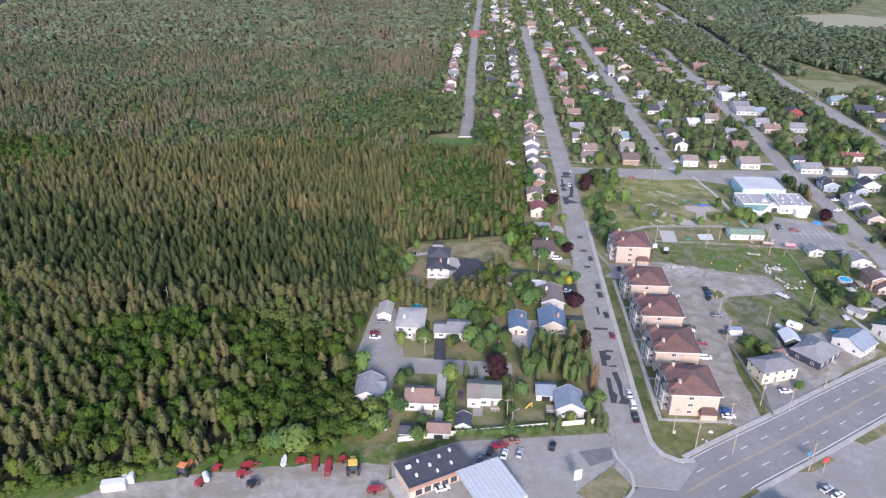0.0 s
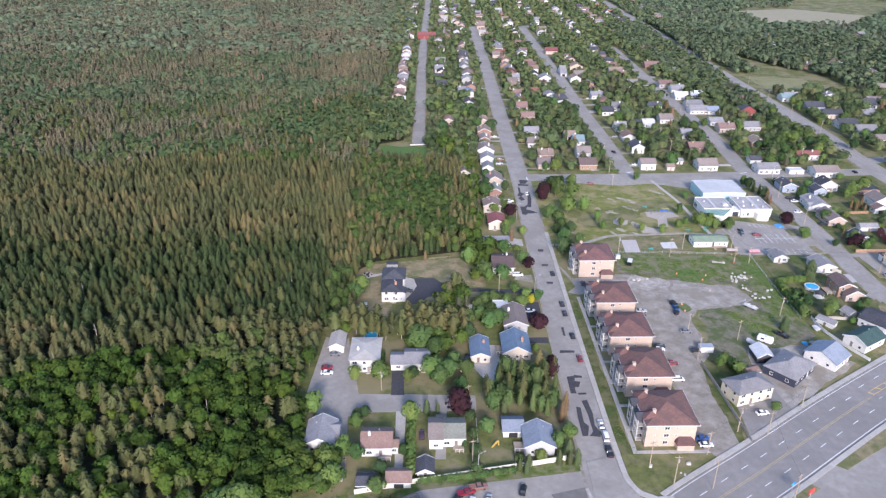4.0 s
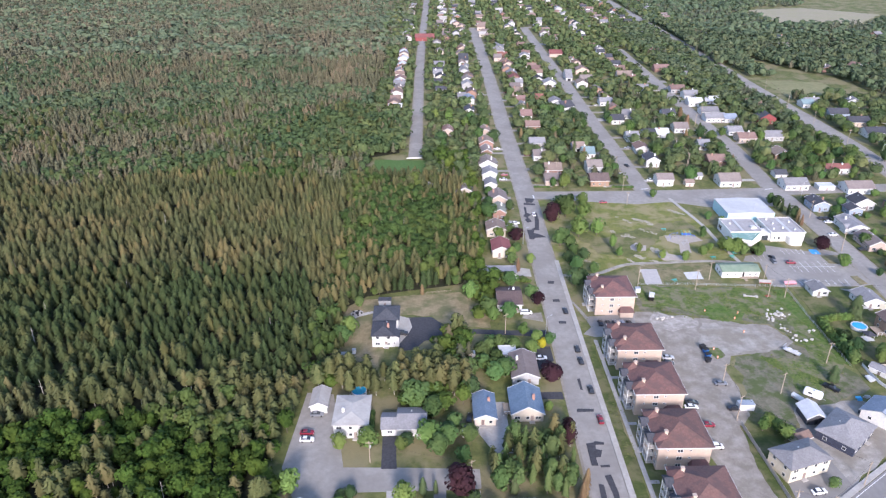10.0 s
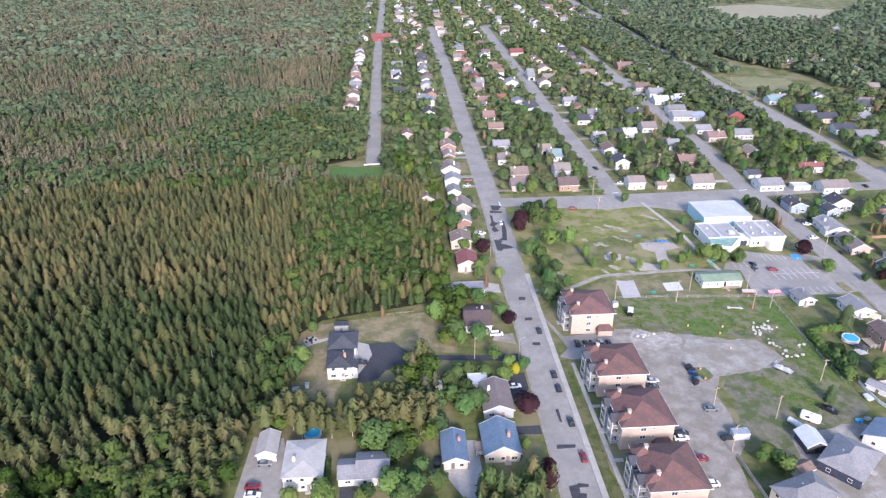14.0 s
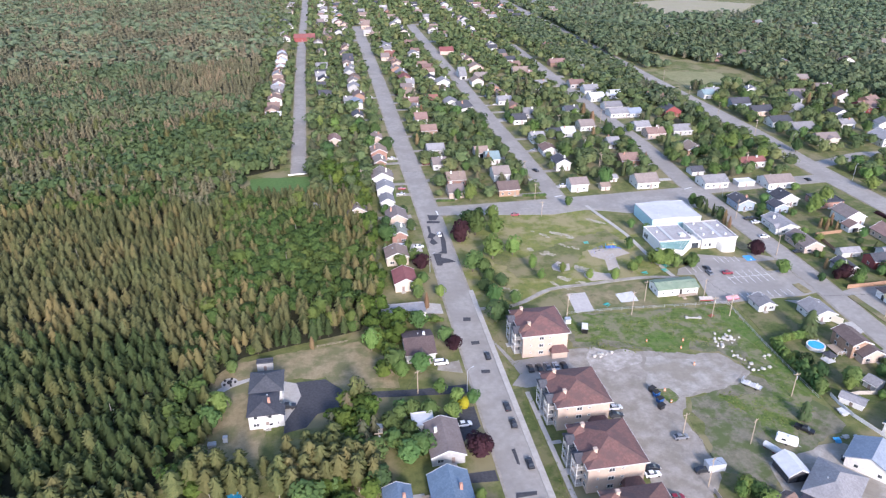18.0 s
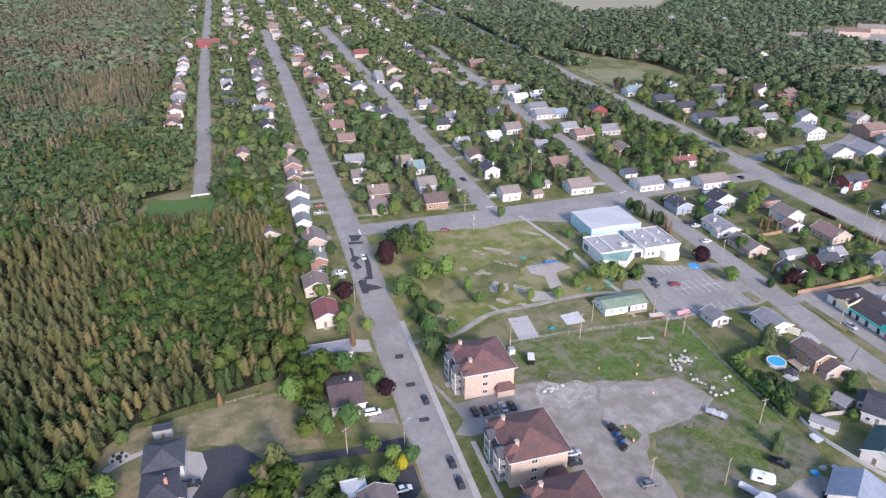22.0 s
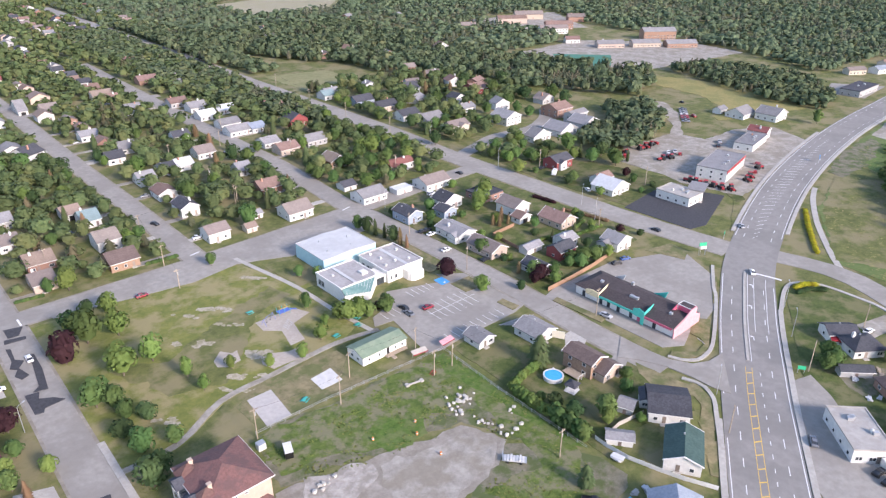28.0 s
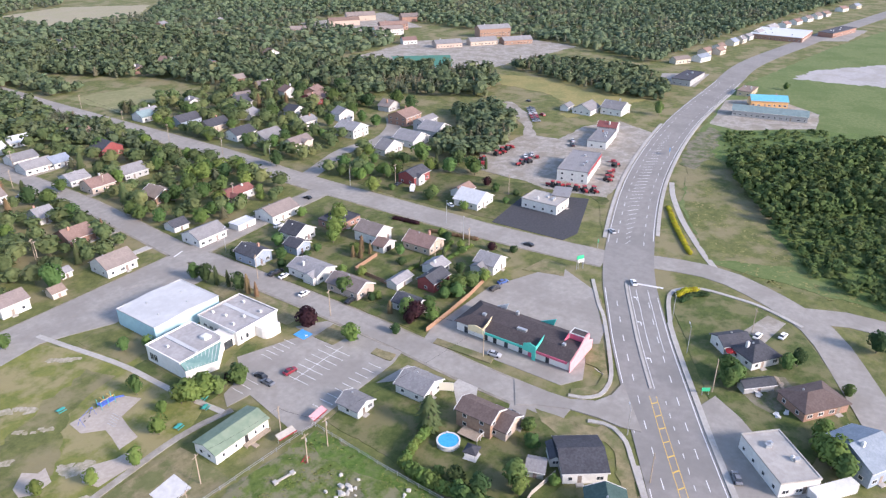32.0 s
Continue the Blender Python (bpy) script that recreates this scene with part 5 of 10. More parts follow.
def hip_roof(w, d, e, rise, over=0.5, th=0.2):
    hw, hd = w / 2 + over, d / 2 + over
    if w >= d:
        r = [(-(hw - hd * 0.95), 0, e + rise), (hw - hd * 0.95, 0, e + rise)]
    else:
        r = [(0, -(hd - hw * 0.95), e + rise), (0, hd - hw * 0.95, e + rise)]
    v = [(-hw, -hd, e - 0.1), (hw, -hd, e - 0.1), (hw, hd, e - 0.1), (-hw, hd, e - 0.1)]
    v += [(x, y, z + th) for x, y, z in v] + r
    f = [(3, 2, 1, 0), (0, 1, 5, 4), (1, 2, 6, 5), (2, 3, 7, 6), (3, 0, 4, 7)]
    f += [(4, 5, 9, 8), (5, 6, 9), (6, 7, 8, 9), (7, 4, 8)] if w >= d else [(4, 5, 8), (5, 6, 9, 8), (6, 7, 9), (7, 4, 8, 9)]
    return Soup().add(v, f)


HOUSES = []      # plan circles that trees keep clear of
_hr = random.Random(11)


def house(x, y, w, d, rot, e, style, wall, roof, use="house", storeys=1, detail=2, group="", pitch=None):
    """One detached building with its walls, roof, windows and doors as parts."""
    wm, wn_ = WALLS[wall]
    rm, rn_ = ROOFS[roof]
    big = {"house": "bungalow" if storeys == 1 and e < 4.3 else "two-storey house", "garage": "garage", "shed": "garden shed"}[use]
    if style == "flat" and use == "house":
        big = "flat-roofed building"
    name = {"house": "house", "garage": "garage", "shed": "shed"}[use]
    h = thing(name, pose(x, y, 0, 0, 0, rot), f"{wn_} {big} with a {rn_} roof", name, group)
    HOUSES.append((x, y, max(w, d) * 0.5 + 1.0))
    r = _hr
    rise = {"gx": d * 0.5, "gy": w * 0.5}.get(style, 0) * (pitch or r.uniform(0.42, 0.58))
    if style in ("gx", "gy"):
        part("wall", gable_walls(w, d, e, rise, style[1]).mesh("wall", wm), h)
        part("roof", gable_roof(w, d, e, rise, style[1]).mesh("roof", rm), h)
        if detail > 1:
            o, t = 0.47, 0.1
            if style == "gy":
                for q in (-1, 1):
                    s, y0, y1 = Soup(), q * (d / 2 + o) - .08, q * (d / 2 + o) + .08
                    p = [(-w / 2 - o, e - o * rise / (w / 2) - .1), (0, e + rise - .1), (w / 2 + o, e - o * rise / (w / 2) - .1), (w / 2 + o, e - o * rise / (w / 2) + .25), (0, e + rise + .25), (-w / 2 - o, e - o * rise / (w / 2) + .25)]
                    s.add([(u, y0, z) for u, z in p] + [(u, y1, z) for u, z in p], [(0, 1, 4, 5), (1, 2, 3, 4), (11, 10, 7, 6), (10, 9, 8, 7)] + [(i, i + 6, (i + 1) % 6 + 6, (i + 1) % 6) for i in range(6)])
                    part("fascia", s.mesh("fascia", WHITE), h, "white eaves trim")
            else:
                for q in (-1, 1):
                    s = Soup()
                    s.box(-w / 2 - o, q * (d / 2 + o) - t, e - o * rise / (d / 2) - 0.06, w / 2 + o, q * (d / 2 + o) + t, e - o * rise / (d / 2) + 0.14)
                    part("fascia", s.mesh("fascia", WHITE), h, "white eaves trim")
    elif style == "hip":
        rise = min(w, d) * 0.5 * (pitch or r.uniform(0.42, 0.55))
        part("wall", gable_walls(w, d, e, 0, "").mesh("wall", wm), h)
        part("roof", hip_roof(w, d, e, rise).mesh("roof", rm), h)
    else:
        part("wall", gable_walls(w, d, e, 0, "").mesh("wall", wm), h)
        s = Soup().box(-w / 2 + 0.2, -d / 2 + 0.2, e, w / 2 - 0.2, d / 2 - 0.2, e + 0.12)
        for x0, y0, x1, y1 in ((-w / 2 - .15, -d / 2 - .15, w / 2 + .15, -d / 2 + .2), (-w / 2 - .15, d / 2 - .2, w / 2 + .15, d / 2 + .15), (-w / 2 - .15, -d / 2 + .2, -w / 2 + .2, d / 2 - .2), (w / 2 - .2, -d / 2 + .2, w / 2 + .15, d / 2 - .2)):
            s.box(x0, y0, e - 0.1, x1, y1, e + 0.32)
        part("roof", s.mesh("roof", rm), h)
        if use == "house" and w * d > 120:
            for k in range(3):
                ux, uy = r.uniform(-.3, .3) * w, r.uniform(-.3, .3) * d
                part("roof_unit", Soup().box(ux - .7, uy - .5, e + .1, ux + .7, uy + .5, e + 1.0).mesh("roof_unit", METAL), h, "grey ventilation box")
    if use == "shed":
        part("door", Soup().box(-0.45, -d / 2 - 0.05, 0, 0.45, -d / 2 + 0.05, 1.9).mesh("door", DARK if wall == "dark" else DOOR), h)
        return h
    if use == "garage":
        part("garage_door", Soup().box(-1.4, -d / 2 - 0.06, 0, 1.4, -d / 2 + 0.04, 2.2).mesh("garage_door", DARK if r.random() < 0.4 else WHITE), h)
        window(h, -w / 2, 0, 1.1, -90)
        return h
    dx = r.choice((-0.12, 0.14, 0.28)) * w
    dark_wall = wall in ("navy", "dark")
    part("door", Soup().box(dx - 0.48, -d / 2 - 0.06, 0.35, dx + 0.48, -d / 2 + 0.05, 2.4).mesh("door", WHITE if dark_wall else DOOR), h)
    put = window if detail > 1 else plain_window
    if detail > 1:
        part("step", Soup().box(dx - 0.9, -d / 2 - 1.2, -0.1, dx + 0.9, -d / 2, 0.32).mesh("step", CONCRETE), h)
    rows = () if y > 720 else (0.95,) if e < 4.3 else (0.95, 3.55)
    nx, ny = max(1, int(w / 3.2)), max(1, int(d / 4.2))
    for z in rows:
        if z + 1.3 > e:
            continue
        for i in range(nx):
            px = -w / 2 + w * (i + 0.5) / nx
            if z > 2 or abs(px - dx) > 1.35:
                put(h, px, -d / 2, z, 0, r.choice((1.2, 1.8)), 1.2)
        if detail > 1:
            for i in range(ny):
                py = -d / 2 + d * (i + 0.5) / ny
                window(h, -w / 2, py, z, -90)
                if detail > 2:
                    window(h, w / 2, py, z, 90)
    if r.random() < 0.5:
        cx, cy = r.choice((-0.25, 0.22)) * w, r.choice((-0.1, 0.12)) * d
        zt = e + max(rise, 0.3) + 0.75
        part("chimney", Soup().box(cx - .4, cy - .4, e, cx + .4, cy + .4, zt).box(cx - .2, cy - .2, zt, cx + .2, cy + .2, zt + .25).mesh("chimney", BRICKDARK if r.random() < 0.5 else WHITE), h)
    if r.random() < 0.6 and style != "flat" and detail > 1:
        vx, vy = r.uniform(-.2, .2) * w, r.uniform(0.1, 0.25) * d
        zr = e + rise * (1 - (abs(vy) / (d / 2) if style == "gx" else abs(vx) / (w / 2))) if style != "hip" else e + rise * .6
        part("roof_vent", Soup().box(vx - .2, vy - .2, zr - .25, vx + .2, vy + .2, zr + .6).mesh("roof_vent", METAL), h)
    return h

def wing(h, x, y, w, d, e, axis, wall, roof, k=0.45):
    """A lower or cross-gabled part built on to a house, in the house's own directions."""
    rise = (w if axis == "y" else d) * 0.5 * k
    g = part("wing", gable_walls(w, d, e, rise, axis).mesh("wing", WALLS[wall][0]), h, at=pose(x, y, 0))
    part("wing_roof", gable_roof(w, d, e, rise, axis, 0.35, 0.2).mesh("wing_roof", ROOFS[roof][0]), g)
    window(g, 0, -d / 2, 0.95, 0, min(1.6, w - 1.0), 1.1)
    return h


def deck_of(h, x0, y0, x1, y1, z=0.6):
    """A timber deck with posts and a rail, against a house."""
    g = part("deck", Soup().box(x0, y0, z - .12, x1, y1, z).mesh("deck", WOODPOLE), h, "weathered timber deck", at=pose(0, 0, 0))
    for x in (x0 + .08, (x0 + x1) / 2, x1 - .08):
        part("deck_post", Soup().box(x - .06, y0, -.15, x + .06, y0 + .12, z + .95).mesh("deck_post", WHITE), g)
    part("handrail", Soup().box(x0, y0, z + .9, x1, y0 + .1, z + 1.0).mesh("handrail", WHITE), g)
    return h


# the five apartment buildings
STUCCO = mat("peach_stucco", (0.44, 0.345, 0.275), (0.51, 0.405, 0.325), 1.3, 0.85, 0.05, 0.4, 5, (0.41, 0.325, 0.265))
APT_ROOF = mat("red_brown_shingle", (0.128, 0.070, 0.062), (0.185, 0.102, 0.090), 0.55, 0.9, 0.25, 0.7, 4.5, (0.102, 0.068, 0.066), vary=0.1)


def apartment():
    w, d, e = 15.4, 16.2, 8.6
    a = thing("apartment_building", pose(72.8, 197, 0), "three-storey peach stucco apartment building with a red-brown hip roof", "apartment building", "apartment row")
    part("wall", gable_walls(w, d, e, 0, "").mesh("wall", STUCCO), a)
    part("roof", hip_roof(w, d, e, 3.2, 0.7).mesh("roof", APT_ROOF), a)
    part("fascia", Soup().box(-w / 2 - .74, -d / 2 - .74, e - .12, w / 2 + .74, -d / 2 - .66, e + .12).box(w / 2 + .66, -d / 2 - .66, e - .12, w / 2 + .74, d / 2 + .7, e + .12).box(-w / 2 - .74, -d / 2 - .66, e - .12, -w / 2 - .66, d / 2 + .7, e + .12).mesh("fascia", WHITE), a, "white gutter")
    # small hipped turrets over the street side
    for y in (-4.6, 5.2):
        s = Soup().add([(-8.6, y - 1.7, e - .1), (-4.6, y - 1.7, e + 1.7), (-4.6, y + 1.7, e + 1.7), (-8.6, y + 1.7, e - .1), (-8.6, y - 1.7, e + .3), (-8.6, y + 1.7, e + .3), (-5.6, y, e + 2.5)], [(0, 4, 5, 3), (0, 1, 6, 4), (1, 2, 6), (3, 5, 6, 2), (4, 6, 5), (0, 3, 2, 1)])
        part("dormer", s.mesh("dormer", APT_ROOF), a)
        part("chimney", Soup().box(-5.4, y - .45, e + 1.2, -4.5, y + .45, e + 3.0).box(-5.5, y - .55, e + 2.8, -4.4, y + .55, e + 3.1).mesh("chimney", STUCCO), a, "peach chimney box")
    # south and north faces
    for k, z in enumerate((1.0, 3.75, 6.5)):
        window(a, -1.4, -d / 2, z, 0, 1.7, 1.3)
        window(a, 1.6, -d / 2, z + 0.5, 0, 0.9, 0.6)
        window(a, -5.0, -d / 2, z + 0.6, 0, 0.6, 0.6)
        for x in (-4, 0, 4):
            window(a, x, d / 2, z, 180, 1.4, 1.2)
        for y in (-5, -1, 3, 6):
            window(a, w / 2, y, z, 90, 1.4, 1.2)
        for y in (-6.3, 0.3, 6.6):
            window(a, -w / 2, y, z, -90, 1.4, 1.3)
    # entrance annexe at the south-east corner
    ann = part("annexe", Soup().box(1.9, -d / 2 - 2.2, -.2, 7.1, -d / 2, 2.6).mesh("annexe", STUCCO), a)
    part("annexe_roof", Soup().add([(1.4, -d / 2 - 2.7, 2.5), (7.6, -d / 2 - 2.7, 2.5), (7.6, -d / 2, 2.5), (1.4, -d / 2, 2.5), (2.6, -d / 2, 3.9), (6.4, -d / 2, 3.9)], [(3, 2, 1, 0), (0, 1, 5, 4), (1, 2, 5), (0, 4, 3), (2, 3, 4, 5)]).mesh("annexe_roof", APT_ROOF), ann)
    # balconies on the street side
    for y in (-3.4, 3.6):
        for k in range(3):
            z = 0.2 + 2.75 * k
            b = part("balcony", Soup().box(-w / 2 - 2.1, y - 2.0, z - .18, -w / 2, y + 2.0, z).mesh("balcony", CONCRETE), a)
            s = Soup().box(-w / 2 - 2.1, y - 2.0, z + .95, -w / 2 - 2.02, y + 2.0, z + 1.02)
            s.box(-w / 2 - 2.1, y - 2.0, z + .95, -w / 2, y - 1.93, z + 1.02).box(-w / 2 - 2.1, y + 1.93, z + .95, -w / 2, y + 2.0, z + 1.02)
            for i in range(9):
                yy = y - 1.98 + 0.495 * i
                s.box(-w / 2 - 2.08, yy - .03, z, -w / 2 - 2.02, yy + .03, z + .95)
            part("railing", s.mesh("railing", WHITE), b, "white balcony railing")
            part("patio_door", Soup().box(-w / 2 - .06, y - .9, z + .05, -w / 2 + .05, y + .9, z + 2.1).mesh("patio_door", GLASS), b, "dark glass patio door")
        for q in (-1.95, 1.95):
            part("post", Soup().rod((-w / 2 - 2.0, y + q, -.1), (-w / 2 - 2.0, y + q, 8.3), 0.11, 0.11, 6).mesh("post", WHITE), a)
        part("balcony_roof", Soup().add([(-w / 2 - 2.5, y - 2.4, 8.3), (-w / 2, y - 2.4, 8.3), (-w / 2, y + 2.4, 8.3), (-w / 2 - 2.5, y + 2.4, 8.3), (-w / 2 - 2.5, y, 9.7), (-w / 2, y, 9.7)], [(0, 1, 5, 4), (3, 4, 5, 2), (0, 4, 3), (0, 3, 2, 1), (1, 2, 5)]).mesh("balcony_roof", ROOFS["slate"][0]), a, "dark shingled balcony roof")
    # entrance bay between them
    part("entrance_bay", Soup().box(-w / 2 - 1.2, -1.2, -.2, -w / 2, 1.4, 7.0).mesh("entrance_bay", STUCCO), a)
    part("bay_roof", Soup().add([(-w / 2 - 1.6, -1.6, 6.9), (-w / 2, -1.6, 6.9), (-w / 2, 1.8, 6.9), (-w / 2 - 1.6, 1.8, 6.9), (-w / 2 - 1.6, .1, 8.0), (-w / 2, .1, 8.0)], [(0, 1, 5, 4), (3, 4, 5, 2), (0, 4, 3), (0, 3, 2, 1), (1, 2, 5)]).mesh("bay_roof", ROOFS["slate"][0]), a, "dark bay roof")
    part("entry_steps", Soup().box(-w / 2 - 2.6, -1.0, -.2, -w / 2 - 1.2, 1.2, .35).box(-w / 2 - 3.4, -1.0, -.2, -w / 2 - 2.6, 1.2, .18).mesh("entry_steps", CONCRETE), a)
    return a


_first = apartment()
for _y in (221.5, 245.9, 270.3, 306.8):
    copy_thing(_first, pose(72.8, _y, 0))
for _y in (197, 221.5, 245.9, 270.3, 306.8):
    HOUSES.append((72.8, _y, 11))

# the school, its gymnasium and sheds
SCHOOL_W = mat("white_cladding", (0.72, 0.70, 0.66), (0.80, 0.78, 0.74), 1.2, 0.7, 0, 0.3, 5, (0.66, 0.63, 0.58))
TEAL_W = mat("pale_teal_cladding", (0.36, 0.55, 0.60), (0.44, 0.63, 0.67), 1.4, 0.65)
FLATROOF = mat("flat_roof_gravel", (0.33, 0.315, 0.305), (0.42, 0.40, 0.39), 1.2, 0.92, 0.1, 0.5, 5, (0.28, 0.27, 0.26))
WHITEROOF = mat("white_membrane", (0.47, 0.475, 0.475), (0.54, 0.545, 0.545), 2.5, 0.7, 0, 0.5, 9, (0.41, 0.41, 0.41))
GREENGLASS = mat("green_glazed_slope", (0.11, 0.205, 0.195), (0.165, 0.275, 0.26), 1.2, 0.35)


def rim(s, x0, y0, x1, y1, z, t=0.3, up=0.35):
    return s.box(x0, y0, z, x1, y0 + t, z + up).box(x0, y1 - t, z, x1, y1, z + up).box(x0, y0 + t, z, x0 + t, y1 - t, z + up).box(x1 - t, y0 + t, z, x1, y1 - t, z + up)


gym = thing("gymnasium", pose(0, 0, 0), "pale teal school gymnasium with a white flat roof", "school")
part("wall", Soup().box(150.8, 385.6, -.2, 174.8, 405.4, 5.6).mesh("wall", TEAL_W), gym)
part("roof", rim(Soup().add([(150.8, 385.6, 5.6), (174.8, 385.6, 5.6), (174.8, 405.4, 5.6), (150.8, 405.4, 5.6), (162.8, 385.6, 6.3), (162.8, 405.4, 6.3)], [(0, 4, 5, 3), (4, 1, 2, 5), (0, 1, 4), (2, 3, 5)]), 150.7, 385.5, 174.9, 405.5, 5.55, 0.25, 0.3).mesh("roof", WHITEROOF), gym, "white membrane roof with a low ridge")
for _x, _y in ((156, 391), (158, 400), (169, 397), (166, 390)):
    part("roof_vent", Soup().rod((_x, _y, 5.6), (_x, _y, 6.6), .22).mesh("roof_vent", METAL), gym)
part("door", Soup().box(173.0, 385.5, 0, 174.6, 385.62, 2.3).mesh("door", DARK), gym)

school = thing("school", pose(0, 0, 0), "single-storey white school with flat gravel roofs", "school")
part("east_wing", Soup().box(164.4, 364.6, -.2, 180.6, 382.4, 4.4).mesh("east_wing", SCHOOL_W), school)
part("wing_roof", rim(Soup().box(164.7, 364.9, 4.4, 180.3, 382.1, 4.5), 164.2, 364.4, 180.8, 382.6, 4.4, .35, .45).mesh("wing_roof", [FLATROOF]), school)
part("parapet", rim(Soup(), 164.1, 364.3, 180.9, 382.7, 4.35, .3, .55).mesh("parapet", SCHOOL_W), school, "white parapet")
part("roof_walkway", Soup().box(173.2, 365.3, 4.5, 174.6, 381.8, 4.62).mesh("roof_walkway", WHITEROOF), school)
for _x, _y in ((167, 369), (169, 375), (172, 370), (177, 368), (178, 377), (168, 380)):
    part("roof_vent", Soup().box(_x - .35, _y - .35, 4.5, _x + .35, _y + .35, 5.3).mesh("roof_vent", WHITE), school)
part("rounded_bay", Soup().prism([(171.4, 364.6), (171.4, 361.6), (171.9, 360.3), (173.0, 359.7), (174.4, 359.5), (177.2, 359.5), (177.2, 364.6)], -.2, 3.6).mesh("rounded_bay", SCHOOL_W), school, "white rounded bay")
part("link", Soup().box(159.6, 366.0, -.2, 164.4, 372.5, 3.4).mesh("link", SCHOOL_W), school)
part("link_door", Soup().box(160.4, 365.9, 0, 163.6, 366.02, 2.6).mesh("link_door", GLASS), school)
part("classroom_wing", Soup().add([(144.2, 362.6, -.2), (153.0, 359.6, -.2), (160.0, 366.0, -.2), (160.0, 380.4, -.2), (144.2, 380.4, -.2), (144.2, 364.6, 5.0), (158.8, 364.6, 5.0), (160.0, 366.0, 5.0), (160.0, 380.4, 5.0), (144.2, 380.4, 5.0), (144.2, 362.6, 3.2), (153.0, 359.6, 3.0)],
     [(0, 1, 2, 3, 4)[::-1], (5, 6, 7, 8, 9), (0, 10, 5, 9, 4)[::-1], (0, 1, 11, 10), (1, 2, 7, 6, 11), (2, 3, 8, 7), (3, 4, 9, 8)]).mesh("classroom_wing", SCHOOL_W), school)
part("glazed_slope", Soup().add([(144.3, 362.5, 3.26), (153.0, 359.5, 3.06), (158.7, 364.5, 5.06), (144.3, 364.5, 5.06), (144.3, 362.5, 3.16), (153.0, 359.5, 2.96), (158.7, 364.5, 4.96), (144.3, 364.5, 4.96)], [(0, 1, 2, 3), (7, 6, 5, 4), (0, 4, 5, 1), (1, 5, 6, 2), (2, 6, 7, 3), (3, 7, 4, 0)]).mesh("glazed_slope", GREENGLASS), school, "green glazed sloping roof light")
for _k in range(9):
    _t = (_k + 1) / 10
    _a = Vector((144.3, 362.5, 3.3)).lerp(Vector((153.0, 359.5, 3.1)), _t)
    _b = Vector((144.3, 364.5, 5.1)).lerp(Vector((158.7, 364.5, 5.1)), _t)
    part("glazing_bar", Soup().rod(_a, _b, .05, .05, 4).mesh("glazing_bar", WHITE), school)
part("classroom_roof", Soup().prism([(144.4, 364.8), (158.6, 364.8), (159.8, 366.2), (159.8, 380.2), (144.4, 380.2)], 4.9, 5.08).mesh("classroom_roof", FLATROOF), school)
part("parapet", Soup().box(144.0, 364.4, 4.9, 144.35, 380.6, 5.4).box(144.35, 380.2, 4.9, 160.2, 380.6, 5.4).box(159.85, 366.0, 4.9, 160.2, 380.2, 5.4).box(144.35, 364.4, 4.9, 158.9, 364.7, 5.4).mesh("parapet", SCHOOL_W), school, "white parapet")
part("roof_walkway", Soup().box(150.0, 365.2, 5.08, 151.2, 379.8, 5.4).mesh("roof_walkway", WHITEROOF), school)
part("roof_unit", Soup().box(155.6, 368.0, 5.0, 158.0, 370.4, 6.0).mesh("roof_unit", WHITE), school, "white roof ventilation unit")
part("roof_unit", Soup().box(147.0, 374.0, 5.0, 147.7, 374.7, 5.7).mesh("roof_unit", WHITE), school)
for _y in (376.3, 378.2):
    window(school, 144.2, _y, 1.0, -90, 1.8, 2.4)
window(school, 168.2, 364.6, 0.9, 0, 1.2, 1.8)
window(school, 166.0, 364.6, 0.9, 0, .8, 1.8)
for _x in (164.4,):
    for _y in (374.2, 376.8, 379.6):
        window(school, _x, _y, 1.6, -90, 1.6, 1.0)
HOUSES += [(156, 395, 13), (168, 395, 13), (172, 373, 13), (152, 371, 12)]

pav = thing("school_annexe", pose(135.5, 332.6, 0), "long white portable classroom with a green metal roof", "school annexe")
part("wall", gable_walls(16.5, 8.0, 3.0, 1.2, "x").mesh("wall", SCHOOL_W), pav)
part("roof", gable_roof(16.5, 8.0, 3.0, 1.2, "x", 0.35).mesh("roof", ROOFS["green"][0]), pav)
for _x in (-6, -2.2, 4.0, 6.6):
    window(pav, _x, -4.0, 1.0, 0, .8, 1.2)
for _y in (-1.4, 1.6):
    window(pav, -8.25, _y, 1.0, -90, 1.2, 1.0)
part("door", Soup().box(0.6, -4.06, .5, 1.6, -3.95, 2.6).mesh("door", DARK), pav)
part("ramp", Soup().box(-.4, -5.6, .3, 7.5, -4.05, .5).box(1.0, -7.2, -.1, 2.2, -5.6, .3).mesh("ramp", WOODPOLE), pav, "weathered wooden ramp")
for _x in (-.2, 1.7, 3.6, 5.5, 7.4):
    part("post", Soup().box(_x - .05, -5.6, -.1, _x + .05, -5.5, 1.5).mesh("post", WOODPOLE), pav)
part("handrail", Soup().box(-.2, -5.6, 1.4, 7.4, -5.52, 1.5).mesh("handrail", WOODPOLE), pav)
HOUSES.append((135, 332, 9))

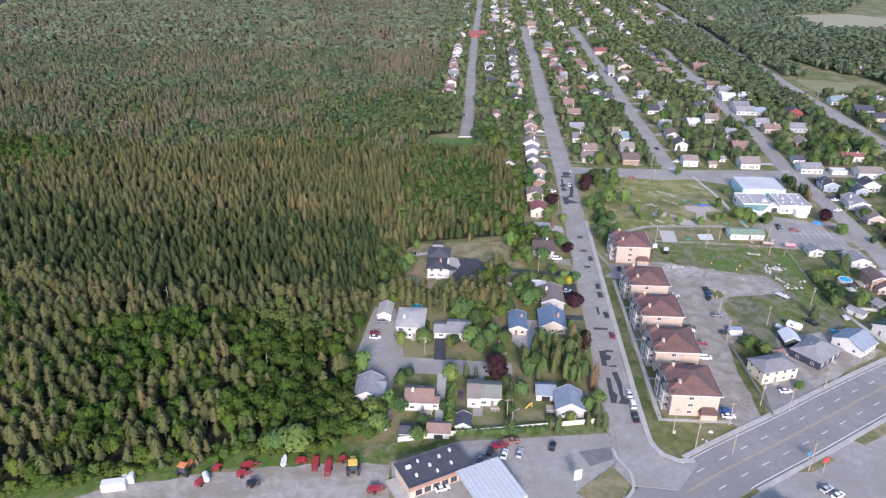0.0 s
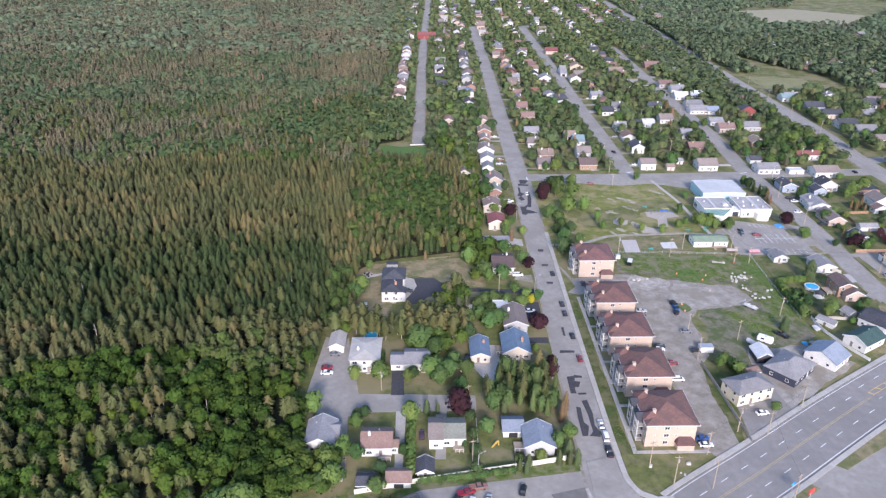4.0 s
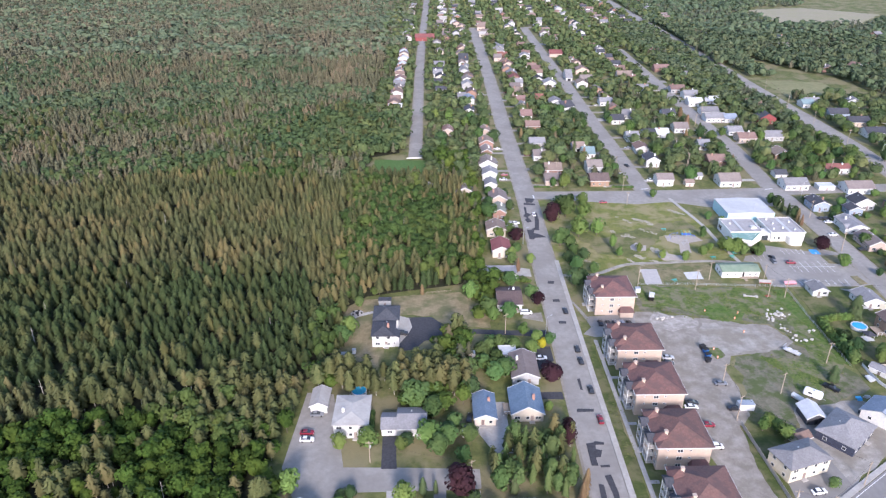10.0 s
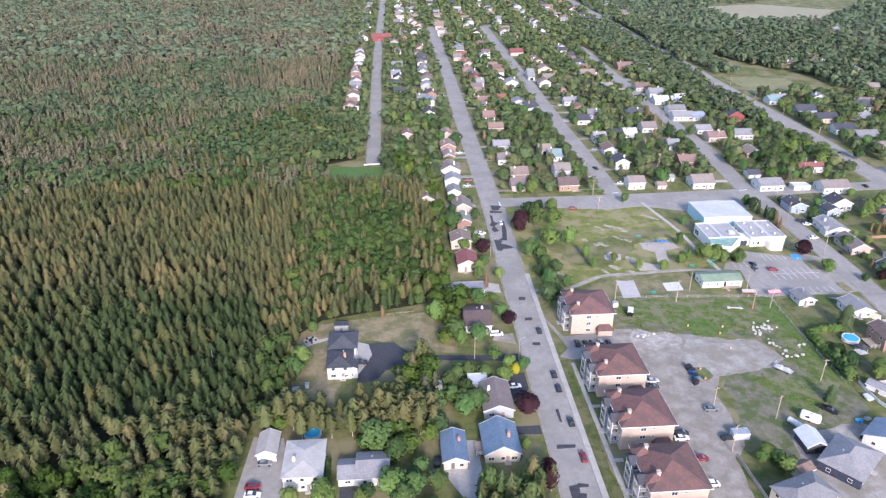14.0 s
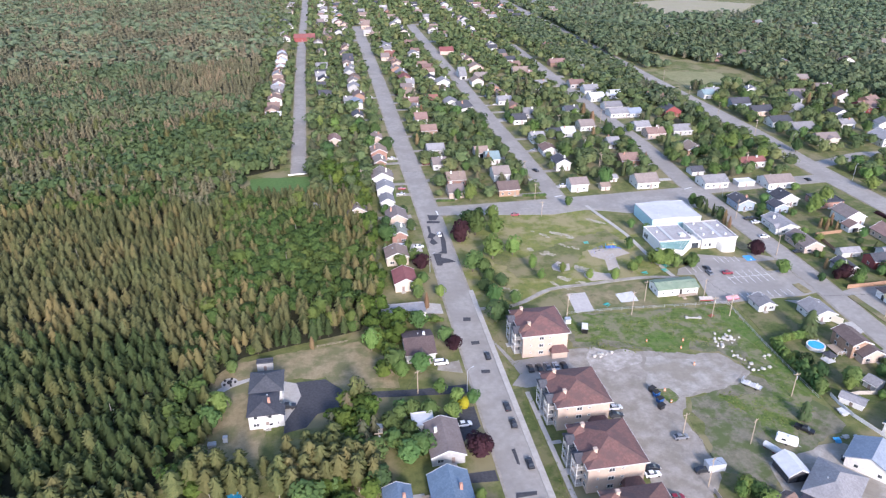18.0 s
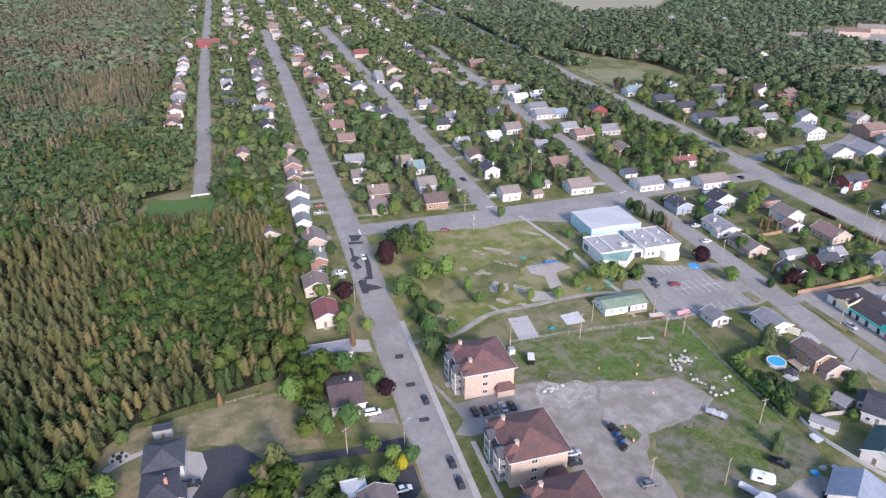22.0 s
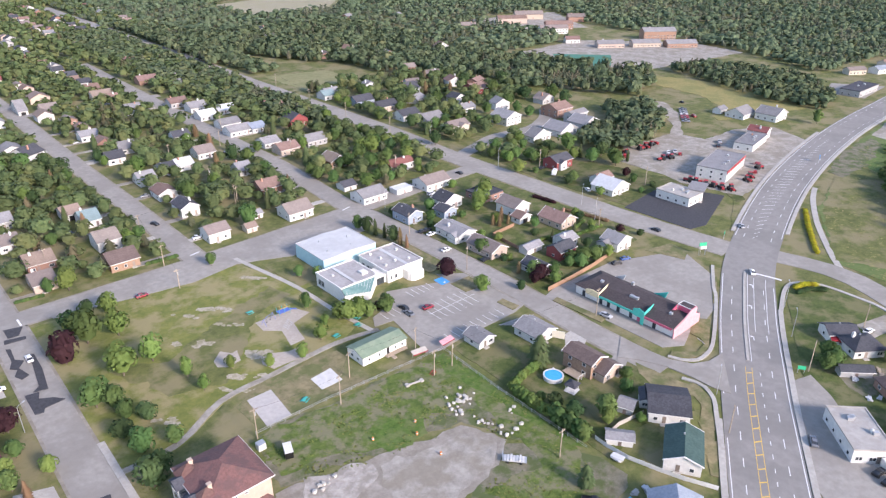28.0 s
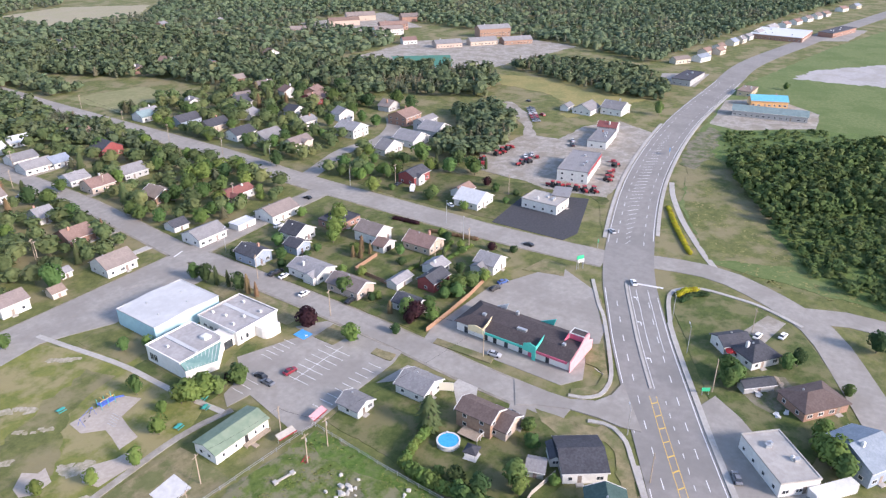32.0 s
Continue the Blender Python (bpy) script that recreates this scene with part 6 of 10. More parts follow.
# shop with painted gables by the highway
SHOP_ROOF = shingle("shop_shingle", (0.056, 0.046, 0.048), (0.084, 0.070, 0.070), 0.0)
TEAL_P = mat("teal_paint", (0.06, 0.46, 0.38), (0.09, 0.53, 0.44), 1.0, 0.6)
PINK_P = mat("pink_paint", (0.55, 0.10, 0.17), (0.62, 0.14, 0.21), 1.0, 0.6)
PALE_P = mat("pale_pink_paint", (0.58, 0.29, 0.31), (0.66, 0.36, 0.38), 1.0, 0.6)
CREAM_P = mat("cream_paint", (0.72, 0.60, 0.36), (0.78, 0.66, 0.42), 1.0, 0.6)
shop = thing("shop", pose(0, 0, 0), "long low shop with dark roof, teal and pink gables", "shop")
part("wall", Soup().box(210.4, 276.2, -.2, 224.6, 315.0, 3.6).mesh("wall", SCHOOL_W), shop)
part("roof", Soup().add([(209.6, 275.8, 3.5), (225.2, 275.8, 3.5), (225.2, 315.6, 3.5), (209.6, 315.6, 3.5), (213.8, 275.8, 5.2), (221.0, 275.8, 5.2), (221.0, 311.8, 5.2), (213.8, 311.8, 5.2)], [(3, 2, 1, 0), (0, 4, 7, 3), (1, 2, 6, 5), (2, 3, 7, 6), (4, 5, 6, 7), (0, 1, 5, 4)]).mesh("roof", SHOP_ROOF), shop)
part("teal_band", Soup().box(209.4, 287.6, 2.7, 210.36, 306.5, 3.5).mesh("teal_band", TEAL_P), shop, "teal fascia band")
part("pink_band", Soup().box(209.4, 276.6, 2.7, 210.36, 287.4, 3.5).mesh("pink_band", PINK_P), shop, "pink fascia band")
part("teal_gable", Soup().add([(209.1, 286.4, 0), (209.1, 287.5, 0), (209.1, 287.7, 2.5), (209.1, 290.6, 2.6), (209.1, 290.6, 4.9), (209.1, 288.5, 5.7), (209.1, 286.4, 5.0), (209.36, 286.4, 0), (209.36, 287.5, 0), (209.36, 287.7, 2.5), (209.36, 290.6, 2.6), (209.36, 290.6, 4.9), (209.36, 288.5, 5.7), (209.36, 286.4, 5.0)], [(6, 5, 4, 3, 2, 1, 0), (7, 8, 9, 10, 11, 12, 13), (0, 1, 8, 7), (1, 2, 9, 8), (2, 3, 10, 9), (3, 4, 11, 10), (4, 5, 12, 11), (5, 6, 13, 12), (6, 0, 7, 13)]).mesh("teal_gable", TEAL_P), shop, "teal painted false gable")
part("teal_blade", Soup().add([(209.4, 286.4, 3.7), (213.2, 286.4, 4.9), (214.5, 286.4, 6.3), (209.4, 286.4, 4.9), (209.4, 286.6, 3.7), (213.2, 286.6, 4.9), (214.5, 286.6, 6.3), (209.4, 286.6, 4.9)], [(0, 1, 2, 3), (7, 6, 5, 4), (1, 0, 4, 5), (2, 1, 5, 6), (3, 2, 6, 7), (0, 3, 7, 4)]).mesh("teal_blade", TEAL_P), shop, "pointed teal blade with a pale edge")
part("cream_gable", Soup().add([(209.1, 304.6, 2.5), (209.1, 310.0, 2.5), (209.1, 310.0, 4.1), (209.1, 307.4, 4.9), (209.1, 304.6, 4.4), (209.36, 304.6, 2.5), (209.36, 310.0, 2.5), (209.36, 310.0, 4.1), (209.36, 307.4, 4.9), (209.36, 304.6, 4.4)], [(4, 3, 2, 1, 0), (5, 6, 7, 8, 9), (0, 1, 6, 5), (1, 2, 7, 6), (2, 3, 8, 7), (3, 4, 9, 8), (4, 0, 5, 9)]).mesh("cream_gable", CREAM_P), shop, "cream painted false gable")
part("cream_blade", Soup().add([(209.4, 304.6, 3.7), (213.2, 304.6, 4.9), (214.7, 304.6, 6.3), (209.4, 304.6, 4.4), (209.4, 304.8, 3.7), (213.2, 304.8, 4.9), (214.7, 304.8, 6.3), (209.4, 304.8, 4.4)], [(0, 1, 2, 3), (7, 6, 5, 4), (1, 0, 4, 5), (2, 1, 5, 6), (3, 2, 6, 7), (0, 3, 7, 4)]).mesh("cream_blade", CREAM_P), shop, "pointed cream blade")
part("pink_gable", Soup().add([(209.6, 275.4, -0.2), (225.0, 275.4, -0.2), (225.0, 275.4, 3.5), (222.2, 275.4, 4.6), (222.2, 275.4, 7.1), (218.9, 275.4, 7.1), (215.4, 275.4, 5.2), (209.6, 275.4, 3.5), (209.6, 275.75, -0.2), (225.0, 275.75, -0.2), (225.0, 275.75, 3.5), (222.2, 275.75, 4.6), (222.2, 275.75, 7.1), (218.9, 275.75, 7.1), (215.4, 275.75, 5.2), (209.6, 275.75, 3.5)], [(0, 1, 2, 3, 4, 5, 6, 7), (15, 14, 13, 12, 11, 10, 9, 8), (1, 0, 8, 9), (2, 1, 9, 10), (3, 2, 10, 11), (4, 3, 11, 12), (5, 4, 12, 13), (6, 5, 13, 14), (7, 6, 14, 15), (0, 7, 15, 8)]).mesh("pink_gable", PALE_P), shop, "pale pink end gable")
part("pink_tower", Soup().box(218.9, 275.8, 4.0, 222.2, 280.4, 7.0).mesh("pink_tower", PINK_P), shop, "pink painted turret")
part("turret_roof", Soup().box(219.1, 276.0, 7.0, 222.0, 280.2, 7.12).mesh("turret_roof", SHOP_ROOF), shop)
for _b in ((218.86, 275.7, 7.0, 219.1, 280.5, 7.22), (219.1, 280.2, 7.0, 222.3, 280.5, 7.22), (222.0, 276.0, 7.0, 222.3, 280.2, 7.22), (218.78, 280.2, 4.6, 218.9, 280.5, 7.0)):
    part("trim", Soup().box(*_b).mesh("trim", WHITE), shop, "white trim")
part("pink_blade", Soup().add([(216.0, 280.5, 5.9), (218.9, 280.5, 4.9), (218.9, 280.5, 6.9), (216.0, 280.7, 5.9), (218.9, 280.7, 4.9), (218.9, 280.7, 6.9)], [(0, 1, 2), (5, 4, 3), (1, 0, 3, 4), (2, 1, 4, 5), (0, 2, 5, 3)]).mesh("pink_blade", PINK_P), shop, "pointed pink blade")
part("teal_fin", Soup().add([(224.7, 288.5, 3.4), (224.7, 293.5, 3.4), (224.7, 287.6, 6.2), (225.0, 288.5, 3.4), (225.0, 293.5, 3.4), (225.0, 287.6, 6.2)], [(0, 1, 2), (3, 5, 4), (0, 2, 5, 3), (1, 4, 5, 2), (0, 3, 4, 1)]).mesh("teal_fin", TEAL_P), shop)
part("cream_fin", Soup().add([(224.7, 305.5, 3.4), (224.7, 309.5, 3.4), (224.7, 304.6, 6.0), (225.0, 305.5, 3.4), (225.0, 309.5, 3.4), (225.0, 304.6, 6.0)], [(0, 1, 2), (3, 5, 4), (0, 2, 5, 3), (1, 4, 5, 2), (0, 3, 4, 1)]).mesh("cream_fin", WHITE), shop)
for _x, _y, _l in ((215.5, 308.0, 1.2), (214.5, 294.0, 3.2), (214.5, 280.0, 1.0), (222.5, 300.0, .9)):
    part("roof_unit", Soup().box(_x - .5, _y - _l / 2, 4.6, _x + .5, _y + _l / 2, 5.9).mesh("roof_unit", METAL), shop, "grey roof ventilation unit")
for _y in (283.0, 288.9, 292.0, 297.0, 301.0, 304.2, 311.5):
    part("door", Soup().box(210.28, _y - .6, 0, 210.42, _y + .6, 2.3).mesh("door", PINK_P if _y == 288.9 else (GLASS if _y != 301.0 else DARK)), shop)
window(shop, 211.6, 275.5, 1.0, 0, 1.0, 1.3)
HOUSES += [(217, 285, 12), (217, 305, 12)]

# the houses of the town
house(-36.5, 244.6, 5.4, 8.6, 0, 3.0, "gy", "white", "palegrey", "garage", detail=3)
house(-25.0, 235.2, 10.4, 13.8, 0, 5.4, "hip", "white", "palegrey", storeys=2, detail=3, pitch=0.2)
wing(house(-6.2, 233.6, 8.6, 9.5, 0, 3.2, "gx", "white", "grey", detail=3, pitch=0.36), -6.8, -0.6, 5.2, 7.4, 2.7, "x", "white", "grey", 0.36)
wing(house(-35.4, 192.6, 8.6, 11.0, 0, 3.6, "gy", "white", "grey", detail=3), 3.6, 2.0, 4.0, 6.0, 3.2, "x", "white", "grey")
deck_of(wing(house(-17.7, 189.8, 9.1, 8.7, 0, 3.6, "gx", "white", "brown", detail=3), 5.3, -1.4, 2.4, 4.0, 3.0, "x", "white", "brown"), 1.6, -6.6, 4.4, -4.35)
deck_of(wing(house(5.6, 193.9, 7.4, 9.0, 0, 3.6, "gx", "white", "greygreen", detail=3, pitch=0.4), -5.2, -0.5, 4.2, 10.0, 4.0, "x", "white", "greybrown", 0.4), 0.6, -7.4, 3.4, -4.5)
house(-2.8, 179.1, 4.7, 5.4, 0, 2.2, "gy", "white", "slate", "shed", detail=3)
house(-10.4, 175.0, 6.9, 5.3, 0, 2.5, "gx", "white", "brown", "garage", detail=3)
house(-20.2, 174.0, 4.4, 4.5, 0, 2.1, "gx", "grey", "slate", "shed", detail=3)
house(24.8, 196.9, 6.3, 6.8, 0, 2.6, "gx", "white", "bluegrey", "garage", detail=3)
deck_of(house(32.1, 189.9, 9.0, 9.6, 0, 3.6, "gy", "grey", "bluegrey", detail=3), -7.6, -3.6, -4.5, 0.6, 0.9)
house(16.9, 239.4, 6.7, 11.9, 0, 3.0, "gy", "beige", "blue", detail=3)
deck_of(house(30.5, 241.5, 10.0, 12.6, 0, 3.2, "gy", "beige", "blue", detail=3), -7.4, -3.6, -5.0, 2.0, 0.9)
house(32.1, 261.1, 9.0, 13.9, 0, 3.2, "gy", "grey", "greybrown", detail=3)
house(27.3, 270.4, 6.1, 5.7, 0, 3.0, "flat", "white", "whitemetal", "shed", detail=3)
wing(house(-18.0, 282.7, 8.1, 10.1, 0, 5.0, "hip", "white", "slate", detail=3), 3.6, -2.6, 4.6, 4.4, 4.2, "y", "white", "slate")
house(-17.5, 293.0, 9.4, 9.8, 0, 5.4, "hip", "white", "slate", detail=3)
house(-19.1, 307.4, 5.0, 2.3, 0, 3.0, "flat", "grey", "slate", "shed", detail=3)
wing(house(31.5, 309.1, 9.6, 13.9, 0, 3.3, "gx", "white", "darkbrown", detail=3, pitch=0.3), 0.4, -4.4, 3.2, 6.0, 3.4, "y", "white", "darkbrown", 0.5)
house(29.2, 332.1, 15.9, 6.9, 0, 3.0, "flat", "white", "grey")
house(32.4, 355.1, 8.3, 11.0, 0, 3.8, "gy", "beige", "red")
house(31.7, 376.4, 9.1, 9.1, 0, 4.0, "gy", "beige", "tan")
house(35.1, 398.0, 6.5, 10.3, 0, 4.0, "gy", "brick", "greygreen")
house(36.1, 415.9, 9.4, 11.0, 0, 3.8, "gy", "peach", "greybrown")
house(18.4, 428.0, 9.8, 9.1, 0, 3.2, "gy", "beige", "greybrown")
house(1.0, 437.9, 5.7, 4.4, 0, 2.6, "gx", "white", "grey", "shed")
house(33.6, 435.1, 6.5, 8.5, 0, 4.5, "gy", "white", "grey")
house(34.5, 454.0, 8.9, 9.4, 0, 4.0, "gy", "white", "grey")
house(34.1, 470.7, 11.6, 11.0, 0, 4.0, "gy", "white", "greybrown")
house(35.3, 494.0, 6.5, 11.0, 0, 4.6, "gy", "brick", "greybrown")
house(36.3, 511.9, 9.1, 11.0, 0, 4.6, "gy", "brick", "tan")
house(37.4, 537.8, 6.5, 11.0, 0, 4.6, "gy", "peach", "tan")
house(69.9, 445.6, 7.7, 11.0, 0, 3.4, "gx", "peach", "greybrown")
house(73.3, 463.3, 9.7, 11.0, 0, 3.4, "gx", "brick", "tan")
house(68.5, 488.9, 7.5, 11.0, 0, 3.4, "gx", "white", "greybrown")
house(70.5, 514.0, 10.1, 11.0, 0, 3.6, "gx", "grey", "grey")
house(72.5, 554.0, 10.0, 11.0, 0, 3.4, "gx", "brick", "brown")
house(71.3, 581.1, 8.2, 11.0, 0, 3.6, "gx", "white", "brown", detail=1)
house(72.5, 653.9, 8.9, 11.0, 0, 3.4, "gx", "peach", "tan", detail=1)
house(75.3, 702.5, 9.2, 11.0, 0, 4.0, "gy", "brick", "red", detail=1)
house(77.4, 686.1, 6.5, 11.0, 0, 3.2, "gx", "white", "grey", detail=1)
house(104.5, 683.0, 11.8, 11.0, 0, 3.6, "gy", "white", "grey", detail=1)
house(104.1, 604.1, 13.3, 11.0, -61, 4.0, "gy", "white", "slate", detail=1)
house(86.8, 630.4, 8.8, 11.0, 0, 3.2, "gx", "brick", "red", detail=1)
house(25.0, 636.9, 6.5, 11.0, 0, 3.4, "gx", "white", "grey", detail=1)
house(33.3, 647.3, 8.3, 11.0, 0, 4.6, "gy", "brick", "darkbrown", detail=1)
house(30.1, 627.2, 9.1, 11.0, 0, 4.0, "gy", "white", "bluegrey", detail=1)
house(29.2, 596.9, 7.3, 11.0, 0, 3.4, "gy", "white", "slate", detail=1)
house(5.9, 723.1, 8.0, 11.0, 0, 3.6, "gx", "white", "grey", detail=1)
house(6.0, 686.8, 6.6, 11.0, 0, 3.2, "gx", "grey", "slate", detail=1)
house(11.3, 543.2, 7.5, 11.0, 0, 3.4, "gy", "peach", "brown")
house(30.5, 821.7, 8.3, 11.0, 0, 3.4, "gy", "peach", "greybrown", detail=1)
house(30.4, 770.8, 6.5, 11.0, 0, 3.6, "gy", "white", "tan", detail=1)
house(67.8, 795.0, 7.5, 11.0, 0, 3.8, "gx", "peach", "greybrown", detail=1)
house(100.5, 492.4, 7.5, 11.0, 0, 3.4, "gx", "white", "teal")
house(98.5, 464.5, 8.8, 10.9, 0, 4.6, "gx", "white", "greybrown")
house(97.2, 444.2, 10.6, 11.0, 0, 3.6, "gx", "brown", "darkbrown")
house(96.7, 505.6, 7.6, 10.2, 0, 3.0, "gx", "white", "tan", "garage")
house(137.4, 568.7, 9.0, 11.0, 0, 3.4, "gx", "white", "slate", detail=1)
house(148.6, 582.6, 9.4, 11.0, 0, 3.0, "gx", "white", "grey", detail=1)
house(137.7, 526.0, 8.3, 11.0, 0, 3.2, "gx", "white", "grey")
house(137.5, 501.8, 8.7, 11.0, 0, 3.4, "gy", "white", "brown")
house(137.0, 476.2, 8.1, 11.0, 0, 4.4, "gy", "white", "slate")
house(135.1, 442.8, 9.2, 8.8, 0, 4.2, "gx", "white", "greybrown")
house(149.1, 440.1, 4.6, 4.9, 0, 2.3, "gx", "beige", "tan", "shed")
house(158.3, 451.5, 3.8, 4.9, 0, 2.3, "gx", "white", "grey", "shed")
house(177.2, 546.3, 9.8, 11.0, 0, 3.4, "gx", "white", "greybrown")
house(151.7, 534.8, 8.0, 11.0, 0, 2.8, "gx", "white", "slate")
house(160.9, 535.3, 8.5, 11.0, 0, 2.8, "gx", "white", "whitemetal")
house(172.2, 441.8, 11.9, 11.0, 0, 3.6, "gx", "white", "greybrown")
house(177.4, 476.7, 10.7, 11.0, 0, 3.4, "gx", "brick", "brown")
house(180.7, 508.3, 7.4, 11.0, 0, 3.0, "gx", "white", "grey")
house(214.8, 522.5, 11.6, 11.0, 0, 3.4, "gx", "peach", "brown")
house(234.7, 526.5, 12.8, 11.0, 0, 3.2, "gx", "grey", "grey")
house(215.2, 639.8, 11.4, 11.0, 0, 3.4, "gx", "white", "grey", detail=1)
house(211.4, 616.9, 11.0, 11.0, 0, 3.2, "gx", "white", "whitemetal", detail=1)
house(213.5, 590.4, 12.8, 11.0, 0, 3.2, "gx", "white", "grey", detail=1)
house(211.4, 572.6, 14.6, 11.0, 0, 3.2, "gx", "white", "grey", detail=1)
house(227.5, 623.7, 12.1, 11.0, 0, 2.8, "gx", "white", "whitemetal", detail=1)
house(222.3, 571.3, 9.1, 10.8, 0, 3.0, "gx", "white", "bluegrey", detail=1)
house(213.5, 539.9, 9.9, 11.0, 0, 3.0, "gx", "white", "grey")
house(247.6, 567.3, 12.1, 11.0, 0, 4.4, "gy", "red", "slate", detail=1)
house(255.9, 610.6, 11.6, 11.0, 0, 3.2, "gx", "grey", "brown", detail=1)
house(223.4, 487.6, 10.5, 11.0, 0, 3.6, "gy", "brown", "tan")
house(299.0, 610.1, 9.3, 11.0, 0, 3.4, "gx", "white", "teal", detail=1)
house(142.8, 733.3, 12.8, 11.0, 0, 3.8, "gy", "peach", "tan", detail=1)
house(132.5, 680.7, 9.6, 11.0, 0, 4.0, "gy", "white", "tan", detail=1)
house(125.6, 711.5, 5.6, 20.5, 0, 3.0, "gx", "white", "grey", "garage", detail=1)
house(179.0, 715.2, 14.2, 11.0, 0, 3.6, "gx", "beige", "tan", detail=1)
house(130.5, 814.9, 13.2, 11.0, 0, 3.8, "gx", "peach", "red", detail=1)
house(142.8, 637.7, 6.5, 11.0, 0, 3.4, "gy", "white", "tan", detail=1)
house(210.5, 660.0, 11.8, 11.0, 0, 3.6, "gx", "grey", "brown", detail=1)
house(220.9, 741.4, 14.2, 11.0, 0, 3.6, "gx", "brick", "brown", detail=1)
house(208.0, 435.7, 13.2, 11.0, 0, 3.4, "gx", "white", "grey")
house(207.9, 453.7, 6.9, 7.0, 0, 2.4, "gx", "white", "slate", "shed")
house(225.1, 432.9, 9.2, 5.8, 0, 2.4, "flat", "white", "whitemetal", "shed")
house(241.2, 429.3, 15.0, 11.0, 0, 3.6, "gx", "white", "greybrown")
wing(house(245.0, 460.6, 15.0, 9.0, 0, 3.6, "gx", "white", "red", pitch=0.36), -4.5, -4.6, 5.6, 5.0, 3.4, "y", "peach", "red", 0.4)
house(206.7, 405.2, 8.3, 10.8, 0, 4.0, "gy", "bluegrey", "slate")
house(230.3, 405.7, 10.4, 9.0, 0, 4.0, "gy", "white", "slate")
wing(house(210.8, 378.7, 9.6, 14.0, 0, 3.4, "gy", "white", "grey", pitch=0.35), -3.6, -4.0, 5.0, 5.0, 3.2, "x", "white", "grey", 0.4)
house(210.0, 359.5, 8.7, 14.0, 0, 3.2, "gy", "peach", "greybrown")
house(250.4, 401.6, 13.1, 11.7, 0, 3.2, "flat", "brick", "slate")
house(247.4, 380.6, 9.7, 11.1, 0, 4.4, "gy", "white", "greybrown")
house(242.4, 370.9, 7.2, 5.1, 0, 2.8, "gy", "white", "brown", "garage")
house(252.5, 359.1, 9.8, 12.7, 0, 3.2, "gy", "peach", "brown")
house(223.3, 348.2, 8.9, 4.5, 0, 2.6, "gx", "white", "grey", "shed")
house(229.5, 337.8, 9.4, 7.0, 0, 3.8, "gx", "red", "slate")
house(212.2, 334.9, 6.9, 9.7, 0, 3.0, "gy", "grey", "slate")
wing(house(252.4, 328.4, 9.2, 8.1, 0, 3.8, "gy", "white", "grey", detail=3), -4.6, 1.0, 6.0, 5.6, 3.0, "x", "white", "grey")
house(239.1, 343.6, 7.3, 7.0, 0, 3.0, "gx", "white", "grey")
house(221.8, 397.4, 7.2, 7.0, 0, 3.4, "gy", "bluegrey", "slate")
wing(house(310.2, 407.2, 12.6, 9.4, 0, 4.4, "gx", "red", "slate"), -2.4, -4.4, 4.6, 4.0, 4.2, "y", "white", "slate")
house(302.1, 367.6, 13.3, 12.4, 0, 3.2, "gy", "white", "whitemetal")
house(308.9, 377.9, 9.8, 7.0, 0, 2.8, "gx", "white", "brown")
house(350.3, 483.2, 13.1, 14.0, 0, 5.0, "gy", "white", "grey")
wing(house(314.2, 491.0, 14.0, 9.6, 0, 4.2, "gx", "beige", "greybrown"), 1.0, -4.6, 5.0, 5.0, 4.6, "y", "beige", "greybrown")
house(388.5, 473.7, 15.0, 14.0, 0, 5.5, "gx", "brick", "brown", storeys=2)
house(378.1, 443.5, 15.0, 13.2, 0, 4.5, "gy", "grey", "grey")
house(357.5, 445.0, 15.0, 14.0, 0, 3.8, "gy", "white", "grey")
house(337.8, 445.5, 15.0, 7.5, 0, 3.5, "gy", "white", "grey")
house(385.2, 455.4, 15.0, 7.0, 0, 6.0, "gx", "grey", "grey")
house(392.5, 554.0, 15.0, 14.0, 0, 4.0, "gx", "red", "brown")
house(308.9, 532.2, 13.9, 11.2, 0, 3.6, "gx", "white", "slate")
house(311.5, 558.5, 15.0, 10.7, 0, 3.6, "gx", "peach", "slate")
house(308.4, 581.1, 15.0, 10.8, 0, 3.6, "gx", "bluegrey", "slate", detail=1)
house(313.3, 514.0, 14.5, 12.9, 0, 3.6, "gx", "white", "grey")
house(304.5, 613.7, 11.2, 11.3, 0, 3.2, "gx", "white", "grey", detail=1)
house(355.2, 588.5, 12.4, 14.0, 0, 3.6, "gx", "white", "slate", detail=1)
house(317.0, 339.3, 12.1, 17.1, 0, 4.2, "flat", "white", "palegrey")
house(367.6, 346.3, 32.0, 15.0, 12, 6.0, "flat", "white", "grey")
house(422.0, 357.6, 27.0, 10.5, 10, 4.0, "flat", "white", "grey")
house(440.5, 362.0, 9.0, 11.0, 10, 4.6, "gy", "white", "red")
house(485.8, 376.2, 15.0, 14.0, 0, 4.2, "gy", "white", "grey")
house(475.9, 392.1, 15.0, 12.6, 0, 3.2, "gx", "white", "grey")
house(474.2, 405.2, 8.5, 5.6, 0, 3.0, "gx", "white", "grey", "shed")
house(531.0, 291.5, 44.0, 11.0, -79, 4.0, "gx", "grey", "teal", detail=3)
house(562.0, 299.5, 23.0, 12.0, -66, 4.5, "gx", "orange", "lightblue", detail=3)
house(604.6, 366.5, 35.5, 14.1, 0, 4.5, "flat", "grey", "slate")
house(588.9, 319.0, 19.6, 9.8, 0, 3.5, "flat", "tan", "tan", detail=3)
wing(house(177.3, 257.3, 10.5, 12.2, -53, 3.4, "gx", "white", "slate", detail=3, pitch=0.3), -5.9, 2.2, 2.6, 5.6, 2.8, "y", "white", "slate")
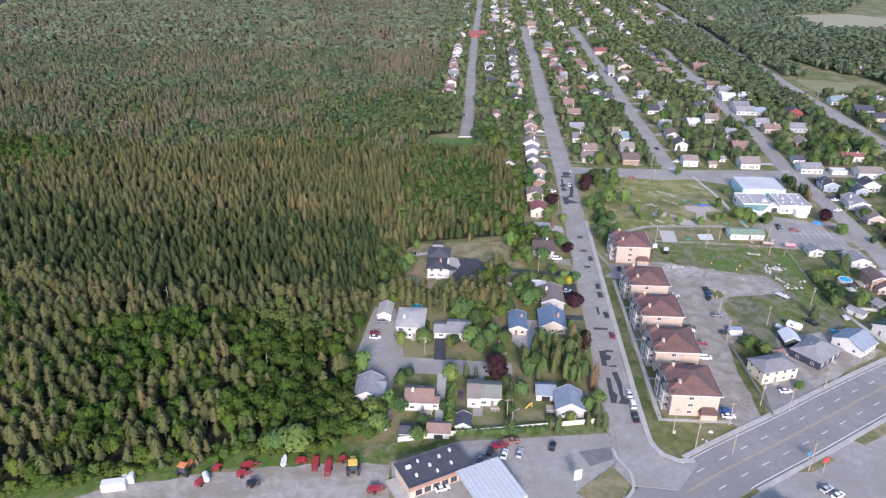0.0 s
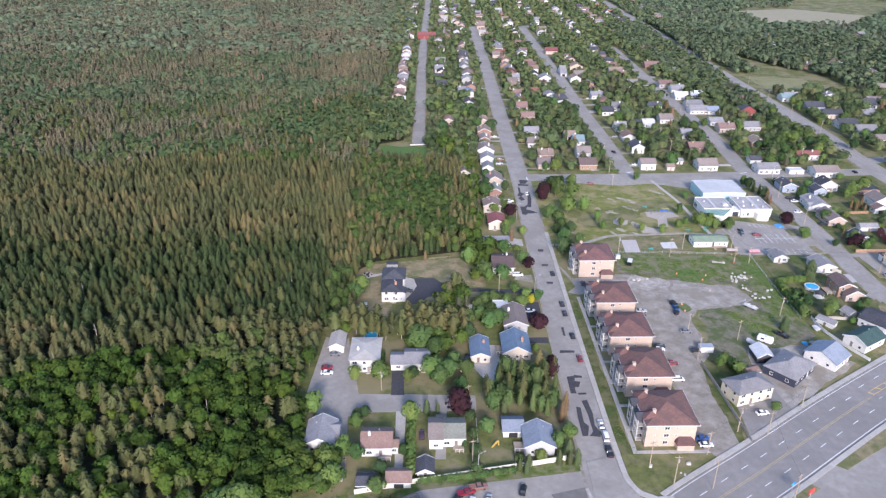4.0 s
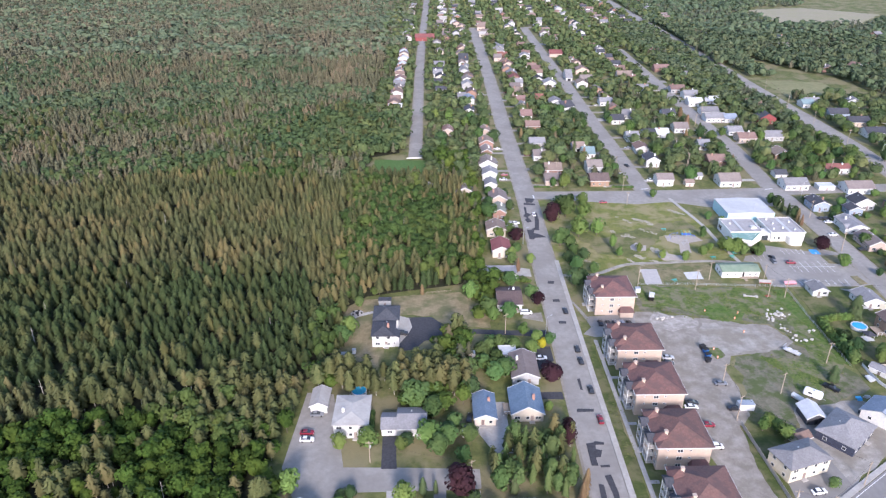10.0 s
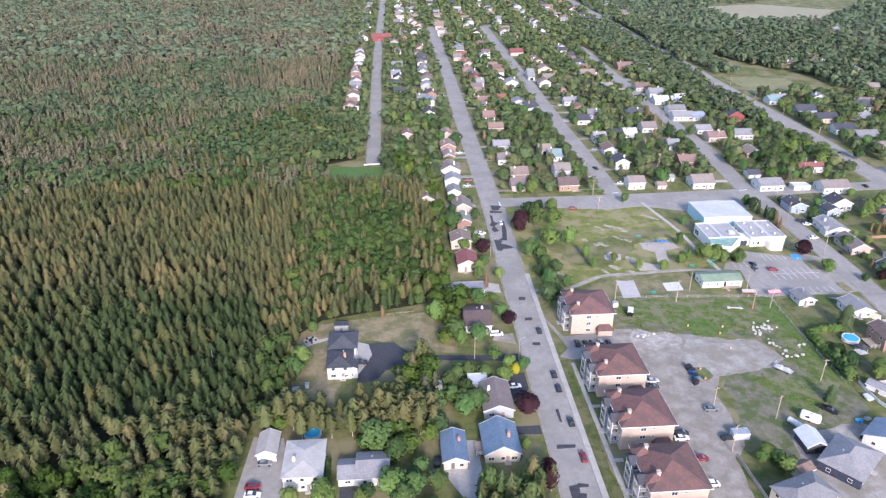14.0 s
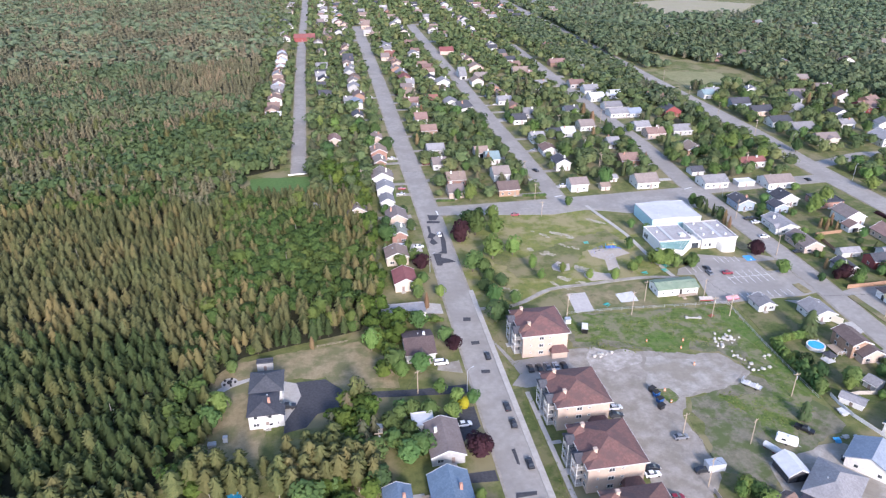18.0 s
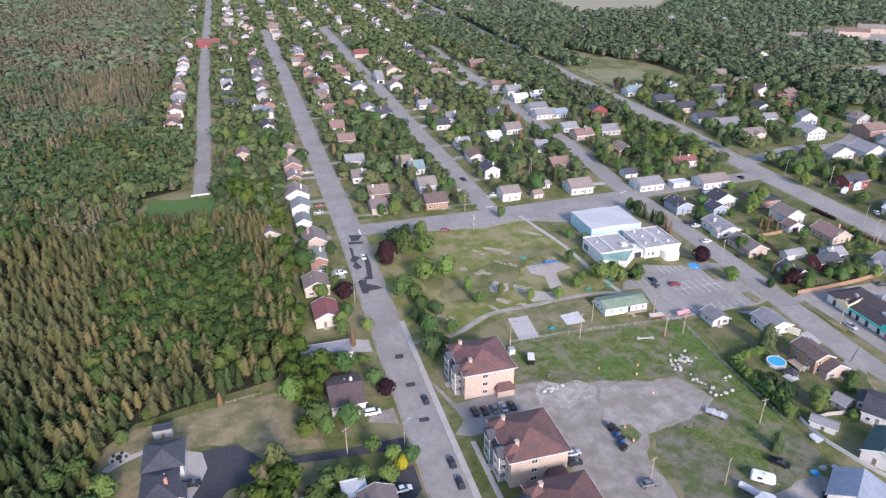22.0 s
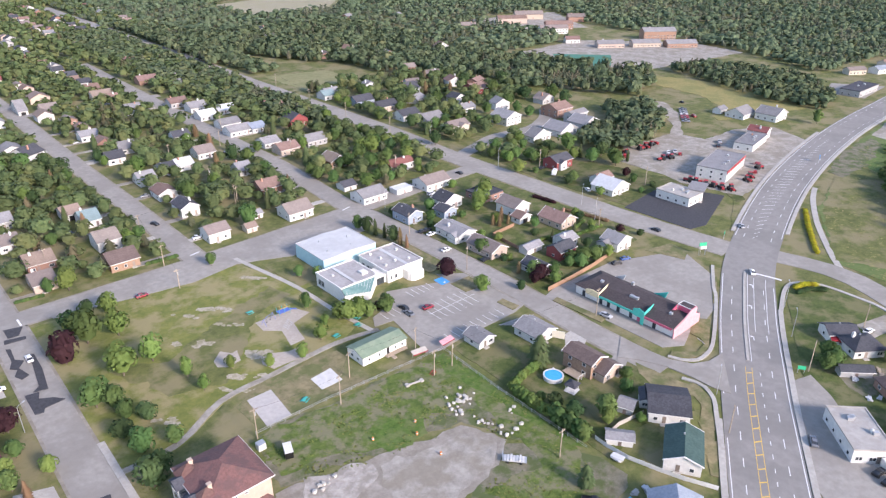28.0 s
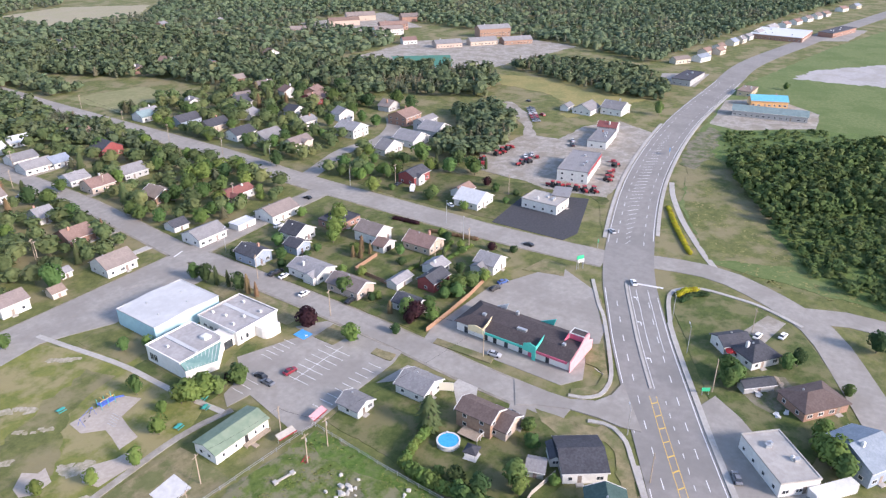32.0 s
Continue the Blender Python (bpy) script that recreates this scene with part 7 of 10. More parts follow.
house(164.4, 244.7, 8.8, 12.5, -60, 3.6, "gy", "white", "darkgreen", detail=3)
house(169.3, 264.7, 4.0, 4.5, -71, 2.4, "gx", "grey", "grey", "shed", detail=3)
house(157.2, 258.4, 6.6, 3.6, -52, 2.2, "gx", "white", "grey", "shed", detail=3)
house(127.4, 226.7, 15.0, 11.3, 40, 3.4, "hip", "navy", "grey", detail=3)
house(106.7, 213.7, 14.1, 8.6, 18, 5.2, "hip", "yellow", "grey", storeys=2, detail=3)
house(112.6, 224.8, 4.9, 3.6, 21, 2.6, "gx", "yellow", "brown", "shed", detail=3)
house(121.2, 235.5, 5.9, 6.9, 0, 2.8, "gy", "dark", "whitemetal", "shed", detail=3)
house(144.8, 234.3, 10.5, 11.5, 38, 3.2, "gx", "white", "bluegrey", detail=3)
house(203.0, 218.0, 10.0, 16.8, -46, 4.2, "flat", "white", "palegrey", detail=3)
house(233.6, 215.6, 14.2, 9.8, -38, 3.0, "hip", "brick", "darkbrown", detail=3)
house(247.4, 233.6, 10.0, 8.8, -35, 3.0, "hip", "white", "slate", detail=3)
house(250.3, 241.3, 9.2, 7.0, -42, 3.0, "gx", "white", "slate", detail=3)
house(232.7, 229.8, 9.2, 3.4, -45, 2.4, "gx", "grey", "slate", "shed", detail=3)
house(216.4, 202.4, 10.5, 13.6, -31, 4.8, "gx", "bluegrey", "bluegrey", detail=3)
house(864.3, 352.8, 55.6, 49.6, 0, 4.5, "flat", "brick", "whitemetal")
house(162.5, 315.3, 6.5, 7.0, 0, 2.6, "gy", "white", "grey", detail=3)
house(178.6, 306.2, 8.9, 9.6, 0, 3.0, "gy", "white", "grey", detail=3)
deck_of(house(175.9, 284.6, 6.9, 10.2, 0, 5.2, "gy", "brown", "darkbrown", storeys=2, detail=3), -6.8, -3.4, -3.45, 2.6, 0.9)
house(178.0, 279.4, 7.9, 7.0, 0, 3.0, "gy", "peach", "darkbrown", detail=3)

# rows of houses further up the streets
FAR_WALLS, FAR_ROOFS = ("white", "white", "peach", "brick", "grey", "beige"), ("grey", "greybrown", "brown", "palegrey", "tan", "slate")
far_soup = Soup()


def far_house(x, y, w, d, e, axis, wall, roof):
    """One small house of the far end of the town, added to their common mesh."""
    rise = (w if axis == "y" else d) * 0.25
    for soup, slot in ((gable_walls(w, d, e, rise, axis), wall), (gable_roof(w, d, e, rise, axis), len(FAR_WALLS) + roof), (Soup().box(-w * .3, -d / 2 - .04, 1, -w * .1, -d / 2 + .02, 2.2).box(w * .1, -d / 2 - .04, 1, w * .3, -d / 2 + .02, 2.2), len(FAR_WALLS) + len(FAR_ROOFS))):
        far_soup.add([(px + x, py + y, pz) for px, py, pz in soup.v], soup.f, slot)
    HOUSES.append((x, y, max(w, d) * 0.5 + 1.0))


def row(x, y0, y1, step, seed, walls, roofs, style="gy", skip=0.0, jitter=2.0, w=(8, 10.5), d=(8, 11)):
    r = random.Random(seed)
    y = y0
    while y < y1:
        if r.random() >= skip and all((x - hx) ** 2 + (y - hy) ** 2 > (hr + 5) ** 2 for hx, hy, hr in HOUSES):
            px, ww, dd, e, turn = x + r.uniform(-jitter, jitter), r.uniform(*w), r.uniform(*d), r.choice((3.2, 3.4, 4.6)), style if r.random() < .75 else ("gx" if style == "gy" else "gy")
            if y > 890:
                far_house(px, y, ww, dd, e, turn[1], r.randrange(len(FAR_WALLS)), r.randrange(len(FAR_ROOFS)))
            else:
                house(px, y, ww, dd, 0, e, turn, r.choice(walls.split()), r.choice(roofs.split()), detail=1, group="street rows")
        y += step * r.uniform(0.9, 1.12)


row(-29, 604, 850, 13.5, 1, "white white peach beige", "greybrown brown grey whitemetal", jitter=1.0)
row(32, 620, 870, 18, 2, "white brick peach grey", "greybrown brown slate grey", skip=.1)
row(8, 640, 880, 23, 3, "white grey beige", "grey slate greybrown", skip=.35)
row(73, 610, 870, 18, 4, "white brick peach", "greybrown brown grey red", skip=.15)
row(98, 600, 870, 20, 5, "white white brick", "grey slate brown tan", "gx", skip=.2)
row(141, 600, 870, 20, 6, "white white peach brick", "grey greybrown brown", skip=.2)
row(180, 580, 870, 20, 7, "white white grey brick", "grey brown slate", "gx", skip=.25)
row(236, 660, 870, 17, 8, "white grey brick", "grey brown", "gx", skip=.4)
house(-8, 912, 22, 12, 0, 4.2, "gx", "red", "red", detail=1)
for _k, _x in enumerate((-30, 14, 34, 64, 100, 140, 184, 232, 262)):
    row(_x, 915, 1290, 22, 20 + _k, "white white peach brick grey beige", "grey greybrown brown whitemetal palegrey tan", "gx" if _k % 2 else "gy", skip=.15, jitter=5)
row(322, 900, 1290, 30, 40, "white white grey", "grey brown slate", "gx", skip=.4, jitter=8)
tagged(new("far_houses", far_soup.mesh("far_houses", [WALLS[k][0] for k in FAR_WALLS] + [ROOFS[k][0] for k in FAR_ROOFS] + [GLASS])), "small gabled houses at the far end of the town", "houses", kind="stuff")
# along the far highway and the far lots
for _x, _y, _w, _d, _r in ((670, 394, 16, 8, -30), (690, 382, 16, 9, -15), (722, 388, 12, 9, -10), (731, 379, 12, 9, -8), (752, 384, 11, 9, -8), (785, 381, 12, 9, -8), (804, 378, 11, 9, -8), (826, 377, 11, 9, -8), (854, 373, 16, 10, -8), (901, 371, 20, 10, -10), (935, 364, 13, 10, -12), (965, 358, 14, 10, -14), (996, 352, 14, 10, -14), (1028, 347, 14, 10, -14), (1054, 342, 14, 10, -14), (1118, 332, 16, 10, -16), (1160, 322, 14, 10, -16)):
    house(_x, _y, _w, _d, _r, 3.8, "gx", _hr.choice(("white", "white", "grey", "beige")), _hr.choice(("grey", "greybrown", "bluegrey", "brown")), detail=1)
house(915, 308, 58, 15, -14, 4.5, "flat", "brick", "slate", detail=1)
for _x, _y, _w, _d, _e in ((640, 690, 30, 12, 6), (668, 706, 30, 12, 6), (660, 770, 34, 12, 6), (700, 780, 34, 12, 6), (728, 730, 20, 12, 5.5), (590, 770, 16, 10, 5), (618, 600, 26, 12, 4), (648, 580, 28, 12, 4), (672, 556, 30, 12, 4), (694, 596, 34, 14, 8.5), (610, 640, 14, 10, 4)):
    house(_x, _y, _w, _d, -35, _e, "gx", _hr.choice(("brick", "white", "peach")), _hr.choice(("brown", "grey", "greybrown")), detail=1)
for _x, _y in ((380, 735), (398, 641), (401, 614), (406, 568), (365, 595), (394, 581), (360, 540), (340, 560), (410, 742), (405, 897), (388, 850), (427, 705), (484, 696), (372, 510), (407, 501), (336, 610), (535, 925), (589, 897), (350, 520)):
    house(_x, _y, _hr.uniform(10, 13), 9, _hr.choice((0, 20, -15)), _hr.choice((3.4, 4.6)), _hr.choice(("gx", "gy")), _hr.choice(("white", "white", "grey", "brick")), _hr.choice(("grey", "slate", "greybrown", "brown")), detail=1)

# single trees
TREES = []
_tr = random.Random(9)


def tree_mesh(kind, i):
    r = random.Random(100 + i)
    if kind in ("needle", "rust"):
        v, f, n = plume(150, r, 0.044, 0.23, 0.06, 0.75, 8)
    else:
        v, f, n = clump_crown(330, r, 0.058, 8, 0.17 + 0.05 * r.random(), 0.40)
    return shaded(mesh("crown", v.tolist(), f, LEAF[kind]), n)


def trunk_mesh(i, bark):
    r, s = random.Random(40 + i), Soup()
    s.rod((0, 0, -.02), (0, 0, .38), .028, .02, 7)
    for k in range(5):
        a = 6.28 * k / 5 + r.uniform(-.3, .3)
        s.rod((0, 0, r.uniform(.22, .38)), (.2 * math.cos(a), .2 * math.sin(a), r.uniform(.55, .7)), .014, .005, 5)
    s.rod((0, 0, .38), (r.uniform(-.04, .04), r.uniform(-.04, .04), .75), .018, .006, 6)
    return s.mesh("trunk", bark)


CROWNS = {k: [tree_mesh(k, i + 10 * n) for i in range(4)] for n, k in enumerate(LEAF)}
TRUNKS = [trunk_mesh(i, BARK) for i in range(3)]
KINDS = {"green": ("tree", "leafy green garden tree"), "light": ("tree", "bright green young garden tree"), "dark": ("tree", "dark green leafy garden tree"),
         "purple": ("tree", "purple-leaved ornamental maple tree"), "needle": ("conifer", "green garden spruce with drooping branches"), "rust": ("conifer", "rusty brown ageing garden spruce"), "yellow": ("shrub", "bright yellow-green garden shrub")}


def tree(kind, x, y, h, spread=1.0, where=""):
    name, label = KINDS[kind]
    low = h < 4.6 and kind not in ("needle", "rust")
    if low:
        name, label = "shrub", label.replace("tree", "shrub").replace("maple", "shrub")
    t = thing(name, pose(x, y, 0, 0, 0, _tr.uniform(0, 360)), label + where, "shrub" if low else "tree")
    w = h * spread * _tr.uniform(0.92, 1.08)
    sc = Matrix.Diagonal((w, w, h, 1))
    dip = Matrix.Translation((0, 0, -0.16 * h)) if low else Matrix.Identity(4)
    part("crown", CROWNS[kind][_tr.randrange(4)], t, at=dip @ sc)
    part("trunk", TRUNKS[_tr.randrange(3)], t, at=sc)
    TREES.append((x, y, 0.33 * w))
    return t


def free(x, y, r):
    for hx, hy, hr in HOUSES:
        if (x - hx) ** 2 + (y - hy) ** 2 < (hr + r * 0.6) ** 2:
            return False
    for tx, ty, q in TREES:
        if (x - tx) ** 2 + (y - ty) ** 2 < (q + r) ** 2 * 0.6:
            return False
    for line, half in ROADS:
        for p in line:
            if (x - p.x) ** 2 + (y - p.y) ** 2 < (half + r) ** 2:
                return False
    return True


def gardens(x0, y0, x1, y1, n, seed, kinds="green green light dark needle green light", tall=(6, 10.5)):
    """Scatters n trees over a block of gardens, clear of houses and streets."""
    r, names, k = random.Random(seed), kinds.split(), 0
    for _ in range(n * 12):
        if k >= n:
            break
        x, y = r.uniform(x0, x1), r.uniform(y0, y1)
        h = r.uniform(*tall)
        if free(x, y, 0.3 * h):
            tree(r.choice(names), x, y, h, r.uniform(0.85, 1.2))
            k += 1

# trees that stand apart
tree("purple", 61.5, 388.5, 11.1, 1.1)
tree("green", 69.9, 395.7, 12.7, 1.1)
tree("light", 72.3, 371.4, 11.1, 1.0)
tree("dark", 75.4, 413.4, 6.3, 1.0)
tree("dark", 68.0, 403.9, 9.5, 1.0)
tree("light", 78.8, 394.0, 9.5, 0.9)
tree("light", 81.4, 372.8, 9.5, 0.8)
tree("green", 61.5, 361.4, 9.5, 1.1)
tree("green", 65.3, 357.8, 7.9, 1)
tree("green", 66.0, 351.2, 6.3, 1)
tree("dark", 62.5, 343.9, 6.3, 1.2)
tree("green", 64.3, 335.2, 7.9, 1)
tree("green", 71.7, 333.0, 6.3, 0.9)
tree("dark", 61.9, 322.1, 9.5, 0.9)
tree("dark", 65.7, 326.3, 6.3, 1)
tree("dark", 69.9, 346.9, 6.3, 1.1)
tree("light", 85.8, 357.8, 7.9, .6)
tree("light", 86.9, 349.1, 5.5, .7)
tree("light", 81.2, 410.3, 7.9, 1)
tree("light", 139.2, 353.0, 7.8, 1.2)
tree("light", 142.2, 351.7, 8.5, 1.1)
tree("green", 145.1, 349.8, 6.7, 0.9)
tree("green", 151.4, 348.6, 7.3, 1)
tree("purple", 151.1, 352.3, 3.9, 1)
tree("light", 136.9, 355.1, 6.5, 1.1)
tree("green", 132.2, 368.2, 7.2, .7)
tree("green", 142.7, 390.2, 5.2, .9)
tree("light", 148.5, 387.1, 4.5, .9)
tree("light", 132.0, 356.6, 4.5, .8)
tree("light", 125.8, 349.3, 5.9, .9)
tree("light", 115.9, 344.1, 5.9, .8)
tree("light", 106.3, 346.7, 5.2, .8)
tree("light", 97.2, 353.6, 5.2, .8)
tree("green", 122.4, 420.2, 5.9, .8)
tree("purple", 184.0, 354.5, 7.8, 1.2)
tree("light", 185.9, 337.7, 6.7, 1.1)
tree("rust", 187.9, 386.9, 8, .7)
tree("dark", 187.5, 390.8, 7.8, .8)
tree("needle", 187.2, 396.3, 7, .7)
tree("needle", 185.7, 400.6, 8, .7)
tree("dark", 184.7, 405.5, 7.8, .9)
tree("green", 183.8, 410.6, 6.7, .9)
tree("rust", 188.2, 383.0, 6, .8)
tree("dark", 197.5, 329.6, 4.5, 1)
tree("green", 207.6, 332.9, 6.7, 1.1)
tree("rust", 205.8, 338.5, 5, 1)
tree("purple", 207.8, 329.5, 6.7, 1.2)
tree("light", 209.5, 324.0, 5.6, 1)
tree("green", 214.7, 328.9, 5.6, 1)
tree("green", 235.8, 325.7, 6.7, 1.2)
tree("light", 241.9, 324.2, 5.6, 1)
tree("green", 231.5, 328.3, 6.7, 1.2)
tree("green", 227.3, 330.8, 5.6, 1)
tree("needle", 248.1, 346.4, 6, .8)
tree("light", 250.8, 402.3, 9, 1)
tree("light", 235.0, 390.9, 6.7, .9)
tree("rust", 235.7, 376.7, 7, .8)
tree("rust", 235.7, 372.4, 5, .9)
tree("green", 207.0, 359.6, 6.7, 1.1)
tree("light", 168.0, 259.3, 3.4, 1)
tree("green", 181.6, 273.5, 4.5, 1.2)
tree("green", 176.4, 269.9, 4.5, 1.2)
tree("green", 234.5, 238.1, 6.7, 1.1)
tree("green", 231.8, 235.1, 6.7, 1)
tree("dark", 250.6, 222.4, 6.7, .8)
tree("green", 247.2, 224.8, 5.6, 1)
tree("light", 210.7, 207.3, 9, 1)
tree("green", 208.1, 204.6, 7.8, 1)
tree("light", 214.4, 210.4, 6.7, 1)
tree("green", 244.4, 208.2, 4.5, 1)
tree("dark", 272.1, 204.3, 7.8, 1)
tree("dark", 285.7, 477.3, 9, .9)
tree("light", 250.6, 491.2, 10.1, 1.3)
tree("light", 260.6, 490.9, 9, 1.2)
tree("green", 237.1, 484.2, 9, 1.2)
tree("green", 271.1, 490.6, 7.8, 1)
tree("green", 187.8, 497.0, 7.8, 1.2)
tree("rust", 186.3, 471.4, 8, .6)
tree("green", 202.8, 532.9, 6.7, 1.2)
tree("green", 204.4, 473.4, 6.7, 1.2)
tree("green", 207.4, 463.9, 6.7, 1)
tree("green", 237.8, 447.6, 7.8, .9)
tree("green", 253.7, 454.4, 5.6, 1)
tree("green", 246.9, 572.2, 9, 1.2)
tree("light", 298.4, 584.0, 6.7, 1.3)
tree("light", 298.2, 594.9, 6.7, 1.1)
tree("light", 300.9, 550.2, 5.6, 1.4)
tree("light", 307.7, 424.1, 6.7, 1.4)
tree("light", 286.7, 413.8, 7.8, 1.2)
tree("green", 302.6, 445.9, 7.8, 1.2)
tree("light", 295.1, 428.1, 6.7, 1.1)
tree("dark", 293.5, 385.9, 5.6, 1.2)
tree("green", 333.8, 387.2, 9, 1)
tree("needle", 344.1, 387.0, 7, .8)
tree("light", 260.0, 346.6, 4.5, 1)
tree("green", 302.5, 367.2, 4.5, 1)
tree("green", 494.9, 350.6, 10.1, .8)
tree("green", 616.3, 298.6, 5.6, 1)
tree("purple", 8.2, 204.6, 11, 1.1)
tree("light", -7.5, 200.5, 9, .9)
tree("needle", -2.6, 205.5, 6, .9)
tree("light", -27.9, 223.3, 6.7, .9)
tree("light", -19.4, 223.8, 7.8, 1)
tree("green", -5.4, 242.9, 10.1, 1.3)
tree("light", -0.7, 225.1, 9, 1.2)
tree("green", 5.1, 225.0, 7.8, 1)
tree("light", -9.2, 222.2, 5.6, .8)
tree("purple", 41.5, 223.7, 9, .6)
tree("light", 38.0, 240.7, 4.5, .9)
tree("purple", 42.3, 229.2, 6.7, .8)
tree("purple", 41.3, 256.8, 6.7, 1.3)
tree("green", 25.4, 258.9, 7.8, 1.2)
tree("green", 30.2, 275.1, 5.6, 1.2)
tree("light", 36.8, 272.9, 5.6, 1.2)
tree("green", 20.9, 273.1, 6.7, 1)
tree("light", -39.8, 206.0, 9, .9)
tree("dark", -22.8, 204.5, 4.5, 1)
tree("light", -27.6, 185.5, 7.8, .9)
tree("light", -31.8, 180.2, 7.8, .9)
tree("dark", 9.3, 189.5, 3.4, 1)
tree("needle", 27.8, 179.4, 6, 1.1)
tree("light", 32.3, 183.8, 4.5, 1)
tree("needle", 40.6, 184.3, 7, 1.2)
tree("green", 38.4, 188.5, 6.7, .9)
tree("rust", 42.7, 204.1, 10, .7)
tree("needle", 27.2, 178.0, 5, 1)
tree("needle", 43.0, 181.7, 6, 1)
tree("light", -29.6, 174.2, 7.8, 1.1)
tree("light", -53.1, 163.7, 10.1, 1.3)
tree("green", -59.6, 163.7, 7.8, 1)
tree("green", 33.3, 322.0, 7.8, 1.2)
tree("light", 31.5, 325.9, 5.6, 1)
tree("green", 30.6, 296.6, 7.8, 1.2)
tree("light", 24.1, 294.9, 6.7, 1)
tree("green", 41.4, 311.8, 6.7, 1.1)
tree("purple", 43.3, 306.5, 6.7, 1.1)
tree("light", 40.0, 326.2, 3.4, 1.3)
tree("rust", 38.5, 336.0, 7, .8)
tree("green", 36.3, 342.5, 6.7, .8)
tree("purple", 40.8, 366.3, 7.8, 1.2)
tree("green", 29.3, 394.6, 9, 1.2)
tree("light", 44.9, 343.0, 5.6, 1)
tree("light", 34.8, 284.6, 5.6, 1)
tree("light", 39.1, 279.9, 5.6, 1)
tree("green", 43.7, 277.7, 5.6, 1)
tree("yellow", 41.0, 277.0, 4.5, 1.1)
tree("green", 21.9, 276.8, 5.6, 1)
tree("green", 21.7, 256.7, 7.8, 1.1)
tree("purple", 41.1, 255.2, 7.8, 1.1)
tree("green", 22.7, 298.1, 9, 1)
tree("light", -31.0, 286.0, 8.5, 1.1)
tree("green", -33.0, 280.0, 8.0, 1.1)
tree("green", -29.5, 306.5, 5.2, 1.1)
tree("rust", -4.0, 316.5, 5.0, .9)
tree("light", 15.9, 311.6, 9, .9)
tree("light", 108.8, 225.8, 5.6, 1.1)
tree("light", 103.3, 229.5, 5.6, .8)

# trees of the gardens between the highway and the regional road
for _row in ("green 205 481 7;dark 206 475 7;green 208 464 6;green 218 483 7;green 226 479 8;green 234 484 7;light 246 495 8;green 236 472 8;green 256 494 9;dark 259 485 8;light 269 485 8;green 239 446 7;light 249 448 5;green 230 447 6;green 225 452 7;dark 272 460 6;light 266 523 7;green 263 508 7;light 296 450 6;green 294 440 6;light 296 432 6;green 303 430 7;dark 308 424 7;green 312 441 7;green 311 419 8;dark 326 425 7;green 300 460 5;green 318 439 6;light 288 385 6;green 298 387 6;green 294 408 4;green 329 399 8;dark 341 402 9;green 336 391 9;needle 330 408 8;green 335 420 8;purple 324 374 5;green 319 366 5;light 292 366 5;dark 322 357 3.5;green 311 356 3.5;light 240 394 9;green 220 406 6;green 213 397 5;dark 204 412 5;green 201 357 7;rust 231 373 6;rust 230 376 5;needle 236 348 6;dark 242 335 5;green 227 326 6;light 234 325 6;green 224 329 5;light 210 324 6;purple 204 329 5;dark 203 338 5;green 251 330 5;green 226 391 4;dark 209 349 4;dark 269 328 3.5;purple 266 336 4;green 257 344 3.5;dark 325 605 9;green 320 592 9;dark 339 558 10;green 344 543 11;dark 335 571 9;needle 349 577 10;needle 374 580 11;dark 398 573 11;green 397 541 11;green 381 510 9;dark 403 515 10;green 386 488 9;green 371 482 8;green 356 506 8;light 343 483 6;dark 317 512 8;green 315 502 7;green 316 548 7;light 294 541 6;light 292 530 6;green 301 533 6;light 295 577 5;green 302 560 6;dark 351 520 8;green 335 492 6;green 373 495 8;dark 394 469 10;green 418 503 11;dark 415 489 10;green 393 555 10;rust 372 560 10;rust 360 573 10;dark 425 559 11").split(";"):
    _k, _x, _y, _h = _row.split()
    if free(float(_x), float(_y), 1.0):
        tree(_k, float(_x), float(_y), float(_h), 0.9 if _k in ("needle", "rust") else 1.12)

# cul-de-sac trees
for _row in ("dark 12.4 177.7 5;rust 27.8 181.4 4.5;green 39.7 183.2 5;rust 39.5 207.9 7;needle 1.0 205.4 5;green 16.8 195.6 6;light 37.6 192.5 6;rust -25.6 185.1 4.5;green -27.5 176.5 4.5;green 7.2 232.4 6;dark 12.4 186.6 4.5;dark 12.2 193.8 4.5;dark 11.6 201.3 5;light 4.4 222.8 5;green 25.2 182.0 4;green -9.5 186.6 4.5;dark -25.3 203.7 4.5;green 19.3 206.6 8;needle 23.1 205.2 8").split(";"):
    _k, _x, _y, _h = _row.split()
    if free(float(_x), float(_y), 0.6):
        tree(_k, float(_x), float(_y), float(_h), 0.8 if _k in ("needle", "rust") else 1.0)

# garden trees block by block
gardens(-3, 440, 43, 600, 16, 1)
gardens(54, 434, 118, 600, 22, 2, "green green dark needle rust light dark")
gardens(130, 434, 192, 600, 18, 3, "green dark needle rust light green")
gardens(206, 440, 272, 560, 14, 4)
gardens(286, 400, 340, 520, 10, 5)
gardens(202, 324, 270, 420, 12, 7, "green light dark", (3, 5.5))
gardens(-8, 216, 14, 232, 5, 11, "green dark light green", (5, 8))
gardens(0, 236, 13, 262, 6, 12, "green dark green", (6, 9))
gardens(14, 250, 30, 279, 5, 13, "green light dark", (5, 8))
gardens(26, 345, 44, 425, 12, 14, "green dark green light needle", (5, 8))
gardens(-38, 170, -16, 204, 5, 15, "green light dark", (4, 7))
gardens(104, 205, 120, 236, 4, 9, "light green", (3, 5))
tree("needle", 167.0, 294.8, 10.5, 1.5)
tree("green", 162.8, 266.9, 7.2, 1.15)
tree("dark", 155.4, 272.0, 6.0, 1.0)
tree("dark", 155.2, 278.0, 5.4, 1.0)
tree("light", 160.5, 264.5, 5.5, 1.0)
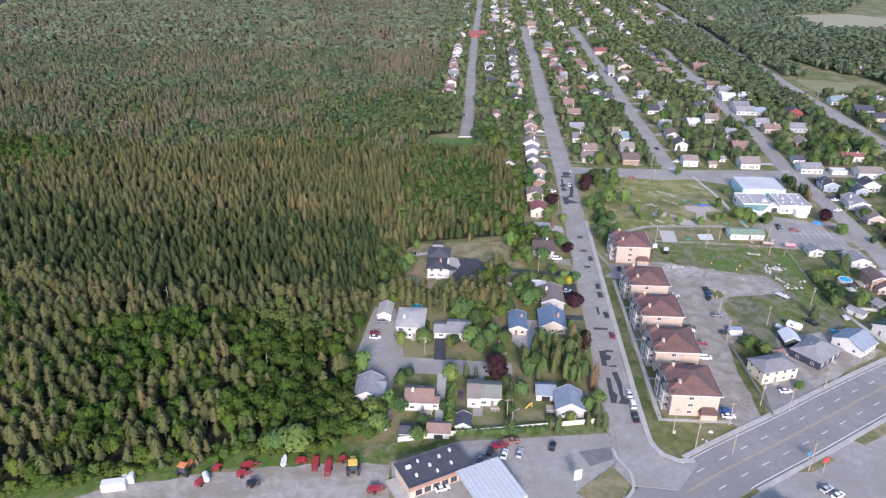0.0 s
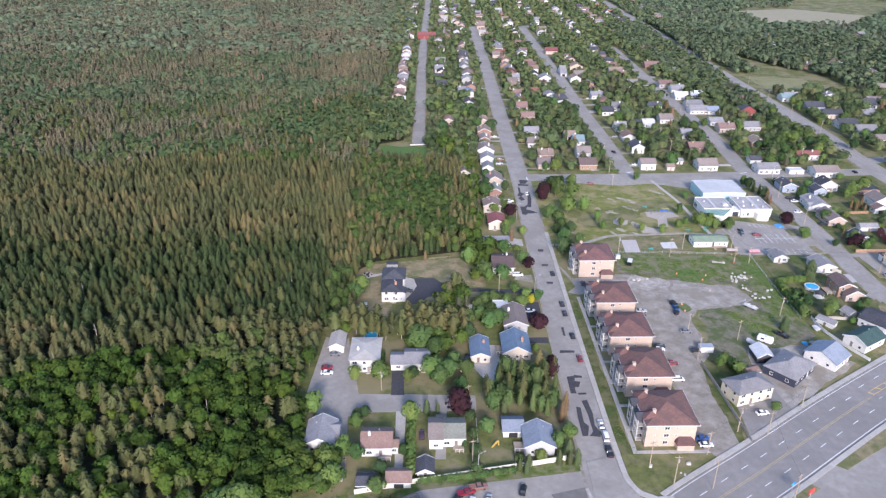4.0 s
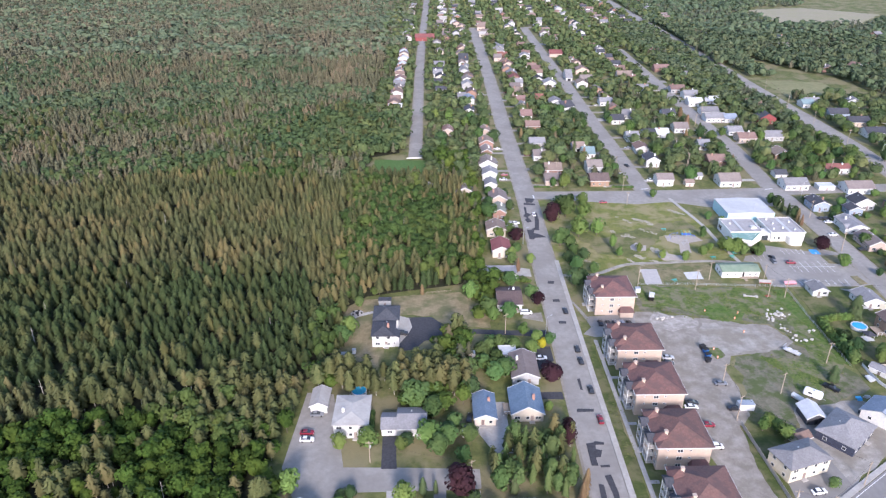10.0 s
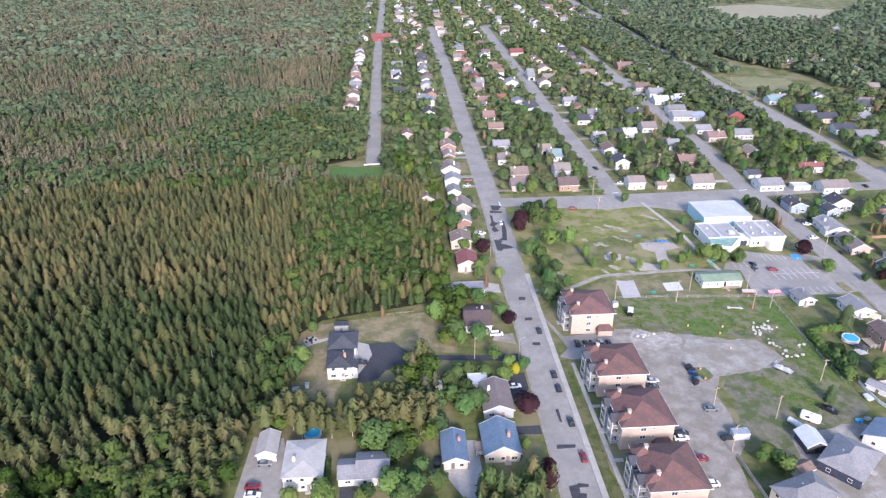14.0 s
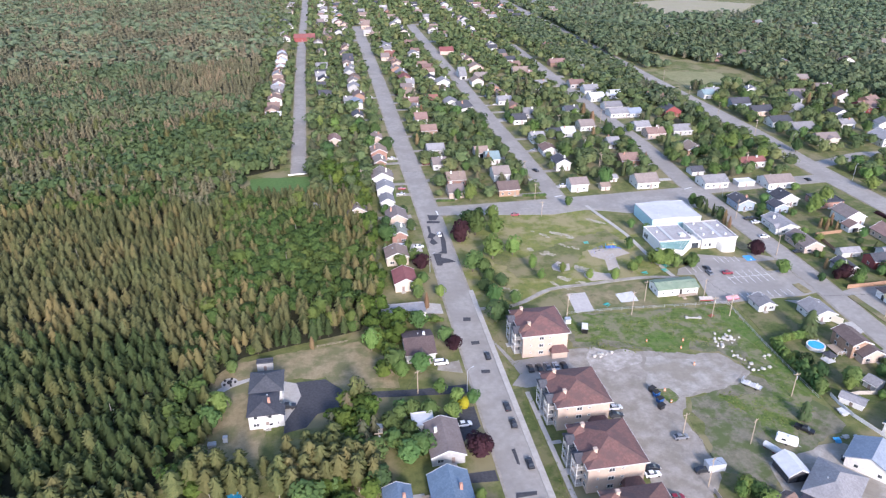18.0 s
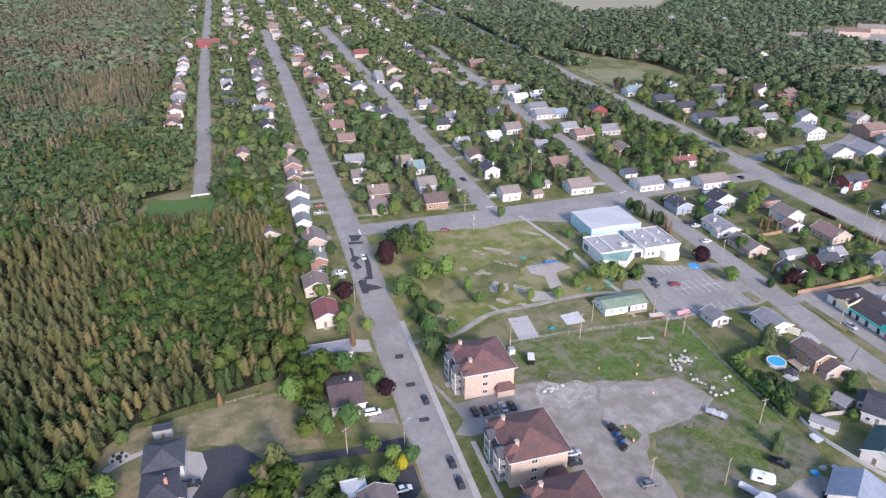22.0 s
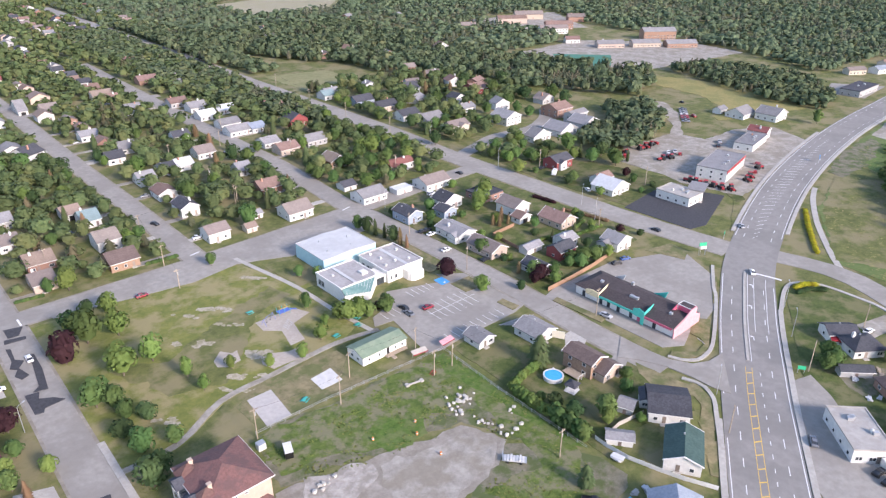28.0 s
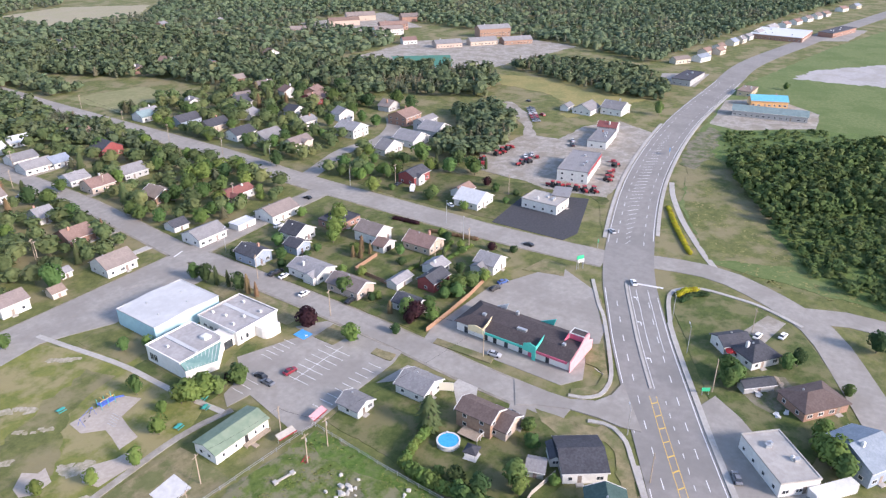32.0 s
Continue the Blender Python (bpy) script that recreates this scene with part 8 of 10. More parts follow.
tree("green", 155.0, 283.0, 3.6, 1.1)
tree("needle", 138.2, 254.4, 6.6, 1.45)
for _k, _x, _y, _h, _w in (("needle", 25.3, 179.6, 4.2, 1.1), ("needle", 28.6, 179.9, 4.6, 1.1), ("needle", 37.6, 181.8, 5.4, 1.1), ("needle", 40.6, 181.4, 4.8, 1.1), ("needle", 43.2, 182.6, 5.0, 1.1), ("light", 42.6, 193.4, 5.2, 1.1), ("rust", 41.4, 201.0, 8.0, 0.75)):
    if free(_x, _y, 0.5):
        tree(_k, _x, _y, _h, _w)
for _k, _x, _y, _h in (("light", 216.4, 207.8, 7.5), ("green", 208.5, 203.0, 6.5), ("light", 220.5, 211.0, 6.0), ("light", 213.0, 202.0, 7.0), ("green", 229.0, 236.5, 6.0)):
    if free(_x, _y, 1.0):
        tree(_k, _x, _y, _h, 1.1)


def far_gardens(name, boxes, seed):
    """Trees of the far gardens, one mesh, clear of houses and streets."""
    r = random.Random(seed)
    holes = [[(x - q, y - q - 4), (x + q, y - q - 4), (x + q, y + q), (x - q, y + q)] for x, y, q in HOUSES + TREES]
    for line, half in ROADS:
        for a, b in zip(line, line[1:]):
            d = (b - a).normalized() * 0.5
            s = Vector((d.y, -d.x, 0)) * 2 * (half + 2.0)
            holes.append([tuple((a - d - s)[:2]), tuple((b + d - s)[:2]), tuple((b + d + s)[:2]), tuple((a - d + s)[:2])])
    for i, (x0, y0, x1, y1, q, spacing) in enumerate(boxes):
        wood(name, [(x0, y0), (x1, y0), (x1, y1), (x0, y1)], spacing, q, "leafy garden trees among the far houses", 0.6, (5.5, 10), holes, seed + i, (4, 10), (GARDEN_N, GARDEN), girth=1.28)

# vehicles
PAINTS = {"dark": (0.022, 0.024, 0.030), "black": (0.012, 0.012, 0.013), "white": (0.74, 0.74, 0.74), "silver": (0.42, 0.43, 0.45), "grey": (0.16, 0.17, 0.19), "red": (0.21, 0.018, 0.032), "blue": (0.03, 0.08, 0.26), "brown": (0.22, 0.12, 0.09), "purple": (0.07, 0.025, 0.05)}
CARPAINT = {k: mat("car_paint_" + k, c, tuple(v * 1.15 for v in c), 1.0, 0.28, spec=0.5) for k, c in PAINTS.items()}
WHEEL = Soup().rod((0, -.11, 0), (0, .11, 0), .33, .33, 14).mesh("wheel", DARK)
LAMP = mat("headlamp_glass", (0.6, 0.6, 0.58), (0.7, 0.7, 0.68), 0.2, 0.2, spec=0.5)
TAIL = mat("tail_lamp_red", (0.3, 0.02, 0.02), (0.36, 0.03, 0.03), 0.2, 0.3)


def section(soup, rings):
    """A closed hull through rings of points along the vehicle."""
    n = len(rings[0])
    v = [p for r in rings for p in r]
    f = [(k * n + i, k * n + (i + 1) % n, (k + 1) * n + (i + 1) % n, (k + 1) * n + i) for k in range(len(rings) - 1) for i in range(n)]
    f += [tuple(range(n))[::-1], tuple(range((len(rings) - 1) * n, len(rings) * n))]
    return soup.add(v, f)


def ring(x, w, z0, z1, tuck=0.88):
    return [(x, -w * .93, z0), (x, -w, (z0 + z1) / 2), (x, -w * tuck, z1), (x, w * tuck, z1), (x, w, (z0 + z1) / 2), (x, w * .93, z0)]


_models = {}


def car_model(kind, paint):
    if (kind, paint) in _models:
        return _models[(kind, paint)]
    b, g, r = Soup(), Soup(), Soup()
    if kind == "van":
        section(b, [ring(-2.4, .85, .45, 1.1), ring(-2.35, .93, .3, 1.2), ring(1.3, .93, .3, 1.2), ring(2.1, .9, .3, 1.0), ring(2.4, .78, .42, .82)])
        section(g, [ring(-2.3, .86, 1.19, 1.22), ring(-2.2, .82, 1.2, 1.72), ring(.9, .80, 1.2, 1.74), ring(1.6, .80, 1.1, 1.16)])
        r.box(-2.1, -.70, 1.72, .8, .70, 1.80)
    elif kind == "pickup":
        section(b, [ring(-2.7, .88, .5, 1.05), ring(-2.65, .95, .42, 1.1), ring(1.4, .95, .42, 1.12), ring(2.4, .92, .42, 1.08), ring(2.7, .82, .5, .95)])
        section(g, [ring(-.75, .84, 1.1, 1.13), ring(-.55, .78, 1.1, 1.72), ring(.7, .77, 1.1, 1.72), ring(1.35, .8, 1.05, 1.13)])
        r.box(-.5, -.68, 1.70, .65, .68, 1.78)
        r.box(-2.6, -.95, 1.08, -.75, -.86, 1.2).box(-2.6, .86, 1.08, -.75, .95, 1.2)
    else:
        section(b, [ring(-2.2, .78, .45, .85), ring(-2.1, .87, .28, .95), ring(-1.2, .9, .25, .98), ring(1.0, .9, .25, .95), ring(1.9, .86, .28, .80), ring(2.2, .72, .4, .66)])
        section(g, [ring(-1.75, .78, .93, .97), ring(-1.15, .68, .95, 1.40), ring(.1, .66, .95, 1.44), ring(1.05, .74, .9, .97)])
        r.box(-1.15, -.58, 1.40, .1, .58, 1.48)
    _models[(kind, paint)] = (b.mesh("body", CARPAINT[paint]), g.mesh("cabin_glass", GLASS), r.mesh("roof", CARPAINT[paint]))
    return _models[(kind, paint)]


LAMPS = Soup().box(-.02, -.2, -.08, .06, .2, .08).mesh("headlight", LAMP)
TAILS = Soup().box(-.06, -.2, -.1, .02, .2, .1).mesh("taillight", TAIL)


def car(x, y, rot, paint, kind):
    ground_z = top_of(x, y) - 0.005
    if kind == "camper":
        c = thing("caravan", pose(x, y, ground_z, 0, 0, rot), "white touring caravan parked on its wheels", "caravan")
        s = Soup()
        section(s, [ring(-2.9, .9, .7, 2.1, .9), ring(-2.6, 1.1, .5, 2.6, .9), ring(2.4, 1.1, .5, 2.6, .9), ring(2.9, .95, .8, 1.9, .9)])
        part("body", s.mesh("body", CARPAINT["white"]), c)
        for q in (-1.12, 1.12):
            part("window", Soup().box(-1.4, q - .04, 1.5, -.2, q + .04, 2.1).mesh("window", GLASS), c)
            part("wheel", WHEEL, c, at=pose(0, q * .85, .33))
        part("tow_bar", Soup().rod((2.8, 0, .55), (4.0, 0, .5), .05).mesh("tow_bar", METAL), c)
        part("roof_vent", Soup().box(-.3, -.3, 2.55, .3, .3, 2.75).mesh("roof_vent", METAL), c)
        return c
    body, glass, roof = car_model(kind, paint)
    word = {"car": "car", "van": "van", "pickup": "pickup truck"}[kind]
    c = thing("pickup_truck" if kind == "pickup" else word, pose(x, y, ground_z, 0, 0, rot), f"{paint} {word} " + ("parked at the kerb of the street" if abs(x - 53.6) < 1 else "parked on the car park" if 140 < x < 195 and 318 < y < 360 else "standing on worn paving"), word)
    if kind != "car" or paint:
        c["label"] = f"{'dark grey' if paint == 'dark' else paint} parked {word} with dark windows"
    part("body", body, c)
    part("cabin_glass", glass, c)
    part("roof", roof, c)
    l = 1.42 if kind == "car" else 1.6
    for px in (-l, l):
        for py in (-.8, .8):
            part("wheel", WHEEL, c, at=pose(px, py, .33))
    f = {"car": 2.05, "van": 2.3, "pickup": 2.6}[kind]
    for py in (-.55, .55):
        part("headlight", LAMPS, c, at=pose(f, py, .68 if kind == "car" else .85))
        part("taillight", TAILS, c, at=pose(-f - .08, py, .72 if kind == "car" else .9))
    return c

# parked vehicles
car(53.8, 301.2, 90, "dark", "car")
car(53.6, 274.4, 90, "dark", "car")
car(53.5, 266.9, 90, "dark", "car")
car(53.7, 250.3, 90, "dark", "car")
car(53.7, 235.1, 90, "red", "car")
car(53.7, 198.7, 90, "white", "car")
car(53.9, 192.9, 90, "white", "van")
car(53.5, 186.0, 90, "dark", "pickup")
car(53.7, 398.1, 90, "white", "car")
car(93.7, 413.9, 0, "red", "car")
car(37.8, 300.0, 0, "white", "van")
car(36.3, 388.8, 0, "white", "van")
car(42.7, 387.1, 0, "white", "car")
car(39.4, 269.0, 5, "white", "car")
car(36.0, 272.7, 0, "dark", "car")
car(-11.7, 285.8, 0, "dark", "pickup")
car(-15.8, 278.3, 20, "white", "pickup")
car(66.0, 292.1, 90, "dark", "car")
car(68.9, 291.8, 90, "dark", "car")
car(71.7, 291.9, 90, "grey", "car")
car(74.5, 291.7, 90, "silver", "car")
car(77.2, 291.5, 90, "dark", "car")
car(85.4, 268.5, 0, "silver", "car")
car(84.4, 265.2, 0, "dark", "car")
car(85.6, 243.0, 0, "dark", "car")
car(84.3, 191.8, 0, "blue", "car")
car(84.4, 188.8, 0, "white", "car")
car(84.7, 240.8, 0, "white", "car")
car(87.1, 232.1, 0, "red", "car")
car(85.8, 222.2, 0, "white", "van")
car(98.9, 253.1, 0, "grey", "car")
car(98.5, 240.0, 0, "dark", "car")
car(127.1, 246.0, -40, "white", "camper")
car(135.4, 249.9, -50, "black", "pickup")
car(139.7, 236.4, -40, "dark", "car")
car(163.7, 341.4, -5, "red", "car")
car(157.3, 346.7, 90, "dark", "car")
car(156.3, 342.7, 90, "grey", "car")
car(204.7, 297.7, -85, "silver", "car")
car(239.4, 318.4, -20, "dark", "car")
car(245.3, 318.7, -20, "blue", "car")
car(202.4, 390.1, 0, "dark", "car")
car(204.7, 389.9, 0, "dark", "car")
car(203.4, 385.6, 0, "white", "car")
car(233.3, 420.0, 0, "white", "van")
car(203.8, 354.1, 0, "dark", "car")
car(271.3, 280.2, 35, "white", "car")
car(193.9, 224.9, 30, "grey", "car")
car(194.6, 209.6, -12, "black", "car")
car(193.0, 206.9, -12, "black", "car")
car(260.3, 235.6, -10, "white", "car")
car(264.8, 229.1, -10, "white", "car")
car(198.1, 370.3, 0, "white", "car")
car(263.0, 432.7, 90, "dark", "car")
car(300.6, 409.6, 0, "dark", "car")
car(293.4, 374.3, 60, "white", "car")
car(298.6, 399.5, 30, "white", "camper")
car(183.9, 279.9, -80, "grey", "car")
car(277.5, 326.0, 85, "dark", "car")
car(308.3, 303.8, 50, "silver", "car")
car(-7.8, 151.0, 25, "white", "car")
car(3.1, 164.2, 70, "grey", "car")
car(6.0, 167.5, 70, "dark", "car")
car(9.0, 170.0, 20, "red", "pickup")
car(12.6, 172.0, 10, "brown", "pickup")
car(10.3, 166.3, 75, "white", "car")
car(15.0, 167.1, 75, "silver", "car")
car(25.3, 170.8, 75, "black", "car")
car(-37.0, 239.2, 0, "grey", "car")
car(-38.8, 230.5, 0, "red", "car")
car(-38.4, 227.4, 0, "white", "car")
car(-4.1, 194.3, 90, "purple", "car")
car(12.0, 236.6, 80, "dark", "car")
car(108.3, 203.7, 10, "white", "car")
car(102.9, 157.8, 30, "silver", "car")
car(105.1, 155.5, 30, "white", "car")
car(-27.6, 177.1, 85, "white", "car")
car(91.1, 486.3, -60, "dark", "car")
car(121.2, 472.0, -70, "dark", "car")
car(37.6, 457.8, 0, "dark", "car")
car(43.8, 457.7, 0, "red", "car")
car(39.5, 480.4, 0, "dark", "car")
car(451.9, 411.3, 60, "red", "van")
car(478.5, 436.1, 60, "dark", "car")
car(380.6, 347.5, 60, "white", "van")
car(192.5, 509.7, 0, "silver", "car")

# poles, lamps, cables
POLES = []


def pole_mesh(h):
    return Soup().rod((0, 0, -.2), (0, 0, h), .17, .11, 8)


_pm = {}


def utility_pole(x, y, h):
    p = thing("utility_pole", pose(x, y, 0, 0, 0, 15 * (len(POLES) % 3)), "weathered wooden utility pole with a crossarm", "pole", "utility poles")
    if h not in _pm:
        _pm[h] = (pole_mesh(h).mesh("post", WOODPOLE), Soup().box(-1.1, -.07, h - .75, 1.1, .07, h - .6).rod((-1, 0, h - .6), (-1, 0, h - .38), .06, .05, 5).rod((-.4, 0, h - .6), (-.4, 0, h - .38), .06, .05, 5).rod((1, 0, h - .6), (1, 0, h - .38), .06, .05, 5).mesh("crossarm", WOODPOLE),
                  Soup().rod((.3, .1, h - 2.6), (.3, .1, h - 1.6), .22, .22, 8).mesh("transformer", METAL))
    a, b, c = _pm[h]
    part("post", a, p)
    part("crossarm", b, p)
    if len(POLES) % 3 == 0:
        part("transformer", c, p, "grey transformer can")
    POLES.append((x, y, h))
    return p


def street_lamp(x, y, h):
    p = thing("street_lamp", pose(x, y, 0, 0, 0, 30), "grey steel street lamp with a curved arm", "street lamp", "street lamps")
    part("post", Soup().rod((0, 0, -.2), (0, 0, h), .12, .07, 8).mesh("post", METAL), p)
    part("arm", Soup().rod((0, 0, h - .1), (.9, 0, h + .35), .05, .05).rod((.9, 0, h + .35), (2.0, 0, h + .4), .05, .05).mesh("arm", METAL), p)
    part("lamp_head", Soup().box(1.8, -.16, h + .3, 2.6, .16, h + .46).mesh("lamp_head", METAL), p)
    return p


def cable(a, b, sag=0.7):
    """A slack wire between two poles."""
    s, n = Soup(), 8
    p0, p1 = Vector((a[0], a[1], a[2] - .4)), Vector((b[0], b[1], b[2] - .4))
    q = [p0.lerp(p1, i / n) - Vector((0, 0, sag * 4 * (i / n) * (1 - i / n))) for i in range(n + 1)]
    section(s, [[(u.x - .03, u.y, u.z - .02), (u.x + .03, u.y, u.z - .02), (u.x, u.y, u.z + .03)] for u in q])
    return tagged(new("cable", s.mesh("cable", DARK)), "thin dark overhead cable between poles", "cable")

# poles and street lamps
utility_pole(88.2, 320.9, 10)
utility_pole(112.2, 318.3, 10)
utility_pole(117.1, 247.5, 9)
utility_pole(141.3, 264.8, 9)
utility_pole(100.1, 254.2, 8)
utility_pole(97.3, 234.6, 10)
utility_pole(140.2, 311.2, 9)
utility_pole(121.0, 326.7, 9)
utility_pole(143.6, 323.9, 9)
utility_pole(147.3, 311.3, 9)
street_lamp(255.9, 261.0, 9)
street_lamp(239.3, 251.0, 9)
utility_pole(224.2, 239.2, 11)
utility_pole(262.0, 237.7, 9)
street_lamp(194.1, 251.8, 8)
utility_pole(202.3, 300.1, 11)
utility_pole(193.2, 353.3, 10)
utility_pole(196.8, 392.0, 10)
street_lamp(286.2, 427.4, 9)
street_lamp(277.0, 365.1, 9)
street_lamp(267.1, 350.0, 9)
utility_pole(261.9, 343.9, 9)
utility_pole(244.3, 347.7, 9)
utility_pole(157.5, 467.2, 10)
utility_pole(240.0, 455.9, 10)
utility_pole(205.8, 583.2, 10)
utility_pole(280.8, 559.7, 10)
utility_pole(281.8, 514.5, 10)
street_lamp(284.0, 479.7, 10)
street_lamp(205.4, 419.8, 9)
utility_pole(282.6, 606.3, 10)
utility_pole(289.6, 664.4, 10)
utility_pole(301.6, 412.1, 10)
utility_pole(320.3, 359.9, 10)
street_lamp(43.4, 284.4, 8)
street_lamp(44.0, 363.5, 8)
street_lamp(12.7, 177.0, 8)
utility_pole(80.2, 171.1, 11)
utility_pole(69.5, 172.9, 11)
utility_pole(83.5, 185.2, 9)
utility_pole(100.8, 165.3, 11)
utility_pole(96.8, 195.3, 10)
utility_pole(105.3, 192.9, 10)
utility_pole(122.4, 206.2, 9)
utility_pole(-18.3, 217.9, 8)
utility_pole(11.4, 182.4, 9)
utility_pole(11.2, 208.6, 9)
utility_pole(23.0, 467.5, 9)
utility_pole(75.1, 460.1, 8)
utility_pole(108.8, 431.7, 9)
utility_pole(106.0, 410.9, 8)
utility_pole(113.0, 466.4, 9)
utility_pole(158.9, 472.4, 9)
utility_pole(160.4, 501.3, 9)
utility_pole(159.4, 548.0, 10)
utility_pole(192.3, 557.0, 9)
utility_pole(215.5, 518.2, 9)
utility_pole(15.9, 311.6, 8)
utility_pole(28.1, 285.9, 9)
utility_pole(13.9, 260.2, 9)
utility_pole(64.3, 180.0, 10)
utility_pole(181.3, 241.2, 9)

for _i, _a in enumerate(POLES):
    _near = sorted((math.dist(_a[:2], b[:2]), j) for j, b in enumerate(POLES) if j > _i)[:1]
    for _d, _j in _near:
        if 8 < _d < 60:
            cable(_a, POLES[_j])
far_gardens("garden_trees", [(-4, 445, 43, 600, "near", 6.8), (-46, 600, -16, 850, "mid", 6.2), (54, 436, 119, 600, "near", 7.2), (130, 450, 205, 600, "near", 9.0), (206, 442, 272, 600, "near", 9.4), (290, 430, 345, 520, "near", 8.6), (288, 520, 420, 640, "near", 8.2), (-22, 600, 276, 900, "mid", 7.6), (-60, 900, 330, 1320, "far", 8.6)], 51)

# driveways from the streets to the houses
_dv = random.Random(14)
for _hx, _hy, _q in list(HOUSES):
    if not 436 < _hy < 660 or _q < 5.0 or not 25 < _hx < 275:
        continue
    for _line, _half in ((MAIN, 5.1), (STREET_C, 4.5), (STREET_D, 4.8), (REGIONAL, 6.7)):
        _p = min(_line, key=lambda p: abs(p.y - _hy))
        _g = abs(_hx - _p.x)
        if 8 < _g < 30:
            _x0, _sy = _p.x + math.copysign(_half + .2, _hx - _p.x), _dv.choice((-1, 1)) * (_q - 1.5)
            _x1 = _hx - math.copysign(_q * .4, _hx - _p.x)
            lot([(_x0, _hy + _sy - 1.7), (_x1, _hy + _sy - 1.5), (_x1, _hy + _sy + 1.5), (_x0, _hy + _sy + 1.7)], _dv.choice((ASPHALT, GRAVEL, CONCRETE, ASPHALT)), "short paved driveway between street and house", 0.06, 0.2, name="driveway")
            if _dv.random() < .3:
                car((_x0 + _x1) / 2, _hy + _sy, _dv.choice((0, 180)), _dv.choice(("white", "dark", "silver", "red", "grey")), "car")
            break

# road markings: thin raised paint
def mark(pts, material=PAINT, z=ROAD_TOP + 0.012, name="road_marking", label="white painted road marking"):
    return tagged(new(name, Soup().prism(pts, z - 0.02, z).mesh(name, material)), label, "marking", kind="structure")


def along(line, lo, hi):
    return [p for p in line if lo < p.x < hi]


HWY_FINE = smooth_line([(p.x, p.y) for p in HWY], 1.5)
_q = HWY_FINE


def paint_line(lo, hi, off, w, material=PAINT, label="white painted edge line"):
    ob = new("road_marking", strip(Soup(), along(_q, lo, hi), off - w / 2, off + w / 2, ROAD_TOP - .01, ROAD_TOP + .012).mesh("road_marking", material))
    return tagged(ob, label, "marking", kind="structure")


def dashes(lo, hi, off, on=2, gap=4, w=0.2):
    pts = along(_q, lo, hi)
    for i in range(0, len(pts) - on - 1, on + gap):
        seg = pts[i:i + on + 1]
        ob = new("lane_dash", strip(Soup(), seg, off - w / 2, off + w / 2, ROAD_TOP - .01, ROAD_TOP + .012).mesh("lane_dash", PAINT))
        tagged(ob, "white painted lane dash", "marking", kind="structure")


paint_line(200, 268, -8.6, .22)
paint_line(62, 184, -8.6, .18)
paint_line(76, 262, 8.7, .22)
paint_line(306, 620, 8.7, .2)
paint_line(300, 620, -8.6, .2)
for _o in (-5.3, 5.2):
    dashes(150, 264, _o)
    dashes(300, 620, _o)
for _o in (-3.9, 4.1):
    dashes(62, 150, _o)
dashes(150, 214, 1.9, 1, 2, .16)
for _lo, _hi, _o in ((150, 214, -2.1), (150, 214, -.3), (62, 150, -.35), (62, 150, .15)):
    paint_line(_lo, _hi, _o, .15, PAINT_Y if _lo > 100 else PAINT_WORN, "yellow painted centre line")
_pts = along(_q, 150, 213)
for _i in range(0, len(_pts) - 1, 3):
    _a, _b = band(_pts[_i:_i + 2], -2.0, -.4)
    _d = (_pts[_i + 1] - _pts[_i]) * 0.22
    mark([tuple(_a[0][:2]), tuple((_a[0] + _d)[:2]), tuple((_b[0] + _d * 3)[:2]), tuple((_b[0] + _d * 2)[:2])], PAINT_Y, ROAD_TOP + .016, label="yellow painted median bar")
for _lo, _hi, _o in ((232, 268, 2.0), (232, 268, 6.0), (216, 270, -.15)):
    paint_line(_lo, _hi, _o, .16)
tagged(new("median", strip(Soup(), along(_q, 216, 271), -1.6, -.8, -.2, .34).mesh("median", CONCRETE)), "raised pale concrete median kerb", "kerb", kind="structure")
_pts = along(_q, 300, 470)
for _i in range(0, len(_pts) - 3, 3):
    _w = 2.6 * min(1, (_i + 12) / 40) * min(1, (len(_pts) - _i) / 40)
    _a, _b = band(_pts[_i:_i + 3], -1.0 - _w, -1.0 + _w)
    mark([tuple(_a[0][:2]), tuple((_a[0] + (_pts[_i + 1] - _pts[_i]) * .16)[:2]), tuple(_b[2][:2]), tuple((_b[2] - (_pts[_i + 1] - _pts[_i]) * .16)[:2])], label="white painted hatching bar")


def arrow(x, y, turn):
    """A left-turn arrow painted on the lane."""
    m = Matrix.Rotation(math.radians(turn), 2)
    shape = [(-1.6, -.12), (.4, -.12), (.7, .1), (.8, .5), (1.1, .5), (.6, 1.3), (.1, .5), (.45, .5), (.3, .18), (-1.6, .12)]
    mark([(x + (m @ Vector(p)).x, y + (m @ Vector(p)).y) for p in shape], label="white painted turn arrow")


for _x, _y in ((262, 275.4), (247.5, 268.4), (229.5, 258.6)):
    arrow(_x, _y, 28)
mark([(271.4, 279.6), (272.4, 279.2), (274.6, 270.4), (273.6, 270.2)], label="white painted stop line")
mark([(199.2, 259.6), (199.8, 260.6), (196.3, 262.2), (195.8, 261.2)], label="white painted stop line")
mark([(49.4, 162.2), (49.6, 161.6), (54.2, 162.9), (54.0, 163.5)], label="white painted stop line")
mark([(56.6, 421.0), (57.2, 421.0), (57.2, 426.0), (56.6, 426.0)], label="white painted stop line")
mark([(190.6, 431.6), (195.5, 433.2), (195.5, 433.8), (190.6, 432.2)], label="white painted stop line")
mark([(120, 433.4), (124, 434.2), (124, 434.8), (120, 434)], label="white painted stop line")

